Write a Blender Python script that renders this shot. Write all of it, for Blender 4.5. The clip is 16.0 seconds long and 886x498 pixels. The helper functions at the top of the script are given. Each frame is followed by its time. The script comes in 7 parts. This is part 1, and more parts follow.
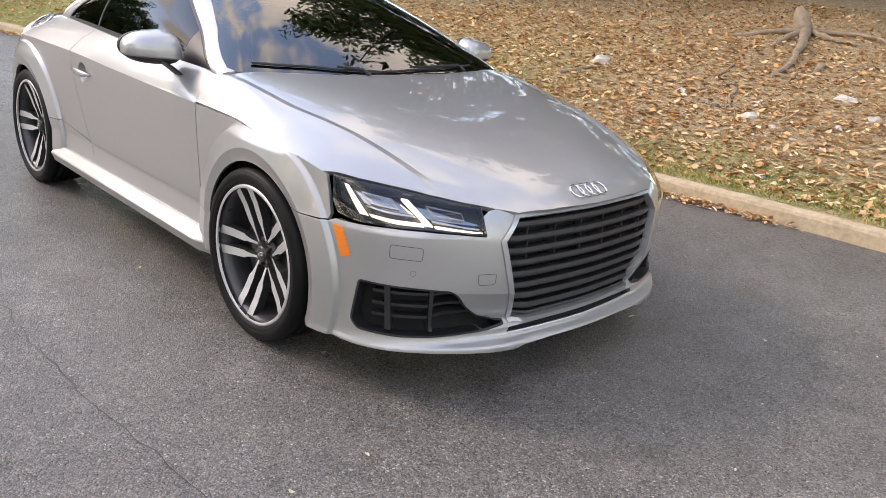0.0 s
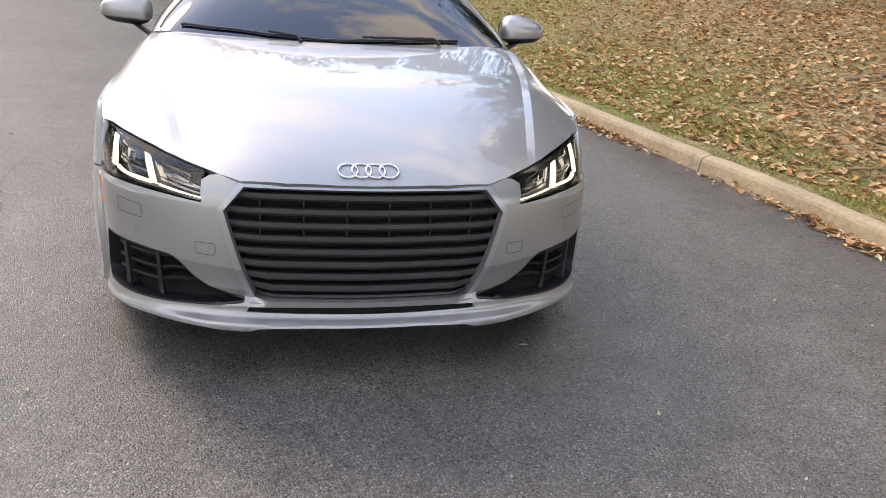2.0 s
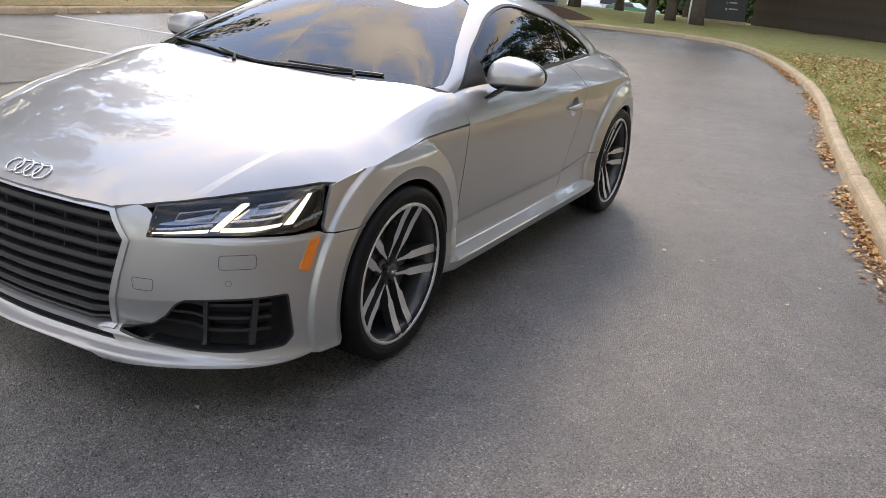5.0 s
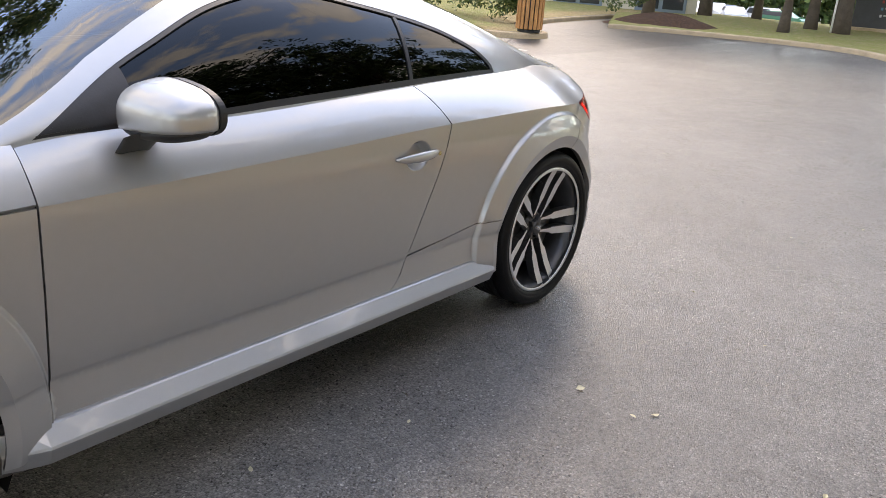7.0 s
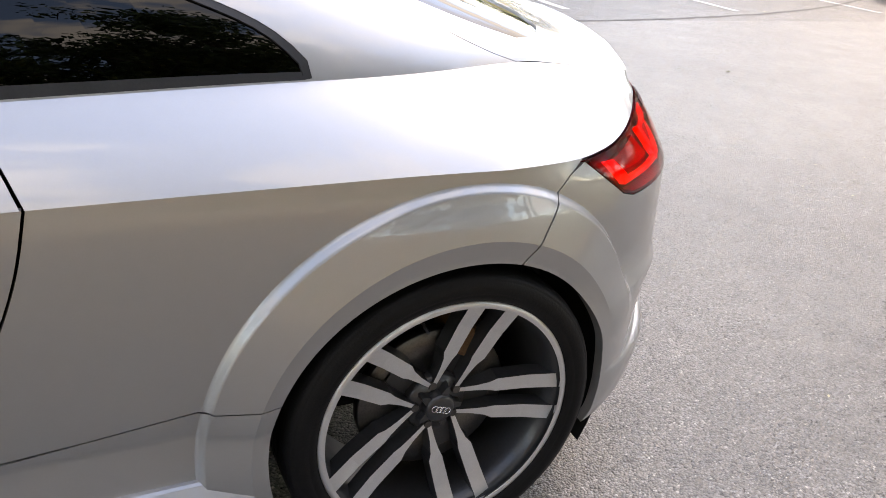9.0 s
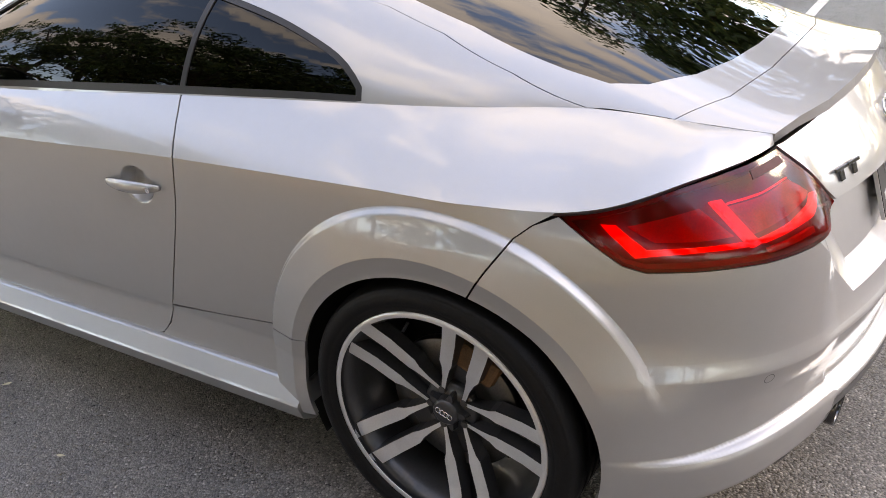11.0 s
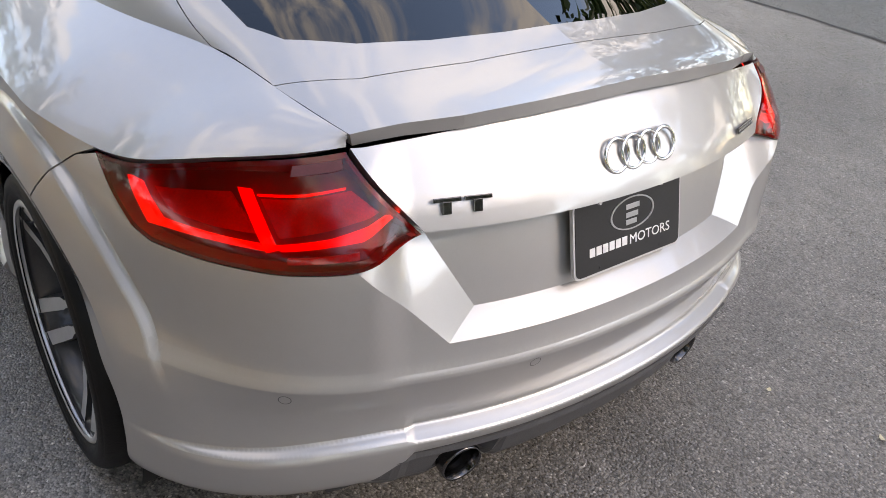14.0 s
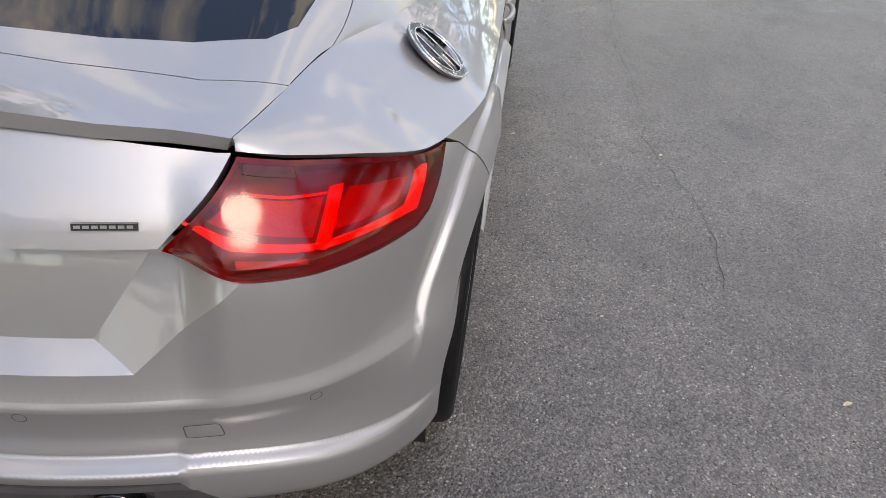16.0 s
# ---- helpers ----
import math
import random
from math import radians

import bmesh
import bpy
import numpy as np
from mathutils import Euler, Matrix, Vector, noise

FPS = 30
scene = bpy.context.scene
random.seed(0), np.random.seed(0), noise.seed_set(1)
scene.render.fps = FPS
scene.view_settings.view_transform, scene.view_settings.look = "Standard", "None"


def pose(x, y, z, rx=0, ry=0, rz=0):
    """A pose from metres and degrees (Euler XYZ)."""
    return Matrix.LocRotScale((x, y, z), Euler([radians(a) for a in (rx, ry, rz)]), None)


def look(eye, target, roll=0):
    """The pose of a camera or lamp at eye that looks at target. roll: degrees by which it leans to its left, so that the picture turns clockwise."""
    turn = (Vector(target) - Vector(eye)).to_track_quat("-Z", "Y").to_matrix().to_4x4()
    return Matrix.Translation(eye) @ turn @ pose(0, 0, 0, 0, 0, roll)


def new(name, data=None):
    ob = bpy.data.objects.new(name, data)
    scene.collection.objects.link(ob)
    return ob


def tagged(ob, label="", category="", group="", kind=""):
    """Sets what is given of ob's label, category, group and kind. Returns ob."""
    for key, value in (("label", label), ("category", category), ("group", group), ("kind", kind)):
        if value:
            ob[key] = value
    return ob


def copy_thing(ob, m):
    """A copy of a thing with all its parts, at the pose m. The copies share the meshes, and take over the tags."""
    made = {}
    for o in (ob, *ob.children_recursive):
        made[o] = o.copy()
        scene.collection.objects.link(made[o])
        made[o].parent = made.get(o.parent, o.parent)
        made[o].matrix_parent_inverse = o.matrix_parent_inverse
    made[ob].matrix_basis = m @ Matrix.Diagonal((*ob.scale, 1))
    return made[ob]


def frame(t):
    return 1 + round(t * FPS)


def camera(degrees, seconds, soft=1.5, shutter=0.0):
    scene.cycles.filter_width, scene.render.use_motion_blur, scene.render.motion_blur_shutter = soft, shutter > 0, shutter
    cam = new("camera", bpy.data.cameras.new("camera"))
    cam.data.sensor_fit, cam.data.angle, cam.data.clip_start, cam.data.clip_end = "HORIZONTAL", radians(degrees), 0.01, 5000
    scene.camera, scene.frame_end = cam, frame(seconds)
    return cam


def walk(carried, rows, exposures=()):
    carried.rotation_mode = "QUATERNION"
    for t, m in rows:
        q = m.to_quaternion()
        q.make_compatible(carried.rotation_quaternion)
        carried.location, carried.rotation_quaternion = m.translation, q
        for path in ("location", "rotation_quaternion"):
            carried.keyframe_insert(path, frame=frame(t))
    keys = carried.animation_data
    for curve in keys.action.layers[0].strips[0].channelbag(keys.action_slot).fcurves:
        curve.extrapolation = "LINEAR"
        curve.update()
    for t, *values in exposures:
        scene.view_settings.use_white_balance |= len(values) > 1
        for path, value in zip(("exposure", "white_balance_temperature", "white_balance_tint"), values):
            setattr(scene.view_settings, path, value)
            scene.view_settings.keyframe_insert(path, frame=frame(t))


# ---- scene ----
cam = camera(58.1, 16.0, 0.85)
PATH = [
    (0, (3.7, -2.328, 1.356), (2.351, -0.998, 0.714), 5.5),
    (0.5, (4.0, -1.86, 1.373), (2.506, -0.713, 0.699), 5.5),
    (1, (4.166, -1.36, 1.347), (2.537, -0.433, 0.648), 5.0),
    (1.5, (4.346, -0.845, 1.346), (2.605, -0.164, 0.635), 4.5),
    (2, (4.43, -0.296, 1.35), (2.608, 0.125, 0.64), 4.4),
    (2.5, (4.412, 0.254, 1.364), (2.55, 0.413, 0.654), 4.7),
    (3, (4.388, 0.796, 1.409), (2.526, 0.699, 0.685), 5.5),
    (3.2, (4.329, 0.994, 1.393), (2.477, 0.795, 0.666), 5.6),
    (5.3, (3.311, 2.351, 1.385), (1.672, 1.419, 0.72), 5.3),
    (5.5, (3.114, 2.395, 1.365), (1.493, 1.43, 0.7), 5.4),
    (6, (2.579, 2.447, 1.362), (0.994, 1.422, 0.702), 5.3),
    (6.5, (2.042, 2.452, 1.357), (0.501, 1.358, 0.704), 4.6),
    (7, (1.486, 2.484, 1.33), (-0.001, 1.326, 0.66), 4.1),
    (7.5, (0.95, 2.454, 1.315), (-0.453, 1.214, 0.614), 3.8),
    (8, (0.427, 2.362, 1.299), (-0.862, 1.011, 0.581), 3.1),
    (8.2, (0.209, 2.249, 1.305), (-1.04, 0.896, 0.523), 5.2),
    (10.3, (-1.64, 1.888, 1.28), (-1.16, 0.155, 0.406), -3.8),
    (10.5, (-1.735, 1.89, 1.304), (-1.075, 0.214, 0.436), -4.3),
    (11, (-2.065, 2.003, 1.366), (-1.049, 0.496, 0.532), -4.5),
    (11.5, (-2.189, 2.232, 1.442), (-1.025, 0.819, 0.638), -4.1),
    (12, (-2.23, 2.327, 1.486), (-1.015, 0.946, 0.701), -3.5),
    (12.5, (-2.25, 2.34, 1.487), (-1.042, 0.968, 0.675), -1.7),
    (13, (-2.362, 2.075, 1.462), (-1.197, 0.73, 0.55), 1.2),
    (13.5, (-2.562, 1.627, 1.399), (-1.395, 0.346, 0.4), 4.7),
    (14, (-2.744, 1.132, 1.41), (-1.457, 0.015, 0.363), 6.6),
    (14.5, (-2.952, 0.631, 1.411), (-1.518, -0.235, 0.319), 7.5),
    (15, (-3.039, 0.069, 1.382), (-1.441, -0.461, 0.302), 6.5),
    (15.5, (-2.959, -0.453, 1.417), (-1.303, -0.668, 0.315), 6.3),
    (16, (-2.825, -0.917, 1.426), (-1.141, -0.81, 0.353), 6.0),
]
EXPOSURES = [(0, 2.25, 8000, 19), (3.2, 2.0, 8100, 19), (5.5, 2.1, 8000, 18), (7, 2.4, 7900, 18), (8, 2.5, 7900, 18), (10.3, 2.45, 8300, 20), (12.5, 2.45, 8500, 21), (14, 2.12, 8000, 18), (15, 1.85, 7800, 18), (16, 1.8, 7900, 18)]
walk(cam, [(t, look(eye, target, roll)) for t, eye, target, roll in PATH], EXPOSURES)

# ---------------------------------------------------------------- light
SUN_EL, SUN_AZ = radians(38), radians(238)
world = bpy.data.worlds.new("sky")
scene.world = world
world.use_nodes = True
wn, wl = world.node_tree.nodes, world.node_tree.links
wn.clear()
w_out = wn.new("ShaderNodeOutputWorld")
w_bg = wn.new("ShaderNodeBackground")
w_sky = wn.new("ShaderNodeTexSky")
w_sky.sky_type, w_sky.sun_disc = "NISHITA", False
w_sky.sun_elevation, w_sky.sun_rotation, w_sky.dust_density = SUN_EL, SUN_AZ, 0.2
w_co = wn.new("ShaderNodeTexCoord")
w_map = wn.new("ShaderNodeMapping")
w_map.inputs["Scale"].default_value = (1.0, 1.0, 2.2)
w_map.inputs["Location"].default_value = (3.04, -3.8, -0.37)
w_noise = wn.new("ShaderNodeTexNoise")
w_noise.inputs["Scale"].default_value = 3.3
w_noise.inputs["Detail"].default_value = 9.0
w_noise.inputs["Roughness"].default_value = 0.56
w_noise.inputs["Distortion"].default_value = 0.35
w_ramp = wn.new("ShaderNodeValToRGB")
w_ramp.color_ramp.elements[0].position, w_ramp.color_ramp.elements[1].position = 0.475, 0.56
w_cl = wn.new("ShaderNodeValToRGB")
w_cl.color_ramp.elements[0].color = (2.3, 2.45, 2.7, 1)
w_cl.color_ramp.elements[1].color = (3.45, 3.43, 3.35, 1)
w_cl.color_ramp.elements[0].position, w_cl.color_ramp.elements[1].position = 0.44, 0.66
w_mix = wn.new("ShaderNodeMixRGB")
wl.new(w_co.outputs["Generated"], w_map.inputs["Vector"])
wl.new(w_map.outputs["Vector"], w_noise.inputs["Vector"])
wl.new(w_noise.outputs["Fac"], w_ramp.inputs["Fac"])
wl.new(w_noise.outputs["Fac"], w_cl.inputs["Fac"])
wl.new(w_ramp.outputs["Color"], w_mix.inputs["Fac"])
wl.new(w_sky.outputs["Color"], w_mix.inputs["Color1"])
# clouds are brighter towards the veiled sun
w_dot = wn.new("ShaderNodeVectorMath")
w_dot.operation = "DOT_PRODUCT"
w_dot.inputs[1].default_value = (math.cos(SUN_EL) * math.sin(SUN_AZ), math.cos(SUN_EL) * math.cos(SUN_AZ), math.sin(SUN_EL))
w_pos, w_pow, w_near = wn.new("ShaderNodeMath"), wn.new("ShaderNodeMath"), wn.new("ShaderNodeMath")
w_pos.operation, w_pow.operation, w_near.operation = "MAXIMUM", "POWER", "MULTIPLY_ADD"
w_pos.inputs[1].default_value, w_pow.inputs[1].default_value = 0.0, 7.0
w_near.inputs[1].default_value, w_near.inputs[2].default_value = 0.15, 1.08
wl.new(w_pos.outputs[0], w_pow.inputs[0])
wl.new(w_pow.outputs[0], w_near.inputs[0])
w_lit = wn.new("ShaderNodeVectorMath")
w_lit.operation = "SCALE"
wl.new(w_co.outputs["Generated"], w_dot.inputs[0])
wl.new(w_dot.outputs["Value"], w_pos.inputs[0])
wl.new(w_cl.outputs["Color"], w_lit.inputs[0])
wl.new(w_near.outputs[0], w_lit.inputs["Scale"])
wl.new(w_lit.outputs["Vector"], w_mix.inputs["Color2"])
wl.new(w_mix.outputs["Color"], w_bg.inputs["Color"])
w_bg.inputs["Strength"].default_value = 0.15
wl.new(w_bg.outputs["Background"], w_out.inputs["Surface"])
sun = new("sun", bpy.data.lights.new("sun", "SUN"))
sun.data.energy, sun.data.angle, sun.data.color = 0.34, radians(16), (1.0, 0.91, 0.78)
sun.matrix_world = look((0, 0, 0), (-math.cos(SUN_EL) * math.sin(SUN_AZ), -math.cos(SUN_EL) * math.cos(SUN_AZ), -math.sin(SUN_EL)))
sun.location = (0, 0, 30)

# ---------------------------------------------------------------- materials
def material(name):
    m = bpy.data.materials.new(name)
    m.use_nodes = True
    return m, m.node_tree.nodes, m.node_tree.links, m.node_tree.nodes["Principled BSDF"]


def simple(name, color, rough=0.5, metal=0.0, coat=0.0, vary=0.12, scale=8.0, bump=0.0, bump_scale=60.0, spec=0.5):
    """A principled surface whose colour and gloss wander a little at two scales."""
    m, n, l, p = material(name)
    co = n.new("ShaderNodeTexCoord")
    a, b = n.new("ShaderNodeTexNoise"), n.new("ShaderNodeTexNoise")
    a.inputs["Scale"].default_value, b.inputs["Scale"].default_value = scale, scale * 9
    a.inputs["Detail"].default_value = b.inputs["Detail"].default_value = 5
    add = n.new("ShaderNodeMath")
    l.new(co.outputs["Object"], a.inputs["Vector"])
    l.new(co.outputs["Object"], b.inputs["Vector"])
    l.new(a.outputs["Fac"], add.inputs[0])
    l.new(b.outputs["Fac"], add.inputs[1])
    ramp = n.new("ShaderNodeMapRange")
    ramp.inputs["From Min"].default_value, ramp.inputs["From Max"].default_value = 0.7, 1.3
    ramp.inputs["To Min"].default_value, ramp.inputs["To Max"].default_value = 1 - vary, 1 + vary
    l.new(add.outputs[0], ramp.inputs["Value"])
    mul = n.new("ShaderNodeVectorMath")
    mul.operation = "SCALE"
    mul.inputs[0].default_value = color
    l.new(ramp.outputs["Result"], mul.inputs["Scale"])
    l.new(mul.outputs[0], p.inputs["Base Color"])
    p.inputs["Roughness"].default_value, p.inputs["Metallic"].default_value = rough, metal
    p.inputs["Coat Weight"].default_value, p.inputs["Coat Roughness"].default_value = coat, 0.04
    p.inputs["Specular IOR Level"].default_value = spec
    if bump:
        c = n.new("ShaderNodeTexNoise")
        c.inputs["Scale"].default_value, c.inputs["Detail"].default_value = bump_scale, 6
        l.new(co.outputs["Object"], c.inputs["Vector"])
        bn = n.new("ShaderNodeBump")
        bn.inputs["Strength"].default_value, bn.inputs["Distance"].default_value = bump, 0.01
        l.new(c.outputs["Fac"], bn.inputs["Height"])
        l.new(bn.outputs["Normal"], p.inputs["Normal"])
    return m


PAINT = simple("silver_paint", (0.44, 0.438, 0.436), 0.43, 0.72, 1.0, 0.015, 40)
_pp = PAINT.node_tree.nodes["Principled BSDF"]
_pp.inputs["Coat Roughness"].default_value, _pp.inputs["Coat IOR"].default_value = 0.03, 1.58
GROOVE = simple("panel_joint", (0.10, 0.10, 0.105), 0.6)
FRAMEALU = simple("satin_frame", (0.5, 0.5, 0.51), 0.32, 0.75, 0, 0.03, 20)
MIRROR = simple("mirror_silvering", (0.45, 0.46, 0.47), 0.02, 1.0, 0, 0.01, 5)
BLACK = simple("black_plastic", (0.018, 0.018, 0.02), 0.45, 0, 0, 0.2, 30, 0.05, 300)
GRILLE = simple("grey_grille_plastic", (0.032, 0.032, 0.034), 0.38, 0, 0, 0.15, 30)
# near-black: the car's underside, and painted shade behind openings in the front
DARK = simple("underside_and_recess_shade", (0.006, 0.006, 0.006), 0.9, 0, 0, 0.2, 10)
CHROME = simple("chrome", (0.75, 0.75, 0.76), 0.08, 1.0, 0, 0.02, 20)
DARKCHROME = simple("dark_chrome", (0.11, 0.11, 0.115), 0.2, 1.0, 0, 0.1, 30)
ALU = simple("matt_aluminium_trim", (0.62, 0.62, 0.63), 0.28, 1.0, 0, 0.03, 20)
RUBBER = simple("tyre_rubber", (0.006, 0.006, 0.0065), 0.5, 0, 0, 0.25, 18, 0.1, 220, 0.18)
RIM = simple("machined_rim", (0.70, 0.70, 0.705), 0.36, 0.7, 0.3, 0.05, 30)
RIMDARK = simple("dark_grey_rim_paint", (0.05, 0.05, 0.053), 0.38, 0.5, 0.3, 0.12, 20)
DISC = simple("brake_steel", (0.13, 0.125, 0.12), 0.4, 1.0, 0, 0.2, 25)
RUST = simple("brake_rust", (0.16, 0.085, 0.04), 0.7, 0.2, 0, 0.3, 30)
ORANGE = simple("orange_marker", (0.9, 0.22, 0.01), 0.25, 0, 1.0, 0.05, 40)
LEATHER = simple("black_leather", (0.02, 0.02, 0.021), 0.5, 0, 0, 0.2, 25, 0.15, 200)


def glass(name, tint, gloss=1.0, rough=0.0, ior=1.5):
    """A thin pane: what is behind shows through the tint, and the surface mirrors what stands around."""
    m, n, l, p = material(name)
    n.remove(p)
    tr, gl, mix, fr = n.new("ShaderNodeBsdfTransparent"), n.new("ShaderNodeBsdfGlossy"), n.new("ShaderNodeMixShader"), n.new("ShaderNodeFresnel")
    tr.inputs["Color"].default_value = (*tint, 1)
    gl.inputs["Roughness"].default_value = rough
    gl.inputs["Color"].default_value = (gloss, gloss, gloss, 1)
    fr.inputs["IOR"].default_value = ior
    l.new(fr.outputs[0], mix.inputs[0])
    l.new(tr.outputs[0], mix.inputs[1])
    l.new(gl.outputs[0], mix.inputs[2])
    l.new(mix.outputs[0], n["Material Output"].inputs["Surface"])
    return m


TINTED = glass("privacy_glass", (0.015, 0.016, 0.016), 0.8, ior=1.45)
SCREEN = glass("windscreen_glass", (0.30, 0.35, 0.37), ior=1.95)
REARGLASS = glass("rear_glass", (0.03, 0.033, 0.03), ior=1.65)
LENS = glass("clear_lens", (0.88, 0.88, 0.88), ior=1.5)
REDLENS = glass("red_lens", (0.86, 0.06, 0.05), rough=0.10, ior=1.5)


def glow(name, color, strength, base=(0.8, 0.8, 0.8)):
    m, n, l, p = material(name)
    p.inputs["Base Color"].default_value = (*base, 1)
    p.inputs["Emission Color"].default_value = (*color, 1)
    p.inputs["Emission Strength"].default_value = strength
    return m


DRL = glow("daytime_light", (1.0, 0.97, 0.80), 0.4)
TAILGLOW = glow("tail_light_guide", (1.0, 0.03, 0.015), 0.28, (0.55, 0.02, 0.02))

# ---------------------------------------------------------------- building tools
from mathutils.geometry import delaunay_2d_cdt


def part(name, bm, mat, parent, label="", smooth=False):
    """Links a bmesh as one mesh object under a thing or a part."""
    me = bpy.data.meshes.new(name)
    bm.to_mesh(me)
    bm.free()
    return link(name, me, mat, parent, label, smooth)


def link(name, me, mat, parent, label="", smooth=False):
    for one in mat if isinstance(mat, (list, tuple)) else [mat]:
        me.materials.append(one)
    if smooth:
        me.polygons.foreach_set("use_smooth", [True] * len(me.polygons))
    ob = new(name, me)
    ob.parent = parent
    return tagged(ob, label)


def empty(name, parent=None, label="", category="", group="", kind="", m=None):
    ob = new(name)
    ob.parent = parent
    if m is not None:
        ob.matrix_basis = m
    return tagged(ob, label, category, group, kind)


def box_into(bm, lo, hi, bevel=0.0, m=None):
    r = bmesh.ops.create_cube(bm, size=1.0)
    vs = r["verts"]
    c, s = [(a + b) / 2 for a, b in zip(lo, hi)], [b - a for a, b in zip(lo, hi)]
    for v in vs:
        v.co = Vector([c[i] + v.co[i] * s[i] for i in range(3)])
    if bevel:
        es = list({e for v in vs for e in v.link_edges})
        r = bmesh.ops.bevel(bm, geom=es, offset=bevel, segments=2, affect="EDGES", profile=0.5)
        vs = list({v for f in r["faces"] for v in f.verts} | {v for v in vs if v.is_valid})
    if m is not None:
        bmesh.ops.transform(bm, matrix=m, verts=vs)
    return vs


def lathe(profile, steps=64, axis="y", closed=False):
    """Turns rows of (radius, height) round an axis."""
    bm = bmesh.new()
    rings = []
    for i in range(steps):
        a = 2 * math.pi * i / steps
        ring = []
        for r, h in profile:
            c, s = r * math.cos(a), r * math.sin(a)
            ring.append(bm.verts.new({"y": (c, h, s), "z": (c, s, h), "x": (h, c, s)}[axis]))
        rings.append(ring)
    n = len(profile)
    for i in range(steps):
        p, q = rings[i], rings[(i + 1) % steps]
        for j in range(n if closed else n - 1):
            k = (j + 1) % n
            bm.faces.new((p[j], p[k], q[k], q[j]))
    bmesh.ops.remove_doubles(bm, verts=bm.verts, dist=1e-5)
    bmesh.ops.recalc_face_normals(bm, faces=bm.faces)
    return bm


def tube(points, radius, sides=8, cap=True, bm=None, flat=1.0):
    """A pipe along points; radius may be a list."""
    bm = bm or bmesh.new()
    pts = [Vector(p) for p in points]
    rad = radius if isinstance(radius, (list, tuple)) else [radius] * len(pts)
    rings, up = [], None
    for i, p in enumerate(pts):
        d = (pts[min(i + 1, len(pts) - 1)] - pts[max(i - 1, 0)]).normalized()
        if up is None:
            up = d.orthogonal().normalized()
        up = (up - d * up.dot(d)).normalized()
        side = d.cross(up)
        rings.append([bm.verts.new(p + float(rad[i]) * (math.cos(2 * math.pi * k / sides) * up + flat * math.sin(2 * math.pi * k / sides) * side)) for k in range(sides)])
    for a, b in zip(rings, rings[1:]):
        for k in range(sides):
            bm.faces.new((a[k], a[(k + 1) % sides], b[(k + 1) % sides], b[k]))
    if cap:
        bm.faces.new(rings[0][::-1])
        bm.faces.new(rings[-1])
    return bm


def spline(xs, ys):
    """A natural cubic through the points, as a function of an array."""
    o = np.argsort(xs, kind="stable")
    x, y = np.array(xs, float)[o], np.array(ys, float)[o]
    n, h = len(x), np.diff(x)
    a, r = np.zeros((n, n)), np.zeros(n)
    a[0, 0] = a[-1, -1] = 1
    for i in range(1, n - 1):
        a[i, i - 1 : i + 2] = h[i - 1], 2 * (h[i - 1] + h[i]), h[i]
        r[i] = 6 * ((y[i + 1] - y[i]) / h[i] - (y[i] - y[i - 1]) / h[i - 1])
    m = np.linalg.solve(a, r)

    def f(q):
        q = np.asarray(q, float)
        k = np.clip(np.searchsorted(x, q) - 1, 0, n - 2)
        d, e, w = q - x[k], x[k + 1] - q, h[k]
        return (m[k] * e**3 + m[k + 1] * d**3) / (6 * w) + (y[k] / w - m[k] * w / 6) * e + (y[k + 1] / w - m[k + 1] * w / 6) * d

    return f


def pchip(xs, ys):
    """A cubic that never overshoots its points; straight outside them."""
    o = np.argsort(xs)
    x, y = np.array(xs, float)[o], np.array(ys, float)[o]
    h, s = np.diff(x), np.diff(y) / np.diff(x)
    d = np.zeros(len(x))
    d[0], d[-1] = s[0], s[-1]
    for i in range(1, len(x) - 1):
        if s[i - 1] * s[i] > 0:
            w1, w2 = 2 * h[i] + h[i - 1], h[i] + 2 * h[i - 1]
            d[i] = (w1 + w2) / (w1 / s[i - 1] + w2 / s[i])

    def f(q):
        q = np.asarray(q, float)
        k = np.clip(np.searchsorted(x, q) - 1, 0, len(x) - 2)
        t = (q - x[k]) / h[k]
        tc = np.clip(t, 0, 1)
        v = (2 * tc**3 - 3 * tc**2 + 1) * y[k] + (tc**3 - 2 * tc**2 + tc) * h[k] * d[k] + (-2 * tc**3 + 3 * tc**2) * y[k + 1] + (tc**3 - tc**2) * h[k] * d[k + 1]
        return v + np.where(t < 0, t * h[k] * d[k], 0) + np.where(t > 1, (t - 1) * h[k] * d[k + 1], 0)

    return f


def smooth01(t):
    t = np.clip(t, 0, 1)
    return t * t * (3 - 2 * t)


def inside(poly, pts):
    p, q = np.array(poly), np.roll(np.array(poly), -1, axis=0)
    x, y = pts[:, 0][:, None], pts[:, 1][:, None]
    up = (p[:, 1] > y) != (q[:, 1] > y)
    cut = (q[:, 0] - p[:, 0]) * (y - p[:, 1]) / np.where(q[:, 1] == p[:, 1], 1e-9, q[:, 1] - p[:, 1]) + p[:, 0]
    return (np.sum(up & (x < cut), axis=1) % 2) == 1


def dense(poly, step, closed=True):
    """The outline with points no further apart than step."""
    p = np.array(poly, float)
    out = []
    for a, b in zip(p, np.roll(p, -1, axis=0)) if closed else zip(p[:-1], p[1:]):
        n = max(1, int(math.ceil(np.linalg.norm(b - a) / step)))
        out += [a + (b - a) * i / n for i in range(n)]
    return np.array(out if closed else out + [p[-1]])


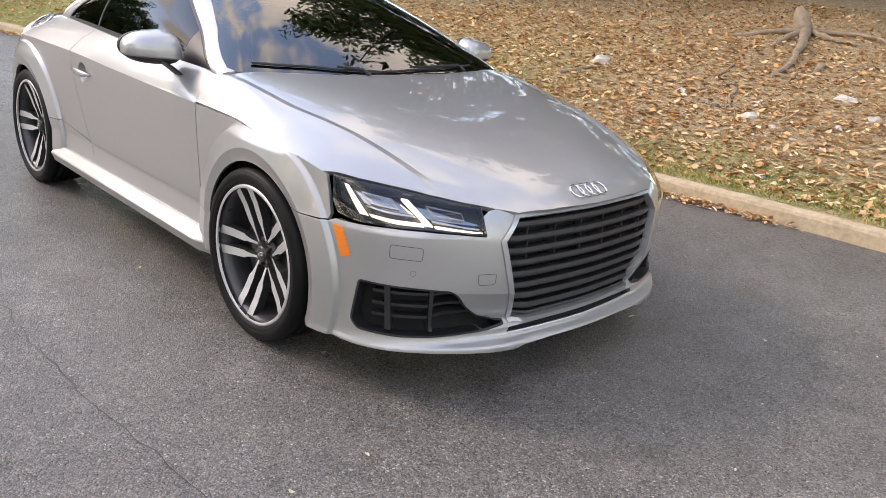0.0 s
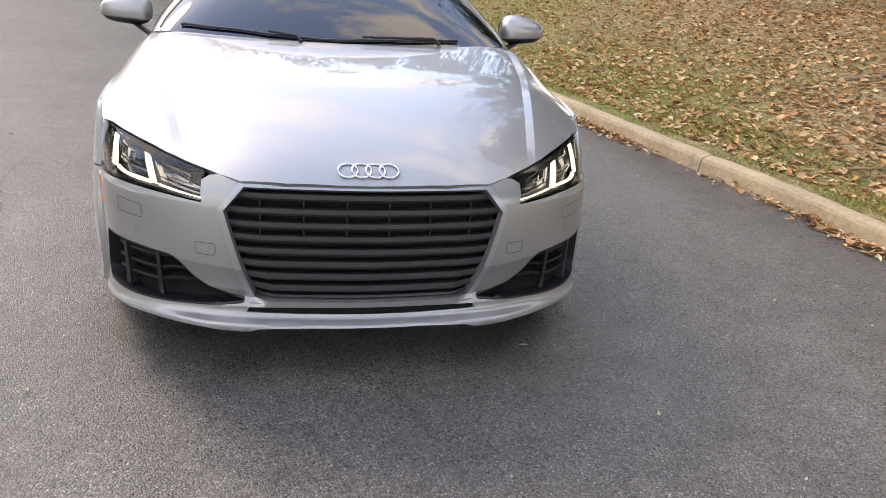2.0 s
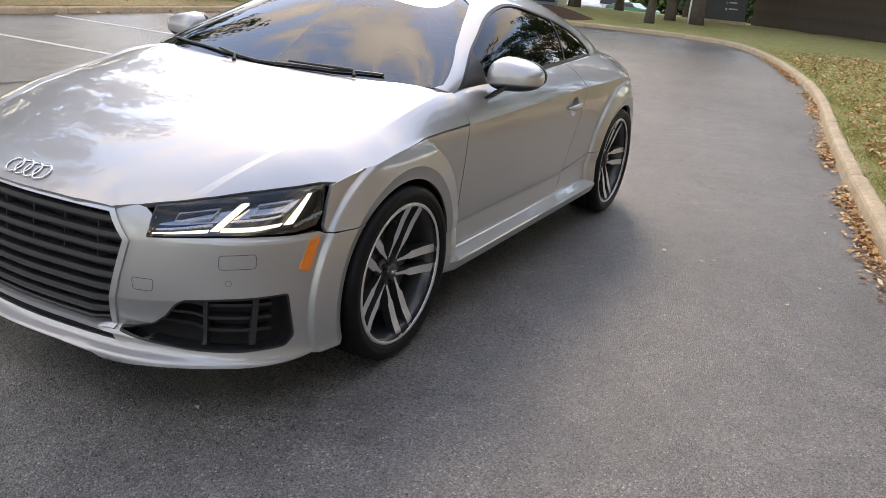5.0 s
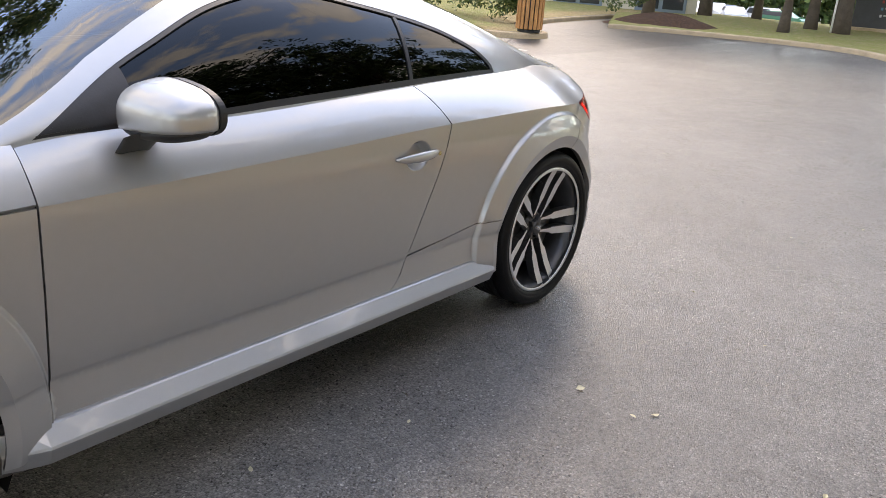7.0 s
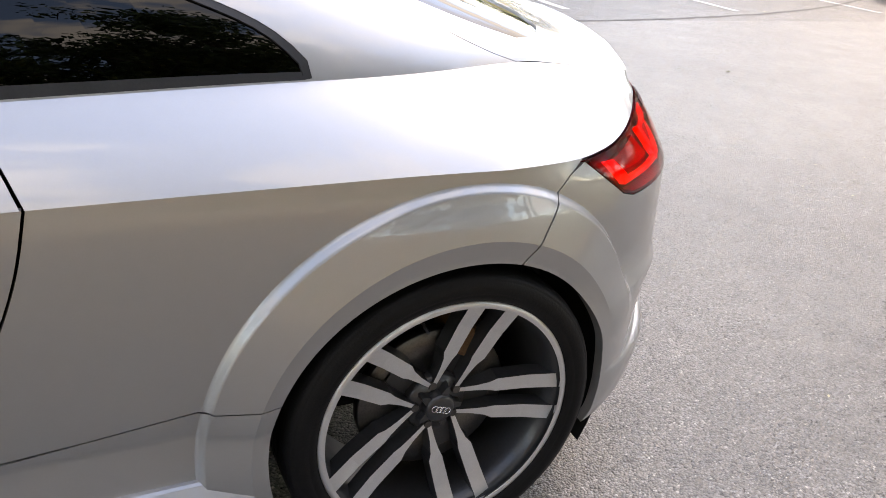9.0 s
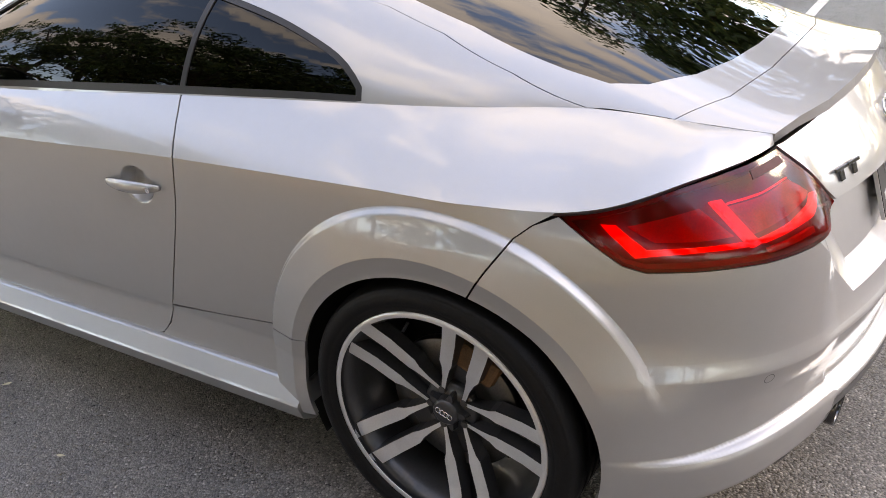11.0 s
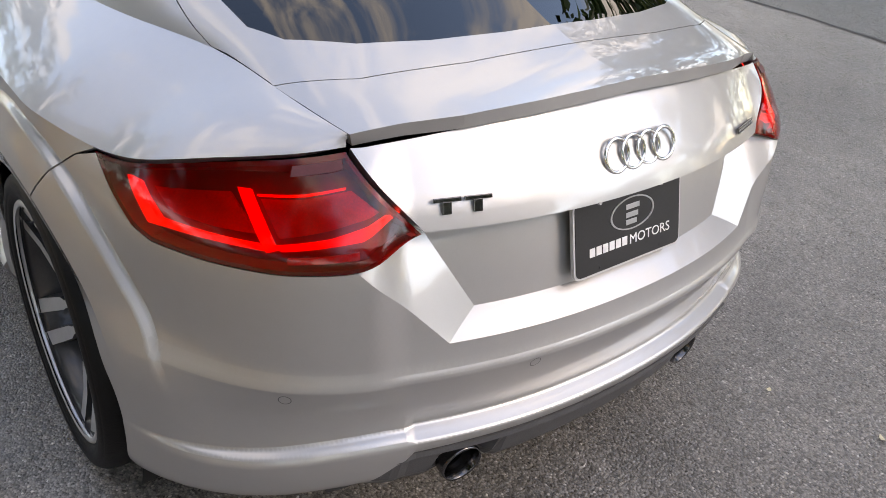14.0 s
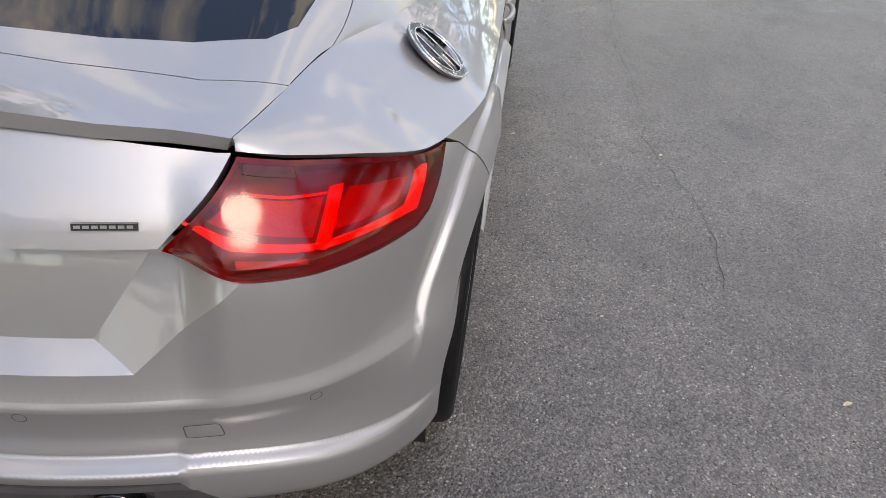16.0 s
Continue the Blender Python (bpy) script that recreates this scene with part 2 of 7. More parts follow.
def rounded(poly, r, n=5):
    """The outline with its corners rounded."""
    p, out = np.array(poly, float), []
    for a, b, c in zip(np.roll(p, 1, axis=0), p, np.roll(p, -1, axis=0)):
        u, v = a - b, c - b
        lu, lv = np.linalg.norm(u), np.linalg.norm(v)
        k = min(r, lu * 0.45, lv * 0.45)
        s, e = b + u / lu * k, b + v / lv * k
        out += [(1 - t) ** 2 * s + 2 * t * (1 - t) * b + t * t * e for t in np.linspace(0, 1, n)]
    return np.array(out)


def curve2(points, n=40):
    """A smooth run through points of a plane."""
    p = np.array(points, float)
    s = np.r_[0, np.cumsum(np.linalg.norm(np.diff(p, axis=0), axis=1))]
    q = np.linspace(0, s[-1], n)
    return np.stack([spline(s, p[:, 0])(q), spline(s, p[:, 1])(q)], 1)


def skin(surface, poly, holes=(), step=0.02, flange=0.014, lift=0.0, mirror=False, aspect=(1.0, 1.0), lines=()):
    """Verts, normals and faces of the piece of a surface inside an outline, its rim turned inwards like pressed sheet."""
    k = np.array(aspect)
    rings = [dense(np.array(r) * k, step * 0.8) for r in (poly, *holes)]
    pts, edges = [], []
    for r in rings:
        edges += [(len(pts) + i, len(pts) + (i + 1) % len(r)) for i in range(len(r))]
        pts += list(r)
    for r in lines:  # creases inside the outline, held by edges of their own
        r = dense(np.array(r) * k, step * 0.8, False)
        ok = inside(rings[0], r)
        for h in rings[1:]:
            ok &= ~inside(h, r)
        border = np.array(pts)
        ok &= np.array([np.min(np.sum((border - g) ** 2, axis=1)) > (0.3 * step) ** 2 for g in r])
        i = len(pts)
        keep = np.cumsum(ok) - 1
        edges += [(i + int(keep[j]), i + int(keep[j + 1])) for j in range(len(r) - 1) if ok[j] and ok[j + 1]]
        pts += list(r[ok])
    rim = np.array(pts)
    lo, hi = rings[0].min(0), rings[0].max(0)
    gx, gy = np.meshgrid(np.arange(lo[0] + step / 2, hi[0], step), np.arange(lo[1] + step / 2, hi[1], step))
    gx[1::2] += step / 2
    grid = np.stack([gx.ravel(), gy.ravel()], 1)
    ok = inside(rings[0], grid)
    for r in rings[1:]:
        ok &= ~inside(r, grid)
    grid = grid[ok]
    if len(grid):
        near = np.array([np.min(np.sum((rim - g) ** 2, axis=1)) for g in grid])
        grid = grid[near > (0.45 * step) ** 2]
    res = delaunay_2d_cdt([Vector(p) for p in (*pts, *grid)], edges, [], 0, 1e-7)
    v2 = np.array([tuple(v) for v in res[0]])
    tri = np.array([f for f in res[2] if len(f) == 3])
    mid = v2[tri].mean(1)
    ok = inside(rings[0], mid)
    for r in rings[1:]:
        ok &= ~inside(r, mid)
    tri = tri[ok]
    v2 = v2 / k

    def normals(p, e):
        n = np.cross(surface(p[:, 0] + e, p[:, 1]) - surface(p[:, 0] - e, p[:, 1]), surface(p[:, 0], p[:, 1] + e) - surface(p[:, 0], p[:, 1] - e))
        return n / (np.linalg.norm(n, axis=1)[:, None] + 1e-12)

    co, nor = surface(v2[:, 0], v2[:, 1]), normals(v2, 0.0016)
    # outward: away from the middle of the body
    if np.sum(nor * (co - np.array([np.clip(co[:, 0].mean(), -1.2, 1.2), 0, 0.45])), axis=1).mean() < 0:
        nor = -nor
    co = co + nor * lift
    face = np.cross(co[tri[:, 1]] - co[tri[:, 0]], co[tri[:, 2]] - co[tri[:, 0]])
    if np.sum(face * nor[tri[:, 0]]) < 0:
        tri = tri[:, ::-1]
    faces = [tuple(map(int, t)) for t in tri]
    # each corner takes its normal a little inside its own triangle, so that creases stay sharp
    mid = v2[tri].mean(1)[:, None]
    own = normals((v2[tri] * 0.72 + mid * 0.28).reshape(-1, 2), 0.0007)
    own *= np.sign(np.sum(own * nor[tri.ravel()], axis=1))[:, None]
    verts, norms = [tuple(c) for c in co], [tuple(c) for c in own]
    count = {}
    for f in faces:
        for a, b in zip(f, f[1:] + f[:1]):
            count[(a, b)] = 1
    for a, b in [key for key in count if (key[1], key[0]) not in count] if flange else ():
        d = co[b] - co[a]
        out = np.cross(d, nor[a])
        out = out / (np.linalg.norm(out) + 1e-12)
        i = len(verts)
        verts += [tuple(co[a]), tuple(co[b]), tuple(co[b] - nor[b] * flange), tuple(co[a] - nor[a] * flange)]
        norms += [tuple(out)] * 4
        faces.append((i + 1, i, i + 3, i + 2))
    return verts, norms, faces


def sheet(name, pieces, mat, parent, label="", side=1):
    """One mesh of skins; side -1 builds the mirror image on the other flank, 0 both halves in one."""
    verts, norms, faces = [], [], []
    for flip in {1: (1,), -1: (-1,), 0: (1, -1)}[side]:
        for v, n, f in pieces:
            i, k = len(verts), 0
            verts += [(a, flip * b, c) for a, b, c in v]
            for q in f:
                mine = [(a, flip * b, c) for a, b, c in n[k : k + len(q)]]
                k += len(q)
                norms += mine if flip > 0 else mine[::-1]
                faces.append(tuple(i + j for j in (q if flip > 0 else q[::-1])))
    me = bpy.data.meshes.new(name)
    me.from_pydata(verts, [], faces)
    me.polygons.foreach_set("use_smooth", [True] * len(faces))
    me.normals_split_custom_set(norms)
    return link(name, me, mat, parent, label)


# ---------------------------------------------------------------- the car's surfaces
AXLE, HUB_Z = 1.2525, 0.322
ARCH_R, FLARE_R = 0.354, 0.484

# plan outline at bumper height, from the middle of the nose round the left flank to the middle of the tail
plan = np.array([(2.115, 0), (2.10, 0.25), (2.068, 0.45), (2.005, 0.60), (1.912, 0.735), (1.775, 0.832), (1.62, 0.862), (1.5, 0.866), (AXLE, 0.866), (0.8, 0.864), (0, 0.864),
                 (-0.7, 0.866), (-AXLE, 0.866), (-1.5, 0.845), (-1.70, 0.788), (-1.865, 0.678), (-1.962, 0.49), (-2.022, 0.25), (-2.04, 0)])
loop = np.vstack([plan[2:0:-1] * (1, -1), plan, plan[-2:-4:-1] * (1, -1)])
arc = np.r_[0, np.cumsum(np.linalg.norm(np.diff(loop, axis=0), axis=1))]
arc -= arc[2]
plan_u = arc[2:-2]
U_END = plan_u[-1]
plan_x, plan_y = spline(arc, loop[:, 0]), spline(arc, loop[:, 1])
fine_u = np.linspace(0, U_END, 1500)
fine_x, fine_y = plan_x(fine_u), plan_y(fine_u)


def u_at_x(x):
    return np.interp(-np.asarray(x, float), -fine_x, fine_u)


def u_front(y):
    k = fine_x > 1.3
    return np.sign(y) * np.interp(np.abs(y), fine_y[k], fine_u[k])


def u_rear(y):
    k = fine_x < -1.35
    u = np.interp(np.abs(y), fine_y[k][::-1], fine_u[k][::-1])
    return np.where(np.asarray(y) >= 0, u, 2 * U_END - u)


nose = pchip([.154, .164, .170, .176, .190, .194, .208, .224, .25, .30, .44, .55, .60, .66, .70], [-.03, .012, .028, .032, .031, .026, -.010, -.016, -.014, -.004, .006, 0, -.010, -.042, -.08])
nose_corner = pchip([.138, .153, .163, .173, .189, .200, .23, .28, .44, .53, .572, .585, .64, .75], [-.05, -.015, .010, .019, .018, .010, .003, 0, 0, .001, 0, -.010, -.028, -.085])
flank_front = pchip([.13, .2, .3, .55, .7, .80, .86], [-.03, -.022, -.014, -.004, .004, .006, -.02])
flank_door = pchip([.2, .29, .39, .405, .55, .70, .80, .845, .9], [-.02, -.012, -.016, -.013, -.002, .007, .011, .010, -.01])
tail_flank = pchip([.2, .26, .40, .55, .70, .78, .83, .9], [-.03, -.012, -.008, 0, .002, -.010, -.032, -.07])
tail_corner = pchip([.2, .225, .26, .325, .339, .352, .43, .508, .515, .521, .55, .60, .74, .80, .86, .9, .95], [-.07, -.03, -.010, 0, -.005, -.027, -.022, -.001, .001, .000, -.007, -.010, -.020, -.050, -.092, -.130, -.17])
tail = pchip([.24, .30, .345, .372, .383, .392, .43, .508, .515, .521, .532, .575, .70, .75, .80, .85, .90, .95], [-.06, -.03, -.008, 0, -.018, -.034, -.026, -.006, -.004, -.005, -.011, -.022, -.040, -.052, -.072, -.100, -.130, -.165])
tail_step = lambda z, low: tail(z) + (tail_corner(low) - tail(z)) * (1 - smooth01((z - .39) / .04))  # outside the step the ledge lies lower
STATIONS = [(0.0, nose), (float(u_front(.47)), nose), (float(u_front(.72)), nose_corner), (float(u_at_x(1.42)), flank_front), (float(u_at_x(.8)), flank_door),
            (float(u_at_x(-1.30)), flank_door), (float(u_at_x(-1.58)), tail_flank), (float(u_rear(.70)), tail_corner), (float(u_rear(.56)), tail_corner), (float(u_rear(.484)), tail_step), (float(u_rear(.466)), tail), (U_END, tail)]


LEDGE_U = float(u_at_x(-1.72)), float(u_rear(.50))


def recess(u, z, y):
    """How far the number plate's recess is sunk, 0 to 1."""
    inner = 0.358 + (z - 0.608) * 0.68
    outer = 0.421 + (z - 0.575) * 0.98
    across = np.clip((outer - np.abs(y)) / np.maximum(outer - inner, 0.02), 0, 1)
    return np.where(u > U_END * 0.8, np.minimum(across, np.clip((z - 0.575) / 0.034, 0, 1)), 0)


def flare(x, z):
    out = 0
    for cx in (AXLE, -AXLE):
        r = np.hypot((x - cx) * 1.02, (z - HUB_Z) * 0.975)
        low = smooth01((0.60 - z) / 0.16) * (cx < 0) * smooth01((cx + .05 - x) / .1)  # behind the rear wheel the flare melts into the bumper
        t = np.clip((FLARE_R - r) / 0.092, 0, 1)
        turn_in = np.clip((FLARE_R - 0.092 - r) / 0.04, 0, 1)
        soft = 1 - smooth01((r - ARCH_R) / 0.34)
        edge = smooth01((FLARE_R - r) / 0.016) * (1 - (0.85 if cx > 0 else 0.35) * smooth01((z - 0.745) / 0.05))
        out = out + (1 - low) * (0.015 * edge + 0.024 * t - 0.010 * turn_in) + 0.054 * low * soft
    return out


def body(u, z, sunk=0.058, flared=1.0):
    u, z = np.broadcast_arrays(np.asarray(u, float), np.asarray(z, float))
    s = np.where((u < 0) | (u > U_END), -1.0, 1.0)
    u = np.abs(u)
    u = np.where(u > U_END, 2 * U_END - u, u)
    d = np.zeros_like(u)
    low = z - .040 * smooth01((u - LEDGE_U[0]) / (LEDGE_U[1] - LEDGE_U[0])) * (1 - smooth01((z - .39) / .11))
    at = lambda f: f(z, low) if f is tail_step else f(low) if f is tail_corner else f(z)
    for (a, f), (b, g) in zip(STATIONS, STATIONS[1:]):
        k = (u >= a) & (u <= b)
        w = smooth01((u - a) / (b - a))
        d = np.where(k, (1 - w) * at(f) + w * at(g), d)
    x, y = plan_x(u), plan_y(u)
    e = 1e-3
    tx, ty = plan_x(u + e) - plan_x(u - e), plan_y(u + e) - plan_y(u - e)
    ln = np.hypot(tx, ty)
    under = np.clip((.386 - .08 * (.57 - y) - z) / .10, 0, 1) * smooth01((.66 - y) / .06) * smooth01((y - .30) / .05) * smooth01((z - .235) / .03) * (u < U_END * .3)
    d = d - .028 * under
    d = d - sunk * (0.70 + 0.30 * np.clip((z - 0.6) / 0.15, 0, 1.2)) * recess(u, z, y)
    d = d + flared * flare(x, z) * smooth01((y - 0.55) / 0.15)
    return np.stack([x + d * ty / ln, s * (y - d * tx / ln), z], -1)


def lid_body(u, z):
    """The tail without the plate's recess: the boot lid stands proud of it."""
    p = body(u, z, sunk=0.0)
    p[..., 0] -= 0.003 * smooth01((0.9 - p[..., 2]) / 0.1)
    return p


def u_tail(y, z):
    """Where, along the outline, the tail has a given y at a given height."""
    us = np.linspace(float(u_at_x(-1.42)), U_END, 700)
    ya = np.array(body(us, np.full(700, float(z)), 0.0))[:, 1]
    u = float(np.interp(abs(y), np.maximum.accumulate(ya[::-1]) + np.arange(700) * 1e-9, us[::-1]))
    return u if y >= 0 else 2 * U_END - u


# the waist crease, along the outline
_us = np.linspace(float(u_at_x(-1.6)), U_END, 900)
_ps = body(_us, np.full(900, .896), 0.0)
U_TL = float(_us[np.argmin(np.hypot(_ps[:, 0] + 1.797, _ps[:, 1] - .527))])
u_tip = float(u_at_x(-1.515))
crease_z = pchip([float(u_at_x(x)) for x in (1.62, 1.45, 1.25, 1.0, .775, 0, -.58, -1.1, -1.35)] + [u_tip, (u_tip + U_TL) / 2] + [U_TL + k * (U_END - U_TL) for k in (0, .15, .35, .65, 1)],
                 [.725, .763, .79, .802, .806, .822, .838, .842, .836, .826, .869, .896, .905, .917, .930, .936])


def crease(u):
    return body(u, crease_z(u), 0.0)


END = crease(np.array([U_TL]))[0]  # where the waist crease, the hatch line and the lamp meet
belt_u = [float(u_at_x(x)) for x in (.775, .3, -.2, -.58, -1.0, -1.25, -1.45, -1.53)] + [U_TL]
belt_x = pchip(belt_u, [.775, .3, -.2, -.55, -1.0, -1.22, -1.42, -1.507, END[0] + .004])
FOOT_X = [1.05, .775, .3, -.2, -.55, -.9, -1.1, -1.3, -1.507, -1.65, END[0], END[0] - .15]
foot_y = spline(FOOT_X, [.79, .786, .788, .777, .756, .728, .706, .661, .592, (.592 + END[1]) / 2 + .002, END[1] - .003, END[1] - .035])
foot_z = spline(FOOT_X, [.85, .913, .926, .941, .951, .957, .958, .957, .951, .934, END[2] + .018, END[2] + .008])


def shoulder(u, t):
    """Between the crease (t 0) and the belt line (t 1)."""
    c = crease(u)
    bx = belt_x(u)
    d = np.stack([bx, foot_y(bx), foot_z(bx)], -1)
    t = np.asarray(t, float)[..., None]
    hump = 4 * t * (1 - t) * np.minimum(1, np.linalg.norm(d - c, axis=-1)[..., None] / .13)
    return c + (d - c) * t + hump * np.stack([0 * u, 0.006 + 0 * u, 0.006 + .004 * smooth01((u - u_tip + .35) / .4)], -1)


# bonnet
bonnet_mid = spline([.7, .95, 1.3, 1.6, 1.85, 2.0, 2.08, 2.14], [.955, .928, .890, .838, .768, .709, .664, .62])
bonnet_edge_y = pchip([.6, .8, 1.25, 1.5, 1.62, 1.75, 1.9, 2.1], [.872, .873, .870, .855, .83, .80, .76, .72])
bonnet_edge_z = pchip([.6, .775, 1.0, 1.25, 1.45, 1.62, 1.75, 1.9, 2.0, 2.1], [.81, .806, .802, .79, .763, .725, .677, .605, .545, .48])


hood_ridge = pchip([.6, .85, 1.2, 1.485, 1.75, 1.94, 2.15], [.765, .75, .712, .652, .592, .549, .51])


def bonnet(x, y):
    m, ye, ze = bonnet_mid(x), bonnet_edge_y(x), bonnet_edge_z(x)
    p = 6.5 - 3.4 * smooth01((x - .9) / 0.9)
    r = np.abs(y) / ye
    z = m - (m - ze) * r**p
    k = 1 - smooth01((x - .80) / .5)
    a = np.abs(y)
    rise = np.clip((ye - a) / (ye - .785), 0, 1)
    near = np.where(a > .785, ze + (.910 - ze) * (rise + .5 * rise * (1 - rise)), m + .005 - (m - .905) * (a / .785) ** 13)
    z = z * (1 - k) + near * k
    ridge = hood_ridge(x)
    z = z + 0.009 * np.clip((np.abs(y) - ridge) / 0.030, 0, 1) * (1 - smooth01((np.abs(y) - ridge - 0.03) / 0.24)) * smooth01((2.02 - x) / 0.25)
    return np.stack([x + 0 * z, y + 0 * z, z], -1)


# greenhouse: sections from the belt over the roof to the middle
roof_mid = spline([1.05, .95, .75, .5, .25, .05, -.15, -.4, -.7, -1.0, -1.3, -1.5, -1.65, -1.75, -1.84, -1.95],
                  [.862, .924, 1.045, 1.176, 1.277, 1.328, 1.349, 1.346, 1.309, 1.234, 1.135, 1.062, 1.006, .976, .962, .966])
rail_y = pchip([1.05, .75, .4, 0, -.4, -.8, -1.2, -1.5, -1.8], [.77, .765, .725, .675, .645, .62, .58, .515, .42])


def roof(x, t):
    x, t = np.broadcast_arrays(np.asarray(x, float), np.asarray(t, float))
    zm = roof_mid(x)
    w = 1.15
    a, b, c = (1 - t) ** 2, 2 * w * t * (1 - t), t * t
    s = a + b + c
    return np.stack([x, (a * foot_y(x) + b * rail_y(x)) / s, (a * foot_z(x) + b * (zm - 0.012) + c * zm) / s], -1)


_tt = np.linspace(0, 1, 200)


def t_of(x, y=None, z=None):
    """The section parameter at which the roof has a given y or z."""
    p = roof(np.full(200, float(x)), _tt)
    return float(np.interp(-y, -p[:, 1], _tt)) if y is not None else float(np.interp(z, p[:, 2], _tt))


def by_z(points):
    return [(x, t_of(x, z=z)) for x, z in points]


def by_y(points):
    return [(x, t_of(x, y=y)) for x, y in points]

# ---------------------------------------------------------------- the car's panels
car = empty("car", None, "silver two-door coupe parked on the asphalt driveway", "car")


def uz(points):
    return [(float(u_at_x(x)), z) for x, z in points]


def fz(points):
    return [(float(u_front(y)), z) for y, z in points]


def rz(points):
    return [(u_tail(y, z), z) for y, z in points]


def arch(cx, a0, a1, n=40, r=ARCH_R):
    return [(cx + r * math.cos(radians(a)), HUB_Z + r * math.sin(radians(a))) for a in np.linspace(a0, a1, n)]


def crease_run(x0, x1, n=24, drop=0.0):
    u = np.linspace(float(u_at_x(x0)), float(u_at_x(x1)), n)
    return [(float(a), float(crease_z(a)) - drop) for a in u]


GAP = 0.0022


def ring_of(cx, r, a0, a1):
    return [(cx + r / 1.02 * math.cos(a), HUB_Z + r / .975 * math.sin(a)) for a in np.linspace(radians(a0), radians(a1), 120)]


def rings_of(cx):
    """The edges of a wheel arch's flare, as lines on the flank."""
    return [uz(ring_of(cx, r, -40, 220)) for r in (FLARE_R - .0005, FLARE_R - .006, FLARE_R - .011, FLARE_R - .016, FLARE_R - .092)]


door_line = uz([(.79, .397), (-.9, .397)])
door_line2 = uz([(.79, .405), (-.9, .405)])
fine = lambda pts: [(float(u_rear(y)), float(z)) for y, z in dense(pts, .01, False)]
bay = fine(((.581, .738), (.421, .575), (.2, .575), (0, .575)))
bay_in = fine(((.475, .780), (.3587, .609), (.2, .609), (0, .609)))
bay_mid = [(float(u_rear(.421 + .98 * d - d / .034 * (.421 + .98 * d - .358 - (d - .033) * .68))), .575 + d) for d in np.linspace(0, .034, 12)]
step_u = float(u_rear(.484)), float(u_rear(.466))
tail_lines = [[(float(u_at_x(-1.58)), z)] + [(LEDGE_U[0] + (LEDGE_U[1] - LEDGE_U[0]) * k, z + .040 * float(smooth01(k))) for k in np.linspace(0, 1, 12)] + [(step_u[0], z + .040)]
              for z in (.313, .325, .332, .339, .3455, .352, .362)]
tail_lines += [[(step_u[1], z), (U_END, z)] for z in (.360, .372, .3775, .383, .3875, .392, .402)] + [[(u, .355), (u, .44)] for u in step_u]
tail_lines += [[(float(u_at_x(-1.58)), z), (float(u_at_x(-1.75)), z), (U_END, z)] for z in (.508, .515, .521, .53)]
both = lambda ls: ls + [[(2 * U_END - u, z) for u, z in l] for l in ls]

# bonnet: a clamshell that reaches down to the crease on both flanks
half = [(.955, 0), (.945, .3), (.90, .55), (.845, .70), (.805, .755), (.7785, .785)]
half += [(x, float(np.interp(x, [.7, 2], [0, 0])) + float(crease(u_at_x(x))[1]) - GAP) for x in np.linspace(.7785, 1.60, 22)]
half += [(1.64, .812), (1.70, .772), (1.78, .708), (1.88, .618), (1.96, .53), (2.022, .455), (2.066, .385), (2.090, .25), (2.100, .1)]
bonnet_poly = half + [(2.102, 0)] + [(x, -y) for x, y in half[:0:-1]]
sheet("hood", [skin(bonnet, bonnet_poly, step=0.02, flange=0.02, lines=[[(float(x), s * (float(hood_ridge(x)) + d)) for x in np.linspace(.83, 2.03, 60)] for s in (1, -1) for d in (0, .030)])], PAINT, car, "silver clamshell bonnet with sharp edges")

SEAM_Z = 0.578
a_seam = math.degrees(math.asin((SEAM_Z - HUB_Z) / ARCH_R))
a_low = math.degrees(math.asin((0.20 - HUB_Z) / ARCH_R))
fender_poly = crease_run(.780, 1.60, 24, GAP) + uz([(1.625, .718), (1.65, .66), (1.668, SEAM_Z + .02), (1.66, SEAM_Z + GAP), (1.58, SEAM_Z + GAP - .001)]) + \
    uz(arch(AXLE, a_seam + .5, 180 - a_low - 6, 50)) + uz([(.87, .236), (.80, .262), (.783, .40), (.780, .60)])
fender_piece = skin(body, fender_poly, step=0.016, lines=rings_of(AXLE))

door_rear = curve2([(-.30, .292), (-.345, .305), (-.385, .345), (-.412, .398), (-.50, .60), (-.555, .74), (-.578, float(crease_z(u_at_x(-.578))))], 24)
door_low = crease_run(.775, -.576, 24) + uz([tuple(p) for p in door_rear[::-1]]) + uz([(0, .287), (.5, .287), (.79, .290), (.778, .40), (.775, .60)])
# recess behind the handle
HX, HZ = -.41, .752


def body_door(u, z):
    p = body(u, z)
    r = np.hypot((p[..., 0] - HX + .012) / .060, (p[..., 2] - HZ) / .050)
    k = 0.030 * (1 - smooth01((r - 0.62) / 0.38))
    p[..., 1] -= np.sign(p[..., 1]) * k
    return p


u_f, u_r = float(u_at_x(.775)), float(u_at_x(-.576))
door_up = [(u, 0) for u in np.linspace(u_f, u_r, 24)] + [(u_r - .009, .35), (u_r - .022, .7), (u_r - .039, 1.0)] + [(u, 1) for u in np.linspace(u_r - .07, u_f + .001, 20)] + [(u_f, .6)]
door_piece = [skin(body_door, door_low, step=0.014, lines=[door_line, door_line2] + [uz([(HX - .012 + .060 * k * math.cos(a), HZ + .050 * k * math.sin(a)) for a in np.linspace(0, 2 * math.pi, 40)]) for k in (.5, .66, .78, .9, 1.0)]), skin(shoulder, door_up, step=0.02, aspect=(1, .16))]

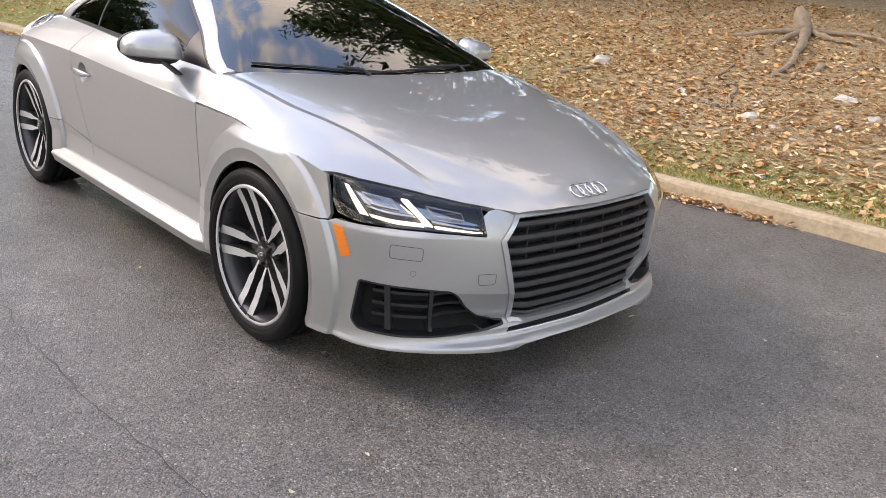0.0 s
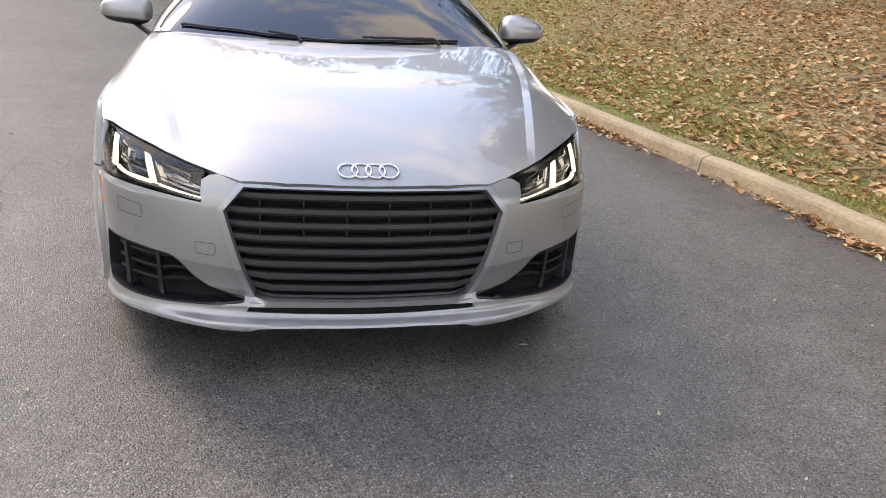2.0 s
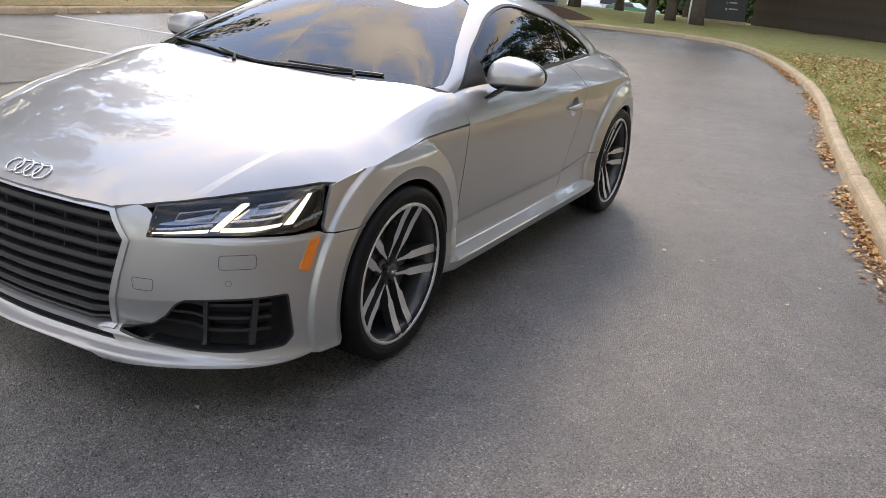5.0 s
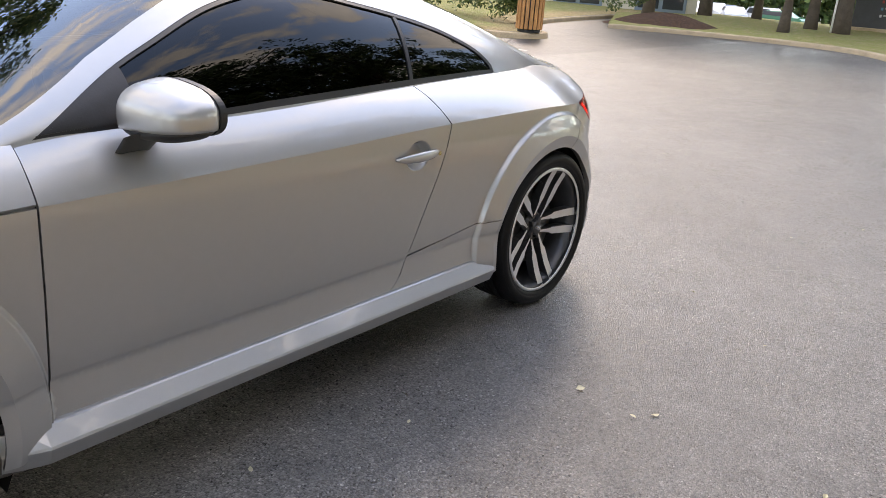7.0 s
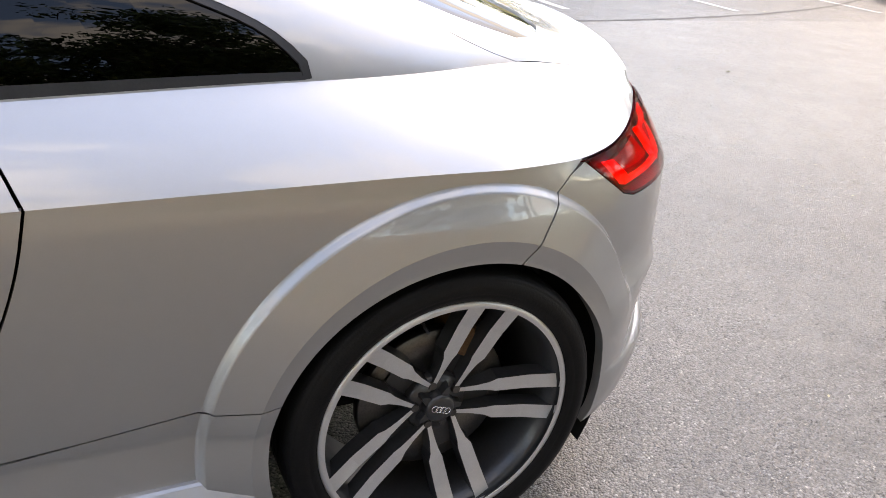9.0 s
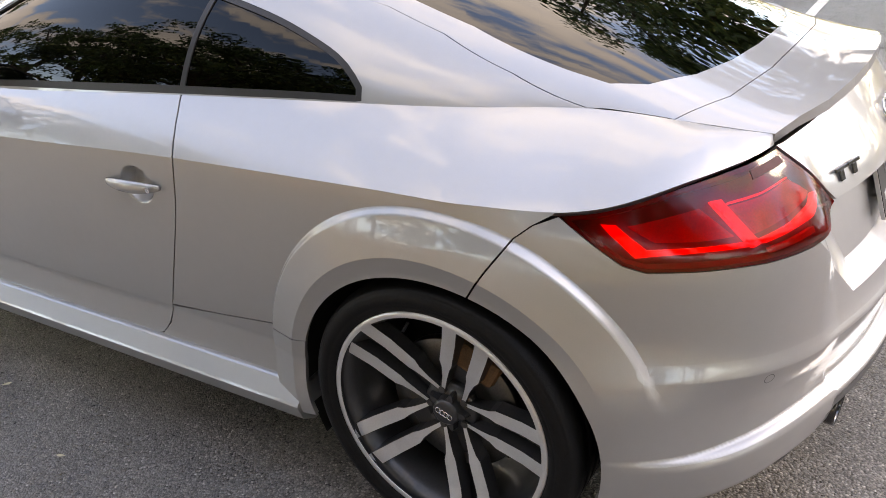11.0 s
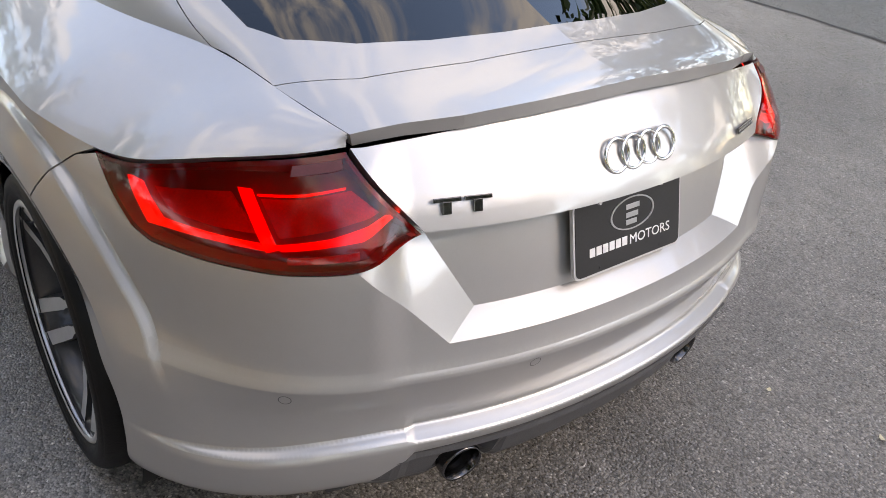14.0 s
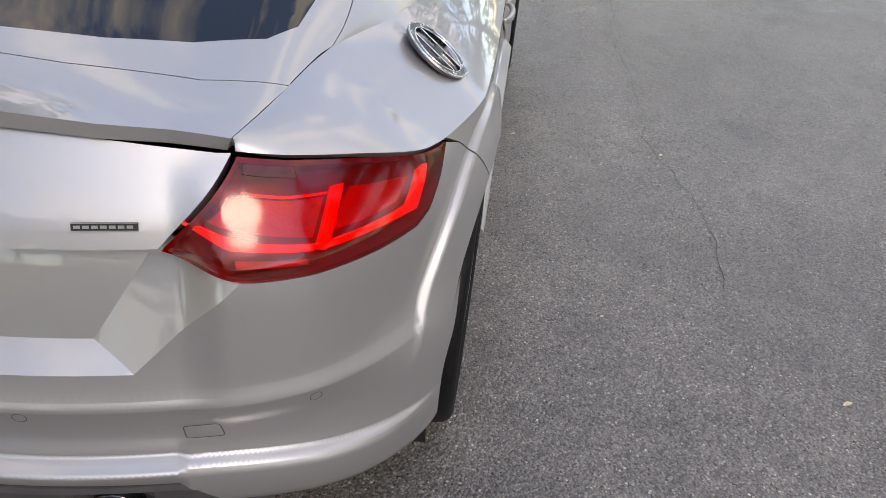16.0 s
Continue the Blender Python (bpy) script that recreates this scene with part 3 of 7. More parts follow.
q_seam = [(-1.515, .824), (-1.475, .803), (-1.442, .778), (-1.40, .722), (-1.360, .661)]
a_q = math.degrees(math.atan2(.661 - HUB_Z, -1.360 + AXLE))
a_q2 = math.degrees(math.asin((0.448 - HUB_Z) / ARCH_R))
gap = lambda pts, dx, dz=0: [(x + dx, z + dz) for x, z in pts]
quarter_low = crease_run(-.581, -1.511, 26) + uz(gap(q_seam, GAP)) + uz(arch(-AXLE, a_q - .4, a_q2, 50)) + uz([(-.80, .448), (-.62, .427), (-.417, .407 + GAP)]) + \
    uz([(p[0] - .0045, p[1]) for p in door_rear if p[1] > .405])
u_e = u_tip
quarter_up = [(u, 0) for u in np.linspace(u_r + .006, U_TL - .004, 60)] + [(u, 1) for u in np.linspace(U_TL - .004, u_r - .034, 50)] + [(u_r - .017, .7), (u_r - .004, .35)]
quarter_piece = [skin(body, quarter_low, step=0.016, lines=rings_of(-AXLE) + [door_line, door_line2]), skin(shoulder, quarter_up, step=0.018, aspect=(1, .22))]
rocker_poly = uz([(-.418, .403), (-.62, .424), (-.80, .445)]) + uz(arch(-AXLE, a_q2 - .3, a_low + 6, 16)) + uz([(-.85, .238), (-.6, .285), (-.31, .288), (-.352, .305), (-.392, .345)])
rocker_piece = skin(body, rocker_poly, step=0.016, lines=rings_of(-AXLE))

# front bumper with the grille's notch and the two air intakes
G_TOP, G_WIDE, G_BOT = (.394, .640), (.456, .560), (.368, .247)
corner = [(1.51, SEAM_Z - GAP), (1.58, SEAM_Z - GAP), (1.665, SEAM_Z - GAP), (1.69, .588)]
b_half = uz(arch(AXLE, a_low, a_seam - .4, 30)) + uz(corner[1:]) + fz([(.78, .592), (.70, .590), (.60, .584), (.505, .576), (.503, .582), (.508, .60), (.512, .640), (.490, .655), (.455, .660), (.412, .654), G_TOP, G_WIDE, G_BOT])
bottom = [(float(u_at_x(1.60)), .184), (float(u_front(.74)), .181), (float(u_front(.5)), .178), (float(u_front(.42)), .172), (float(u_front(.37)), .170), (float(u_front(.33)), .183), (float(u_front(.2)), .188)]
bumper_poly = b_half + [(-u, z) for u, z in b_half[::-1]] + [(-u, z) for u, z in bottom] + [(0, .189)] + bottom[::-1]
fog = [(float(u_at_x(1.795)), .410)] + fz([(.70, .402), (.60, .394), (.575, .375), (.545, .33), (.50, .292), (.44, .272), (.385, .262), (.385, .246), (.50, .232), (.62, .226), (.74, .226)]) + \
    [(float(u_at_x(1.80)), .232), (float(u_at_x(1.772)), .262)]
fog = rounded(fog, .014, 4)
lip_lines = [[(-float(u_front(.74)), z), (0, z), (float(u_front(.74)), z)] for z in (.188, .192, .196, .202, .208, .213)]
slot = np.array(fz([(.368, .236), (.2, .239), (0, .240), (-.2, .239), (-.368, .236), (-.376, .219), (-.2, .217), (0, .2165), (.2, .217), (.376, .219)]))
crook = [[(s * float(u_front(y)), .386 - .08 * (.57 - y) + d) for y in np.linspace(.36, .64, 12)] for s in (1, -1) for d in (.002, -.003)]
sheet("front_bumper", [skin(body, bumper_poly, [fog, fog * (-1, 1), slot], step=0.014, flange=0.03, lines=rings_of(AXLE) + [[(-u, z) for u, z in r] for r in rings_of(AXLE)] + lip_lines + crook)], PAINT, car, "silver front bumper with two dark air intakes")

# rear bumper with the number plate recess
tl_low = uz([(-1.520, .821), (-1.575, .782), (-1.632, .742), (-1.67, .730)]) + rz([(.745, .728), (.67, .730), (.59, .735), (.562, .739), (.51, .757), (.456, .773)])
r_half = uz(arch(-AXLE, 180 - a_low - 3, a_q + .4, 26)) + uz(gap(q_seam[::-1], -GAP))[:-1] + [(u, z - GAP) for u, z in tl_low]
r_low = [(float(u_at_x(-1.64)), .224), (float(u_at_x(-1.75)), .228), (float(u_rear(.62)), .240), (float(u_rear(.555)), .262), (float(u_rear(.50)), .322), (float(u_rear(.468)), .346), (float(u_rear(.35)), .352)]
mir = lambda pts: [(2 * U_END - u, z) for u, z in pts]
rear_poly = r_half + mir(r_half)[::-1] + mir(r_low) + [(U_END, .353)] + r_low[::-1]
sheet("rear_bumper", [skin(body, rear_poly, step=0.014, flange=0.02, lines=both([uz(ring_of(-AXLE, r, 90, 152)) for r in (FLARE_R - .0005, FLARE_R - .006, FLARE_R - .011, FLARE_R - .016, FLARE_R - .092)] + [bay, bay_in, bay_mid] + tail_lines))], PAINT, car, "silver rear bumper with a sunk number plate bay")
lid_half = [(u_tail(.452, .777), .777), (U_TL + .004, .894)] + [(float(u), float(crease_z(u)) - .004) for u in np.linspace(U_TL + .03, U_END, 12)[:-1]]
sheet("boot_lid", [skin(lid_body, lid_half + [(U_END, float(crease_z(U_END)) - .004)] + mir(lid_half)[::-1] + [(U_END, .777)], step=0.016, flange=0.05)], PAINT, car)

# roof shell, pillars, hatch
dlo = curve2([(.735, .924), (.664, .967), (.50, 1.055), (.364, 1.112), (.20, 1.176), (.03, 1.218), (-.15, 1.233), (-.35, 1.206), (-.53, 1.172), (-.68, 1.138), (-.78, 1.110), (-.88, 1.074), (-.94, 1.048), (-.978, 1.024), (-1.005, 1.000), (-1.022, .981), (-1.027, .970), (-1.020, .9625)], 60)
dlo_low = [(-1.005, .9605), (-.9, .9603), (-.7, .957), (-.45, .952), (-.2, .945), (.1, .937), (.4, .931), (.6, .925)]
dlo_poly = by_z([tuple(p) for p in dlo] + dlo_low)
ws = [(.945, 0), (.935, .3), (.905, .54), (.87, .68), (.838, .738), (.80, .752), (.733, .737), (.538, .654), (.381, .592), (.235, .536), (.17, .51), (.135, .45), (.115, .25), (.108, 0)]
ws_t = by_y(ws)
rg = [(-.755, 0), (-.76, .3), (-.785, .45), (-.82, .50), (-1.0, .515), (-1.2, .538), (-1.416, .553), (-1.50, .545), (-1.565, .510), (-1.63, .41), (-1.665, .28), (-1.682, .12), (-1.685, 0)]
rg_t = by_y(rg)
hatch = [(-.675, 0), (-.68, .3), (-.70, .45), (-.73, .52), (-.80, .552), (-1.0, .560), (-1.15, .580), (-1.32, .604), (-1.42, .606), (-1.475, .600), (-1.507, .5905)]
hatch_t = [(x, 1.0 if y == 0 else t_of(x, y=y)) for x, y in hatch]
spoil = [(-1.745, 0), (-1.737, .25), (-1.705, .45), (-1.635, .565)]
spoil_t = by_y(spoil[:-1]) + [(-1.635, 0.0)]
ROOF_ASPECT = (1.0, 0.75)
shell_poly = [(.834, t_of(.834, y=.752)), (.812, t_of(.812, y=.776)), (.79, 0.0), (.76, 0.0)] + [(x, 0.0) for x in np.linspace(.7, -1.503, 60)] + [(x + GAP, t) for x, t in hatch_t[::-1]][1:] + [(0.108, 1.0)] + ws_t[::-1][1:-4]
sheet("roof_shell", [skin(roof, shell_poly, [dlo_poly], step=0.018, flange=0.018, aspect=ROOF_ASPECT)], PAINT, car, "silver roof with its pillars", side=0)
hatch_poly = [(x - GAP, t) for x, t in hatch_t[:-1]] + [(-1.511, .010), (-1.57, 0.006), (-1.628, 0.006)] + spoil_t[::-1] + rg_t[::-1]
sheet("hatch_frame", [skin(roof, hatch_poly, step=0.016, flange=0.016, aspect=ROOF_ASPECT)], PAINT, car, side=0)
lip_t = [(END[0] + .002, 0.004)] + by_y([(-1.835, .45), (-1.868, .36), (-1.893, .22), (-1.903, .1)]) + [(-1.905, 1.0)]
spoil_poly = [(x - GAP, t) for x, t in spoil_t] + [(-1.71, .006)] + lip_t
sheet("spoiler", [skin(roof, spoil_poly, step=0.014, flange=0.023, aspect=ROOF_ASPECT)], PAINT, car, "silver boot lip spoiler", side=0)


def glass_pane(name, poly, mat, label="", side=0, lift=-0.004):
    ob = sheet(name, [skin(roof, poly, step=0.03, flange=0.006, lift=lift, aspect=ROOF_ASPECT)], mat, car, label, side)
    return ob


glass_pane("windscreen", ws_t, SCREEN, "windscreen reflecting clouds and trees")
glass_pane("rear_window", rg_t, REARGLASS, "dark rear window reflecting branches")


def shrink(poly, d, k=ROOF_ASPECT):
    """The outline drawn in by d."""
    p = np.array(poly) * k
    a, b = np.roll(p, 1, axis=0), np.roll(p, -1, axis=0)
    t = b - a
    t /= np.linalg.norm(t, axis=1)[:, None] + 1e-9
    n = np.stack([-t[:, 1], t[:, 0]], 1)
    area = np.sum(p[:, 0] * b[:, 1] - b[:, 0] * p[:, 1])
    return (p + n * d * np.sign(area)) / k


def cut(poly, x0, x1, lean=0.0):
    """The slice of an outline between two x."""
    bm = bmesh.new()
    f = bm.faces.new([bm.verts.new((x, t, 0)) for x, t in poly])
    for x, s in ((x0, -1), (x1, 1)):
        bmesh.ops.bisect_plane(bm, geom=list(bm.verts) + list(bm.edges) + list(bm.faces), plane_co=(x, 0, 0), plane_no=(s, s * lean, 0), clear_outer=True)
    bm.faces.ensure_lookup_table()
    out = [(v.co.x, v.co.y) for v in max(bm.faces, key=lambda f: f.calc_area()).verts]
    bm.free()
    return out


dlo_in = shrink(dlo_poly, .016)
trim_piece = skin(roof, dlo_poly, [dlo_in], step=0.014, flange=0.012, lift=-0.001, aspect=ROOF_ASPECT)
BP, LEAN = -.508, .11
front_pane = skin(roof, cut(dlo_in, BP + .005, 2, LEAN), step=0.03, flange=0.006, lift=-0.006, aspect=ROOF_ASPECT)
back_pane = skin(roof, cut(dlo_in, -2, BP - .005, LEAN), step=0.03, flange=0.006, lift=-0.005, aspect=ROOF_ASPECT)
post_piece = skin(roof, cut(dlo_in, BP - .008, BP + .008, LEAN), step=0.012, flange=0.012, lift=-0.002, aspect=ROOF_ASPECT)

# sill: a moulding below each door
sill_profile = [(.80, .303), (.862, .300), (.868, .297), (.900, .262), (.9035, .256), (.902, .250), (.886, .212), (.850, .190), (.78, .185)]


def sill_mesh(side):
    bm = bmesh.new()
    xs = np.linspace(.905, -.868, 40)
    rings = []
    for x in xs:
        k = smooth01((.93 - x) / .12)
        rings.append([bm.verts.new((x - .05 * (z - .2) * (1 if x < 0 else 0), side * (.80 + (y - .80) * (.55 + .45 * k)), z)) for y, z in sill_profile])
    for a, b in zip(rings, rings[1:]):
        for j in range(len(sill_profile) - 1):
            bm.faces.new((a[j], a[j + 1], b[j + 1], b[j]))
    bm.faces.new(rings[0])
    bm.faces.new(rings[-1])
    bmesh.ops.recalc_face_normals(bm, faces=bm.faces)
    return bm


def handle_mesh(side):
    """A bar handle with rounded ends, standing off the door."""
    bm = bmesh.new()
    n, rings = 18, []
    for i in range(n):
        s = i / (n - 1)
        x = HX + .098 - .20 * s
        k = min(1, math.sin(math.pi * min(max(s, .02), .98)) ** .35)
        y = float(body(u_at_x(x), HZ)[1]) + .004 + .020 * math.sin(math.pi * s) ** .5
        hh = (.0145 + .003 * s) * k
        rings.append([bm.verts.new((x, side * (y + .009 * math.cos(a) * k), HZ + .004 * s + hh * math.sin(a))) for a in np.linspace(0, 2 * math.pi, 10, endpoint=False)])
    for a, b in zip(rings, rings[1:]):
        for j in range(10):
            bm.faces.new((a[j], a[(j + 1) % 10], b[(j + 1) % 10], b[j]))
    bm.faces.new(rings[0])
    bm.faces.new(rings[-1])
    bmesh.ops.recalc_face_normals(bm, faces=bm.faces)
    return bm


for side in (1, -1):
    fender = sheet("fender", [fender_piece], PAINT, car, "silver front wing with a flared wheel arch", side)
    door = sheet("door", door_piece, PAINT, car, "closed silver door with a bar handle", side)
    part("door_handle", handle_mesh(side), PAINT, door, "silver bar handle", True)
    bm = bmesh.new()
    bmesh.ops.create_circle(bm, cap_ends=True, segments=16, radius=.0075, matrix=pose(HX - .085, side * (float(body(u_at_x(HX - .085), HZ)[1]) + .0275), HZ + .004, 90))
    part("key_lock", bm, CHROME, door)
    sheet("window_pane", [front_pane], TINTED, door, "black tinted side window", side)
    quarter = sheet("rear_quarter_panel", quarter_piece, PAINT, car, "silver rear wing with a flared wheel arch", side)
    sheet("rear_side_window", [back_pane], TINTED, car, "black tinted rear side window", side)
    sheet("window_post", [post_piece], BLACK, car, "", side)
    sheet("window_trim", [trim_piece], BLACK, car, "black window surround", side)
    sheet("rocker_panel", [rocker_piece], PAINT, car, "", side)
    part("sill", sill_mesh(side), PAINT, car, "silver side sill")

# ---------------------------------------------------------------- wheels
def wheel_bars():
    """One pair of spokes: machined faces on dark flanks."""
    bm = bmesh.new()
    rows = [(.046, .0265, .0045, .054), (.080, .0285, .0060, .060), (.108, .0310, .0095, .065), (.124, .0335, .0150, .068), (.190, .0370, .0162, .079), (.264, .0410, .0172, .100)]
    for s in (1, -1):
        rings = []
        for r, off, hw, h in rows:
            a, b = s * (off - hw), s * (off + hw)
            rings.append([bm.verts.new((a, h, r)), bm.verts.new((b, h, r)), bm.verts.new((b + s * .003, h - .034, r)), bm.verts.new((a - s * .003, h - .034, r))])
        for p, q in zip(rings, rings[1:]):
            for j in range(4):
                f = bm.faces.new((p[j], p[(j + 1) % 4], q[(j + 1) % 4], q[j]))
                f.material_index = 0 if j == 0 else 1
        bm.faces.new(rings[0]).material_index = 1
    # web between the two bars near the hub
    web = [bm.verts.new(c) for c in ((-.022, .030, .045), (.022, .030, .045), (.026, .034, .125), (-.026, .034, .125))]
    bm.faces.new(web).material_index = 1
    bmesh.ops.recalc_face_normals(bm, faces=bm.faces)
    return bm


def build_wheel():
    barrel = lathe([(.236, .1125), (.2415, .1150), (.2475, .1135), (.2505, .108), (.2505, .100), (.246, .098), (.240, .098), (.231, .088), (.222, .060), (.214, .0), (.212, -.09), (.235, -.105), (.250, -.11), (.250, -.118)], 96)
    for f in barrel.faces:
        f.material_index = 0 if f.calc_center_median().y > .099 else 1
    for v in barrel.verts:
        k = .266 / .2505
        v.co.x, v.co.z = v.co.x * k, v.co.z * k
    wheel = part("wheel", barrel, [RIM, RIMDARK], car, "nineteen inch alloy wheel with five twin spokes", True)
    tread = [(.262, -.104), (.270, -.116), (.292, -.1225), (.313, -.117), (.3225, -.103), (.3262, -.085)]
    for g in (-.055, -.018, .018, .055):
        tread += [(.327, g - .004), (.320, g - .003), (.320, g + .003), (.327, g + .004)]
    tread += [(.3262, .085), (.3225, .103), (.3165, .112), (.3125, .1165), (.311, .1165), (.309, .1185), (.297, .1225), (.284, .1215), (.2825, .1200), (.280, .1205), (.270, .1165), (.262, .108)]
    part("tyre", lathe(tread, 120), RUBBER, wheel, "black low-profile tyre", True)
    for k in range(5):
        bm = wheel_bars()
        bmesh.ops.transform(bm, matrix=Matrix.Rotation(radians(72 * k), 4, "Y"), verts=bm.verts)
        part("twin_spoke", bm, [RIM, RIMDARK], wheel)
    hub = lathe([(.0, .048), (.062, .048), (.066, .040), (.066, .0)], 40)
    part("hub", hub, RIMDARK, wheel, "", True)
    # hub cap: a disc on a five-armed star
    bm = bmesh.new()
    n = 60
    prof = []
    for i in range(n):
        a = 2 * math.pi * i / n
        k = max(0, math.cos(5 * a)) ** 2
        prof.append(((.034 + .020 * k) * math.sin(a), (.034 + .020 * k) * math.cos(a)))
    lo = [bm.verts.new((x, .050, z)) for x, z in prof]
    hi = [bm.verts.new((x * .92, .066, z * .92)) for x, z in prof]
    for i in range(n):
        bm.faces.new((lo[i], lo[(i + 1) % n], hi[(i + 1) % n], hi[i]))
    bm.faces.new(hi)
    bmesh.ops.recalc_face_normals(bm, faces=bm.faces)
    part("hub_cap", bm, RIMDARK, wheel, "dark grey hub cap with a ring emblem")
    cap = lathe([(.0, .0735), (.024, .0730), (.030, .070), (.0315, .064)], 40)
    part("cap_disc", cap, RIMDARK, wheel, "", True)
    bm = bmesh.new()
    for i in range(4):
        x0 = (i - 1.5) * .0098
        ring = lathe([(.0066 + .0011 * math.cos(a), .0011 * math.sin(a)) for a in np.linspace(0, 2 * math.pi, 6, endpoint=False)], 20, "y", True)
        me = bpy.data.meshes.new("tmp")
        bmesh.ops.translate(ring, verts=ring.verts, vec=(x0, .0738, 0))
        ring.to_mesh(me)
        ring.free()
        bm.from_mesh(me)
        bpy.data.meshes.remove(me)
    part("emblem", bm, CHROME, wheel, "four small interlocked rings", True)
    for k in range(5):
        a = radians(72 * k + 36)
        bolt = lathe([(.0, .056), (.008, .056), (.0095, .052), (.0095, .044)], 10)
        bmesh.ops.translate(bolt, verts=bolt.verts, vec=(.048 * math.sin(a), 0, .048 * math.cos(a)))
        part("wheel_bolt", bolt, DISC, wheel)
    disc = lathe([(.070, .030), (.158, .030), (.160, .028), (.160, .006), (.158, .004), (.070, .004)], 64, "y", True)
    part("brake_disc", disc, DISC, wheel, "worn steel brake disc", True)
    stem = tube([(.0, .085, .226), (.0, .108, .218)], .0035, 8)
    bmesh.ops.transform(stem, matrix=Matrix.Rotation(radians(36), 4, "Y"), verts=stem.verts)
    part("valve_stem", stem, BLACK, wheel)
    return wheel


TILT = -20
WHEEL_Y = .787
wheel = build_wheel()
wheel.matrix_basis = pose(AXLE, WHEEL_Y, HUB_Z + .005, 0, TILT)
copy_thing(wheel, pose(-AXLE, WHEEL_Y - .016, HUB_Z + .005, 0, TILT))
copy_thing(wheel, pose(AXLE, -WHEEL_Y, HUB_Z + .005, 0, TILT) @ pose(0, 0, 0, 0, 0, 180))
copy_thing(wheel, pose(-AXLE, -WHEEL_Y + .016, HUB_Z + .005, 0, TILT) @ pose(0, 0, 0, 0, 0, 180))

for cx, turn in ((AXLE, 62), (-AXLE, -28)):
    for side in (1, -1):
        bm = bmesh.new()
        box_into(bm, (-.055, -.05, .108), (.055, .030, .176), .012, Matrix.Rotation(radians(turn), 4, "Y"))
        caliper = part("brake_caliper", bm, RUST, car, "rusty brake caliper")
        caliper.matrix_basis = pose(cx, side * WHEEL_Y, HUB_Z + .005) @ Matrix.Diagonal((1, side, 1, 1))

# ---------------------------------------------------------------- under the skin
bm = bmesh.new()
box_into(bm, (-1.80, -.60, .165), (1.86, .60, .60), .05)
box_into(bm, (-.84, -.82, .19), (.84, .82, .60), .04)
box_into(bm, (1.55, -.66, .2), (1.80, .66, .52), .04)
box_into(bm, (-1.86, -.62, .24), (-1.6, .62, .70), .04)
part("underbody", bm, DARK, car, "dark underside")
bm = bmesh.new()
box_into(bm, (.55, -.72, .58), (1.75, .72, .66), .03)
part("engine_bay", bm, DARK, car)
for cx in (AXLE, -AXLE):
    for side in (1, -1):
        bm = bmesh.new()
        rings = []
        for y in (.60, .845):
            rings.append([bm.verts.new((cx + .392 * math.cos(a), side * y, HUB_Z + .392 * math.sin(a))) for a in np.linspace(radians(-25), radians(205), 36)])
        for i in range(35):
            bm.faces.new((rings[0][i], rings[0][i + 1], rings[1][i + 1], rings[1][i]))
        part("wheel_arch_liner", bm, DARK, car, "", True)

# ---------------------------------------------------------------- grille
grille = empty("grille", car, "dark grey slatted grille in a bright frame")
hexa = [G_TOP, G_WIDE, G_BOT]
out_h = fz([G_TOP, G_WIDE, G_BOT]) + fz([(-y, z) for y, z in hexa[::-1]])
in_h = fz([(.380, .629), (.436, .559), (.352, .264)]) + fz([(-y, z) for y, z in ((.352, .264), (.436, .559), (.380, .629))])
sheet("grille_frame", [skin(body, out_h, [in_h], step=0.012, flange=0.03, lift=0.006)], FRAMEALU, grille, "bright aluminium grille frame")
# near-black sheet stands in for the shade behind the slats
sheet("grille_shade_back", [skin(body, [(u * .99, z) for u, z in out_h], step=0.06, flange=0, lift=-0.055)], DARK, grille)


def grille_half(z):
    return float(np.interp(z, [.255, .559, .634], [.356, .439, .379]))


SLATS = [.602, .558, .515, .473, .431, .389, .347, .306, .276]
for k, z in enumerate(SLATS):
    w = grille_half(z) - .004
    prof = [(-.004, .0125), (.002, .0115), (.004, -.002), (-.001, -.0105), (-.030, -.012), (-.034, .010)]
    if k == len(SLATS) - 1:
        prof = [(a, b * .5) for a, b in prof]
    bm = bmesh.new()
    rings = []
    for y in np.linspace(-w, w, 22):
        c = body(u_front(y), z)
        n = Vector((1, float(np.clip(y * .18, -1, 1)), 0)).normalized()
        pinch = .012 * smooth01((abs(y) - w + .06) / .06)
        rings.append([bm.verts.new((c[0] + n.x * (a - .012 - pinch), c[1] + n.y * (a - .012 - pinch), z + b)) for a, b in prof])
    for a, b in zip(rings, rings[1:]):
        for j in range(6):
            bm.faces.new((a[j], a[(j + 1) % 6], b[(j + 1) % 6], b[j]))
    bm.faces.new(rings[0])
    bm.faces.new(rings[-1])
    bmesh.ops.recalc_face_normals(bm, faces=bm.faces)
    part("slat", bm, GRILLE, grille)
for k in range(3):
    for y in np.linspace(-.33, .33, 6):
        z = (SLATS[k] + SLATS[k + 1]) / 2
        c = body(u_front(y), z)
        bm = bmesh.new()
        box_into(bm, (c[0] - .05, y - .002, z - .022), (c[0] - .018, y + .002, z + .022))
        part("rib", bm, GRILLE, grille)


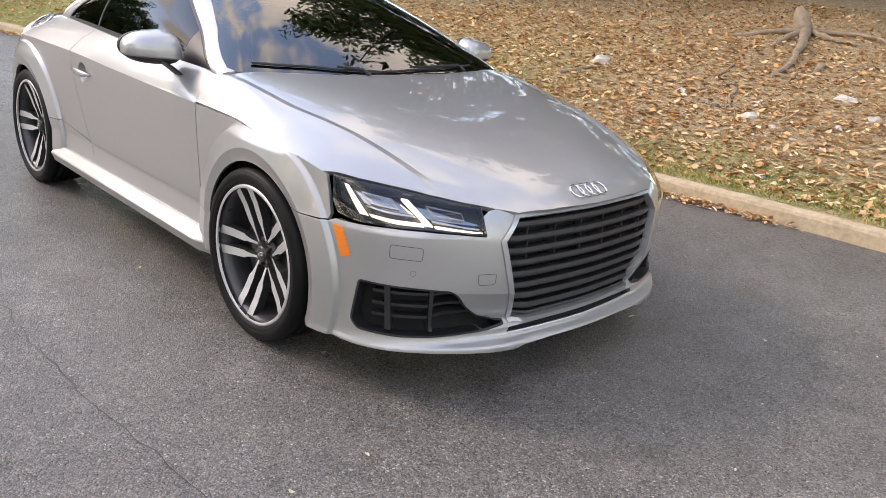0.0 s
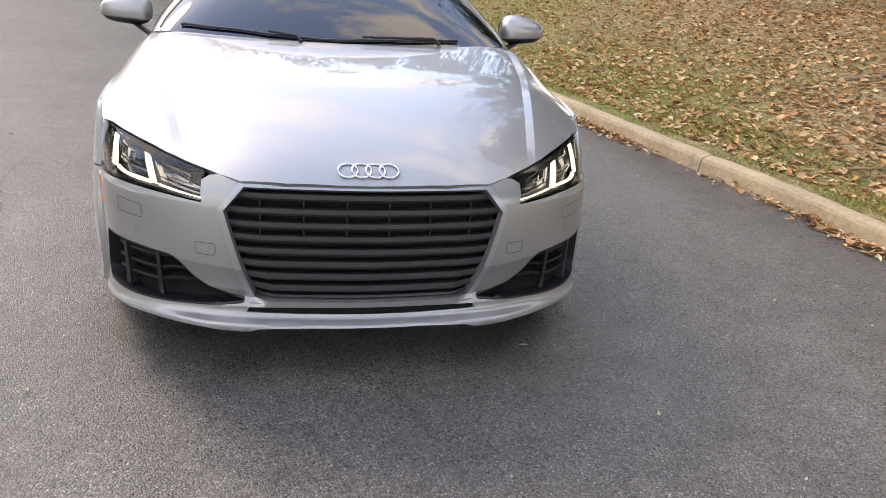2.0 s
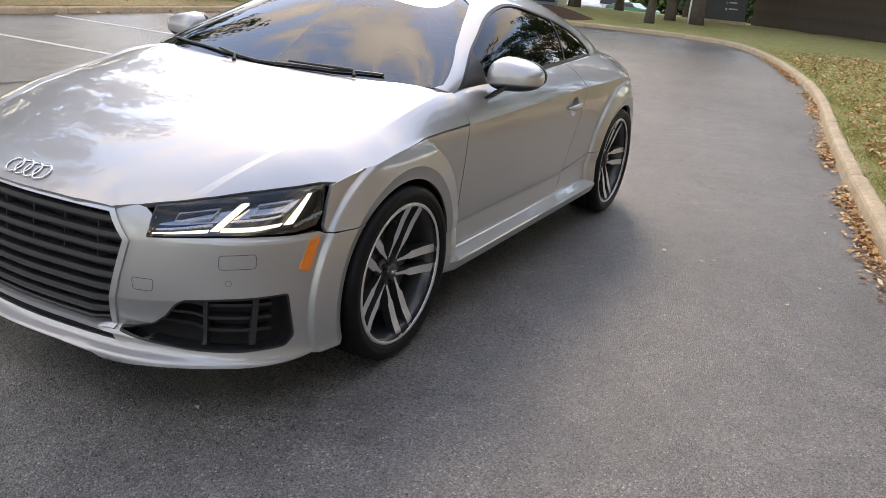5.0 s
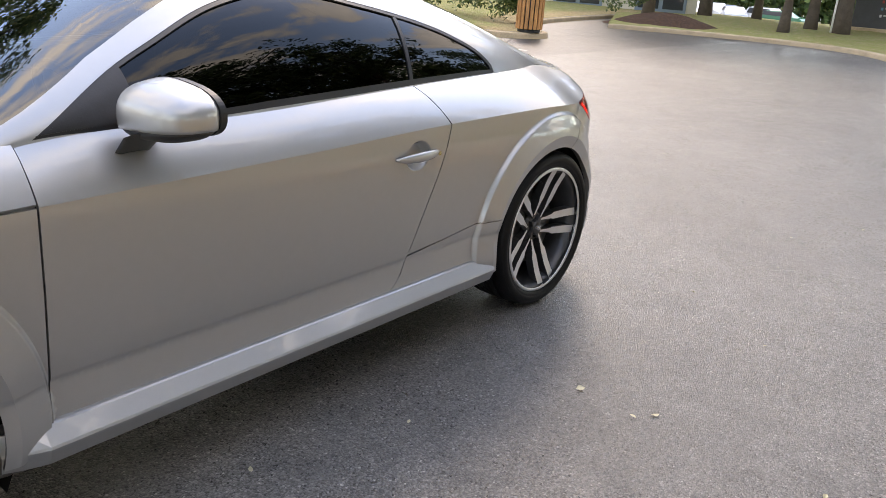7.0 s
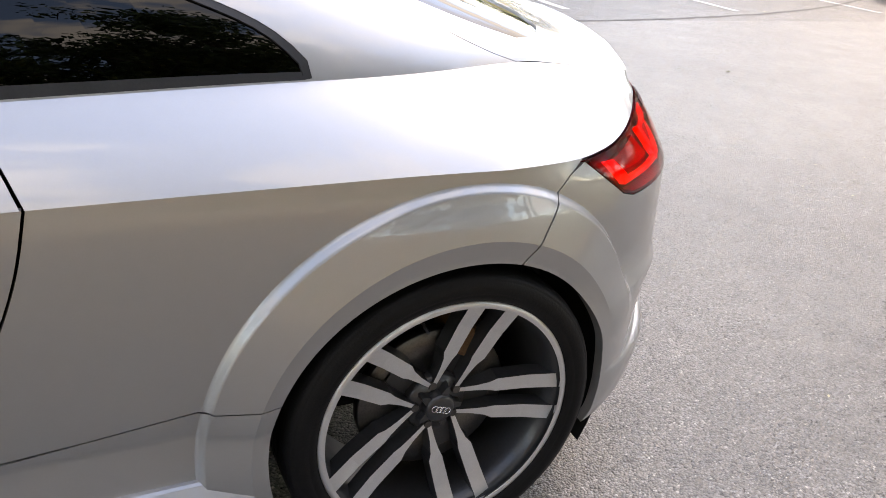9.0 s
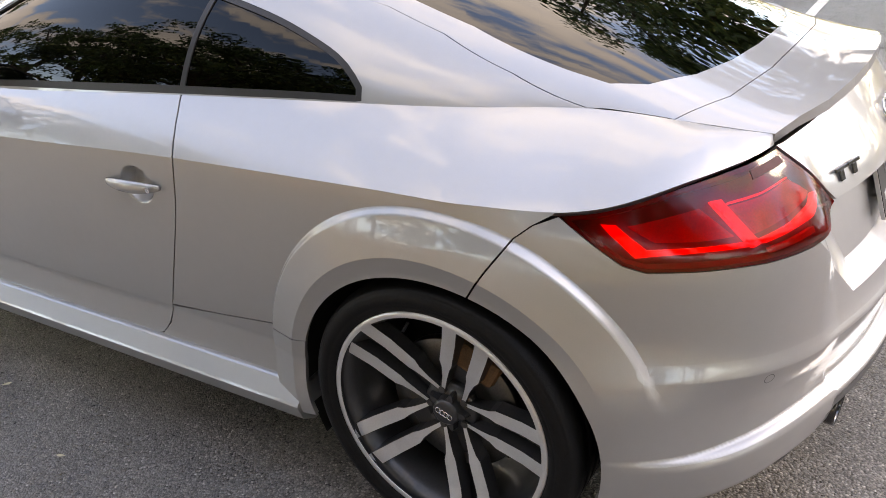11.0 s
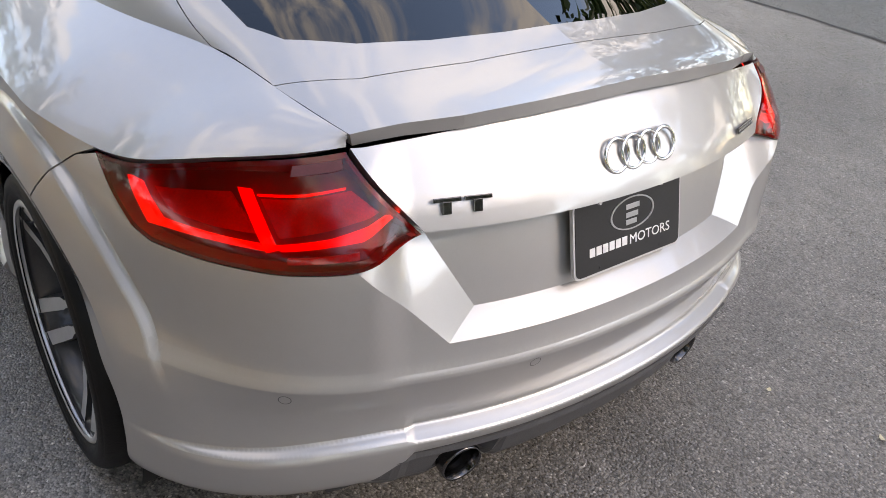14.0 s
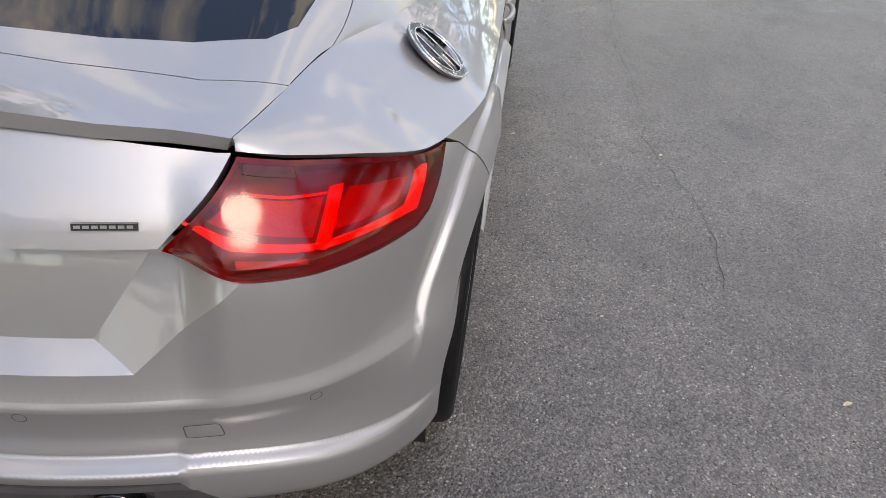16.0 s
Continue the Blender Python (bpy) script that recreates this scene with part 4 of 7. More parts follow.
def emblem_mesh(r=.0300, s=.0425, w=.0040):
    """Four interlocked rings in the xy plane."""
    bm = bmesh.new()
    for i in range(4):
        ring = lathe([(r + w * math.cos(a), .0032 * math.sin(a)) for a in np.linspace(0, 2 * math.pi, 8, endpoint=False)], 36, "z", True)
        bmesh.ops.translate(ring, verts=ring.verts, vec=((i - 1.5) * s, 0, .0006 * (i % 2)))
        me = bpy.data.meshes.new("tmp")
        ring.to_mesh(me)
        ring.free()
        bm.from_mesh(me)
        bpy.data.meshes.remove(me)
    return bm


def stick(ob, place, normal, right):
    """Lays a flat badge on a surface: its x along right, its z along the normal."""
    n = Vector(normal).normalized()
    r = (Vector(right) - n * Vector(right).dot(n)).normalized()
    m = Matrix((r, n.cross(r), n)).transposed().to_4x4()
    m.translation = Vector(place) + n * .003
    ob.matrix_basis = m
    return ob


zc = float(bonnet_mid(2.052))
stick(part("ring_emblem", emblem_mesh(), CHROME, car, "four interlocked chrome rings", True), (2.052, 0, zc), (.55, 0, 1), (0, 1, 0))
pz = lid_body(U_END, .843)
stick(part("ring_emblem", emblem_mesh(), CHROME, car, "four interlocked chrome rings", True), tuple(pz), (-1, 0, .38), (0, -1, 0))
for y0 in (.410, .358):
    bm = bmesh.new()
    box_into(bm, (-.024, .004, 0), (.024, .011, .004), .001)
    box_into(bm, (-.009, -.016, 0), (.007, .005, .004), .001)
    p = lid_body(u_tail(y0, .814), .814)
    stick(part("badge_letter", bm, DARKCHROME, car, "small chrome badge shape"), tuple(p), (-1, .28, .35), (-.28, -1, 0))
bm = bmesh.new()
box_into(bm, (-.045, -.0065, 0), (.045, .0065, .002), .001)
p = lid_body(u_tail(-.382, .808), .808)
badge = stick(part("badge_plate", bm, BLACK, car, "small black badge with chrome marks"), tuple(p), (-1, -.28, .35), (.28, -1, 0))
for i in range(7):
    bm = bmesh.new()
    box_into(bm, (-.041 + i * .0118, -.0022, .0018), (-.0325 + i * .0118, .0022, .003), 0)
    part("badge_mark", bm, FRAMEALU, badge)
for sg in (1, -1):
    bm = bmesh.new()
    box_into(bm, (-.0445, .0057 * sg - .0005, .0018), (.0445, .0057 * sg + .0005, .003), 0)
    part("badge_edge", bm, FRAMEALU, badge)

# ---------------------------------------------------------------- headlights
hl_top = np.array([tuple(bonnet(x, y)) for x, y in ((1.634, .822), (1.70, .777), (1.78, .713), (1.88, .623), (1.955, .541), (1.995, .492))]) - (0, 0, .004)
hl_low = np.array([tuple(body(u_at_x(1.662), .592)), tuple(body(u_front(.795), .597)), tuple(body(u_front(.72), .596)), tuple(body(u_front(.62), .590)), tuple(body(u_front(.55), .584)), tuple(body(u_front(.503), .580))])
hs = np.linspace(0, 1, 6)
hl_ft = [spline(hs, hl_top[:, i]) for i in range(3)]
hl_fl = [spline(hs, hl_low[:, i]) for i in range(3)]


def lamp_face(s, t):
    a, b = np.stack([f(s) for f in hl_ft], -1), np.stack([f(s) for f in hl_fl], -1)
    t = np.asarray(t, float)[..., None]
    hump = 4 * t * (1 - t) * .010
    return a + (b - a) * t + hump * np.array([.6, .45, .3])


LA = (.48, .14)
hl_poly = [(.0, .0), (.25, 0), (.5, 0), (.75, 0), (1.0, 0), (1.0, .55), (1.0, 1.0), (.75, 1), (.5, 1), (.25, 1), (.10, 1.0), (.035, .90), (.01, .6)]
LAMPBLACK = simple("lamp_housing_black", (0.012, 0.012, 0.013), 0.25, 0, 0.3, 0.1, 20)
LAMPDEEP = simple("lamp_bowl_grey", (0.05, 0.052, 0.056), 0.25, 0.5, 0, 0.1, 20)
LAMPBOWL = simple("lamp_mirror_bowl", (0.40, 0.42, 0.45), 0.10, 1.0, 0, 0.1, 20)
LAMPGREY = simple("lamp_reflector_grey", (0.50, 0.51, 0.53), 0.2, 0.9, 0, 0.05, 20)
for side in (1, -1):
    lamp = empty("headlight", car, "headlight with angled daytime running lights")
    sheet("lens", [skin(lamp_face, hl_poly, step=0.02, flange=0.004, lift=0.001, aspect=LA)], LENS, lamp, "clear plastic lens", side)
    sheet("housing", [skin(lamp_face, hl_poly, step=0.03, flange=0, lift=-0.050, aspect=LA)], LAMPDEEP, lamp, "grey lamp bowl", side)
    rim_in = [tuple(p) for p in shrink(hl_poly, .008, LA)]
    sheet("lamp_rim", [skin(lamp_face, hl_poly, [rim_in], step=0.012, flange=0.040, lift=-0.0015, aspect=LA)], LAMPBLACK, lamp, "", side)
    for poly, deep in (([(.078, .12), (.112, .12), (.152, .82), (.118, .82)], -.014), ([(.450, .16), (.484, .16), (.532, .84), (.496, .84)], -.014),
                       ([(.165, .76), (.485, .78), (.485, .86), (.17, .84)], -.018), ([(.545, .80), (.97, .89), (.97, .94), (.545, .87)], -.018)):
        sheet("light_guide", [skin(lamp_face, poly, step=0.02, flange=0.012, lift=deep, aspect=LA)], DRL, lamp, "glowing white daytime light strip", side)
    for poly in ([(.17, .52), (.47, .54), (.48, .60), (.17, .58)], [(.55, .60), (.95, .74), (.95, .80), (.55, .68)]):
        sheet("reflector", [skin(lamp_face, poly, step=0.02, flange=0.015, lift=-.030, aspect=LA)], LAMPGREY, lamp, "", side)
    for poly in ([(.145, .14), (.435, .16), (.478, .50), (.165, .48)], [(.50, .18), (.93, .52), (.95, .58), (.54, .56)]):
        sheet("mirror_bowl", [skin(lamp_face, poly, step=0.02, flange=0.015, lift=-.036, aspect=LA)], LAMPBOWL, lamp, "", side)
    for s0, w in ((.20, .20), (.57, .22)):
        poly = [(s0, .16), (s0 + w, .18), (s0 + w, .48), (s0 + .01, .46)]
        sheet("projector", [skin(lamp_face, poly, [[tuple(q) for q in shrink(poly, .006, LA)]], step=0.015, flange=0.025, lift=-.024, aspect=LA)], LAMPGREY, lamp, "", side)
    # side marker and covers on the bumper
    mk = uz([(1.688, .572), (1.728, .570), (1.766, .480), (1.728, .468)])
    sheet("side_marker", [skin(body, rounded(mk, .006, 3), step=0.012, flange=0.004, lift=0.003)], ORANGE, car, "orange side marker", side)


def outline_groove(name, poly, surf, side, w=.0022):
    """A thin dark joint round a cover in the bumper."""
    return sheet(name, [skin(surf, poly, [[tuple(q) for q in shrink(poly, w, (1, 1))]], step=0.008, flange=0, lift=0.0012)], GROOVE, car, "", side)


for side in (1, -1):
    outline_groove("washer_cover", rounded(fz([(.768, .545), (.688, .540), (.688, .494), (.768, .498)]), .012, 4), body, side)
    outline_groove("towing_cover", rounded(fz([(.525, .452), (.46, .452), (.462, .412), (.52, .412)]), .010, 4), body, side)
    circle = [(float(u_front(.71)) + .010 * math.cos(a), .452 + .010 * math.sin(a)) for a in np.linspace(0, 2 * math.pi, 16, endpoint=False)]
    outline_groove("parking_sensor", circle, body, side, .0013)
    for yy, zz in ((.25, .503), (.672, .496)):
        circle = [(u_tail(yy, zz) + .0115 * math.cos(a), zz + .0115 * math.sin(a)) for a in np.linspace(0, 2 * math.pi, 18, endpoint=False)]
        outline_groove("parking_sensor", circle, body, side, .0015)
tow = rounded(rz([(-.53, .468), (-.475, .468), (-.475, .43), (-.535, .43)]), .008, 4)
outline_groove("rear_towing_cover", [(float(a), float(b)) for a, b in tow], body, 1)

# air intakes, and the slot that joins them under the grille, its shade a near-black sheet
sheet("lip_slot_shade", [skin(body, [tuple(p) for p in slot * (1.01, 1)], step=0.03, flange=0, lift=-0.02)], DARK, car, "near-black sheet as the shade in the slot above the front lip")
for side in (1, -1):
    intake = empty("air_intake", car, "black air intake with three blades")
    # the shade deep in the intake is this near-black sheet
    sheet("intake_shade_back", [skin(body, [tuple(p) for p in fog], step=0.03, flange=0, lift=-0.06)], DARK, intake, "", side)
    rim = [tuple(p) for p in shrink(fog, .0012, (1, 1))]
    sheet("intake_surround", [skin(body, rim, [[tuple(p) for p in shrink(fog, .007, (1, 1))]], step=0.012, flange=0.06, lift=-0.001)], BLACK, intake, "", side)
    for z in (.372, .330, .290):
        y0 = .575 if z > .35 else .56 if z > .31 else .52
        poly = fz([(.80, z + .005), (.7, z + .005), (.6, z + .005), (y0, z + .005), (y0, z - .005), (.6, z - .005), (.7, z - .005), (.80, z - .005)])
        sheet("blade", [skin(body, poly, step=0.02, flange=0.03, lift=-0.022)], BLACK, intake, "", side)
    for y in (.77, .655):
        poly = fz([(y + .006, .405), (y - .006, .405), (y - .016, .245), (y - .002, .245)])
        sheet("stay", [skin(body, poly, step=0.02, flange=0.03, lift=-0.012)], BLACK, intake, "", side)

# ---------------------------------------------------------------- tail lamps
def tail_body(u, z):
    return body(u, z, sunk=0.0)


tl_top = [(float(u), float(crease_z(u)) - .006) for u in np.linspace(u_e + .004, U_TL - .004, 24)]
tl_poly = [(float(a), float(b)) for a, b in tl_low] + [(U_TL - .002, .886)] + tl_top[::-1]
LAMPRED = simple("tail_lamp_inner_red", (0.52, 0.014, 0.014), 0.3, 0, 0.5, 0.25, 30)
LAMPMAROON = simple("tail_lamp_dark_red", (0.16, 0.006, 0.018), 0.35, 0, 0.3, 0.2, 30)
SMOKE = simple("smoky_clear_plastic", (0.09, 0.03, 0.035), 0.55, 0, 0, 0.2, 60, 0, 60, 0.25)
low_u, low_z = np.array(tl_low).T
tl_s = [.07, .27, 1.0, 1.205]
tl_u = [low_u[0], float(u_at_x(-1.65)), u_tail(.562, .731), u_tail(.456, .772)]


def in_lamp(points):
    """Places inside the lamp: s along it from its pointed outer end, f from its lower edge (0) to its upper edge (1)."""
    out = []
    for s, f in points:
        u = float(np.interp(s, tl_s, tl_u))
        lo = float(np.interp(u, low_u, low_z)) + .003
        hi = float(np.interp(u, [p[0] for p in tl_top], [p[1] for p in tl_top])) - .004
        out.append((u, lo + f * (hi - lo)))
    return out


for side in (1, -1):
    lamp = empty("tail_lamp", car, "red tail lamp with angular light guides")
    sheet("lens", [skin(tail_body, tl_poly, step=0.018, flange=0.01, lift=0.001)], REDLENS, lamp, "red plastic lens", side)
    sheet("housing", [skin(tail_body, tl_poly, step=0.03, flange=0, lift=-0.035)], LAMPMAROON, lamp, "", side)
    sheet("lamp_rim", [skin(tail_body, tl_poly, [[tuple(q) for q in shrink(tl_poly, .006, (1, 1))]], step=0.012, flange=0.03, lift=-0.001)], LAMPMAROON, lamp, "", side)
    for poly in ([(.180, .74), (.222, .74), (.315, .30), (.275, .14)], [(.275, .14), (.315, .30), (.50, .285), (.660, .275), (.70, .20), (.50, .215), (.35, .205)],
                 [(.545, .80), (.590, .79), (.725, .22), (.690, .18)], [(.700, .270), (.90, .33), (1.10, .385), (1.165, .36), (1.0, .265), (.740, .21)],
                 [(.62, .740), (.80, .740), (.95, .765), (.95, .750), (.80, .722), (.62, .722)]):
        sheet("light_guide", [skin(tail_body, in_lamp(poly), step=0.012, flange=0.012, lift=-.010)], TAILGLOW, lamp, "glowing red light guide", side)
    for poly, deep in (([(.255, .72), (.51, .76), (.635, .36), (.50, .36), (.345, .40)], -.024), ([(.63, .70), (.80, .70), (.97, .74), (1.08, .46), (.90, .40), (.72, .34)], -.018),
                       ([(.76, .13), (.99, .17), (.99, .09), (.76, .055)], -.012)):
        sheet("reflector", [skin(tail_body, in_lamp(poly), step=0.015, flange=0.012, lift=deep)], LAMPRED, lamp, "", side)
    sheet("reverse_light", [skin(tail_body, in_lamp([(.74, .97), (.90, .975), (.935, .975), (.94, .90), (.90, .89), (.74, .88)]), step=0.012, flange=0.004, lift=.0022)], SMOKE, lamp, "smoky clear reversing light", side)

# ---------------------------------------------------------------- tail details
PLATE = simple("black_plate", (0.012, 0.012, 0.013), 0.35, 0, 0.2, 0.2, 20)
PLATEEDGE = simple("satin_plate_edge", (0.55, 0.55, 0.56), 0.45, 0.3, 0, 0.05, 20)
PLATEWHITE = simple("white_print", (0.75, 0.75, 0.75), 0.5)


def slab_into(bm, poly, z0, z1):
    """An upright block on a flat outline."""
    lo, hi = [bm.verts.new((x, y, z0)) for x, y in poly], [bm.verts.new((x, y, z1)) for x, y in poly]
    bm.faces.new(lo[::-1])
    bm.faces.new(hi)
    for i in range(len(poly)):
        j = (i + 1) % len(poly)
        bm.faces.new((lo[i], lo[j], hi[j], hi[i]))


plate_frame = bmesh.new()
slab_into(plate_frame, rounded([(-.152, -.076), (.152, -.076), (.152, .076), (-.152, .076)], .018, 6), -.004, .004)
plate = part("number_plate", plate_frame, PLATEEDGE, car, "black dealer plate in a bright frame, white print")
pc = body(U_END, .686)
stick(plate, (pc[0] - .007, 0, .694), (-1, 0, .29), (0, -1, 0))
bm = bmesh.new()
slab_into(bm, rounded([(-.1475, -.0715), (.1475, -.0715), (.1475, .0715), (-.1475, .0715)], .014, 6), .003, .0055)
part("plate_face", bm, PLATE, plate)
bm = bmesh.new()
for i in range(6):
    box_into(bm, (-.112 + i * .0178, -.038, .0055), (-.098 + i * .0178, -.021, .0062))
part("plate_print", bm, PLATEWHITE, plate)


def lettering(text, width, height, x, y, z):
    """Flat letters in the built-in font, fitted to a width and height, starting at x."""
    cu = bpy.data.curves.new("lettering", "FONT")
    cu.body, cu.extrude, cu.resolution_u = text, .01, 3
    ob = bpy.data.objects.new("lettering", cu)
    bm = bmesh.new()
    me = bpy.data.meshes.new_from_object(ob)
    bm.from_mesh(me)
    bpy.data.objects.remove(ob)
    bpy.data.meshes.remove(me)
    lo, hi = [min(v.co[k] for v in bm.verts) for k in (0, 1)], [max(v.co[k] for v in bm.verts) for k in (0, 1)]
    for v in bm.verts:
        v.co = Vector((x + (v.co.x - lo[0]) / (hi[0] - lo[0]) * width, y + (v.co.y - lo[1]) / (hi[1] - lo[1]) * height, z + v.co.z * .04))
    return bm


part("plate_word", lettering("MOTORS", .118, .019, -.001, -.0395, .006), PLATEWHITE, plate, "white capital letters")
bm = lathe([(1.0, -.001), (1.0, .001), (.93, .001), (.93, -.001)], 40, "z", True)
bmesh.ops.transform(bm, matrix=pose(.006, .022, .006) @ Matrix.Diagonal((.062, .032, 1, 1)), verts=bm.verts)
part("plate_oval", bm, ALU, plate)
bm = bmesh.new()
for k, (a, b) in enumerate(((.032, .042), (.016, .026), (.002, .012))):
    box_into(bm, (-.012, a - .002, .0055), (.026 - .004 * k, b - .002, .0065), .0004)
part("plate_mark", bm, ALU, plate)
for x in (-.085, .088):
    for y in (.062, -.064):
        b = lathe([(.0, .0095), (.0045, .0095), (.006, .006), (.006, .003)] if y > 0 else [(0, .0065), (.0025, .0065), (.0025, .003)], 8, "z")
        bmesh.ops.translate(b, verts=b.verts, vec=(x, y, 0))
        part("plate_screw", b, CHROME if y > 0 else BLACK, plate)

# diffuser below the rear bumper
cut_at = lambda y: float(1 - smooth01((abs(abs(y) - .345) - .05) / .02))  # the valance steps back round the exhaust tips
bm = bmesh.new()
rings = []
for y in np.linspace(-.60, .60, 80):
    c = body(u_rear(y), .355)
    k = smooth01((.60 - abs(y)) / .12)
    rings.append([bm.verts.new((c[0] + dx + .03 * (1 - k), c[1], z - (1 - k) * max(0, z - .25))) for dx, z in ((.018, .360), (.018, .346), (.004, .342), (.002, .331), (.016, .325), (.030 + .03 * cut_at(y), .262), (.046 + .04 * cut_at(y), .238), (.20, .212))])
for a, b in zip(rings, rings[1:]):
    for j in range(7):
        bm.faces.new((a[j], a[j + 1], b[j + 1], b[j]))
bmesh.ops.recalc_face_normals(bm, faces=bm.faces)
part("diffuser", bm, simple("dark_grey_valance", (0.06, 0.06, 0.063), 0.42, 0, 0, 0.15, 30, 0.05, 300), car, "dark grey rear diffuser")
for side in (1, -1):
    bm = lathe([(.034, .16), (.042, .10), (.0445, .0), (.043, -.007), (.040, -.004), (.038, .02), (.034, .14)], 32, "x")
    ex = part("exhaust_pipe", bm, DARKCHROME, car, "round chrome exhaust tip", True)
    ex.matrix_basis = pose(-1.962, side * .345, .252, 0, -5, -side * 5)
    bm = bmesh.new()
    box_into(bm, (-1.935, side * .345 - .075, .225), (-1.80, side * .345 + .075, .288), .02)
    part("exhaust_shroud", bm, BLACK, car)

# fuel flap on the right shoulder
fu = float(u_at_x(-1.325))
fp = np.array(shoulder(np.array([fu]), np.array([.54]))[0]) * (1, -1, 1)
e1 = np.array(shoulder(np.array([fu + .02]), np.array([.45]))[0] - shoulder(np.array([fu - .02]), np.array([.45]))[0]) * (1, -1, 1)
e2 = np.array(shoulder(np.array([fu]), np.array([.55]))[0] - shoulder(np.array([fu]), np.array([.35]))[0]) * (1, -1, 1)
fn = np.cross(e1, e2)
fn = fn if fn[2] > 0 else -fn
ring = lathe([(.072, -.004), (.074, .003), (.071, .0055), (.060, .005), (.058, .002), (.058, -.004)], 48, "z", True)
fn = fn / np.linalg.norm(fn) + np.array([.10, -.12, 0])
flap = stick(part("fuel_flap", ring, simple("dark_satin_ring", (0.16, 0.16, 0.17), 0.3, 1.0, 0, 0.1, 30), car, "round dark metal fuel flap with bright rims and bolts", True), fp, fn, -e1)
part("flap_disc", lathe([(0, .003), (.057, .003), (.058, .0)], 40, "z"), simple("dark_gloss_disc", (0.05, 0.05, 0.055), 0.15, 0.6, 0.5, 0.1, 30), flap, "dark glossy disc", True)
for r in (.0725, .0585):
    part("flap_rim", lathe([(r - .0015, .003), (r - .001, .0068), (r + .001, .0068), (r + .0015, .003)], 48, "z", True), CHROME, flap, "bright rim", True)
bm = bmesh.new()
box_into(bm, (-.0225, -.057, .003), (-.0195, .057, .0055), .0005)
box_into(bm, (.0195, -.057, .003), (.0225, .057, .0055), .0005)
part("flap_bar", bm, CHROME, flap, "bright bars across the flap")
for k in range(6):
    a = radians(60 * k)
    b = lathe([(0, .0085), (.004, .0085), (.0055, .004)], 8, "z")
    bmesh.ops.translate(b, verts=b.verts, vec=(.0655 * math.cos(a), .0655 * math.sin(a), 0))
    part("flap_bolt", b, CHROME, flap)
bm = bmesh.new()
box_into(bm, (-.028, -.010, .003), (.028, .010, .0045), .002)
part("flap_badge", bm, BLACK, flap)

# ---------------------------------------------------------------- mirrors
def superpart(a, b, c, e1, e2, cut=None, keep=1, n=28, m=16):
    """A rounded egg, kept above or below a cut."""
    bm = bmesh.new()
    bmesh.ops.create_uvsphere(bm, u_segments=n, v_segments=m, radius=1)
    f = lambda v, e: math.copysign(abs(v) ** e, v)
    for v in bm.verts:
        v.co = Vector((a * f(v.co.x, e1), b * f(v.co.y, e1), c * f(v.co.z, e2)))
    if cut is not None:
        g = list(bm.verts) + list(bm.edges) + list(bm.faces)
        r = bmesh.ops.bisect_plane(bm, geom=g, plane_co=(0, 0, cut), plane_no=(0, 0, keep), clear_inner=True)
        bmesh.ops.holes_fill(bm, edges=[e for e in bm.edges if e.is_boundary])
    return bm


MIR = (.51, .925, .973)
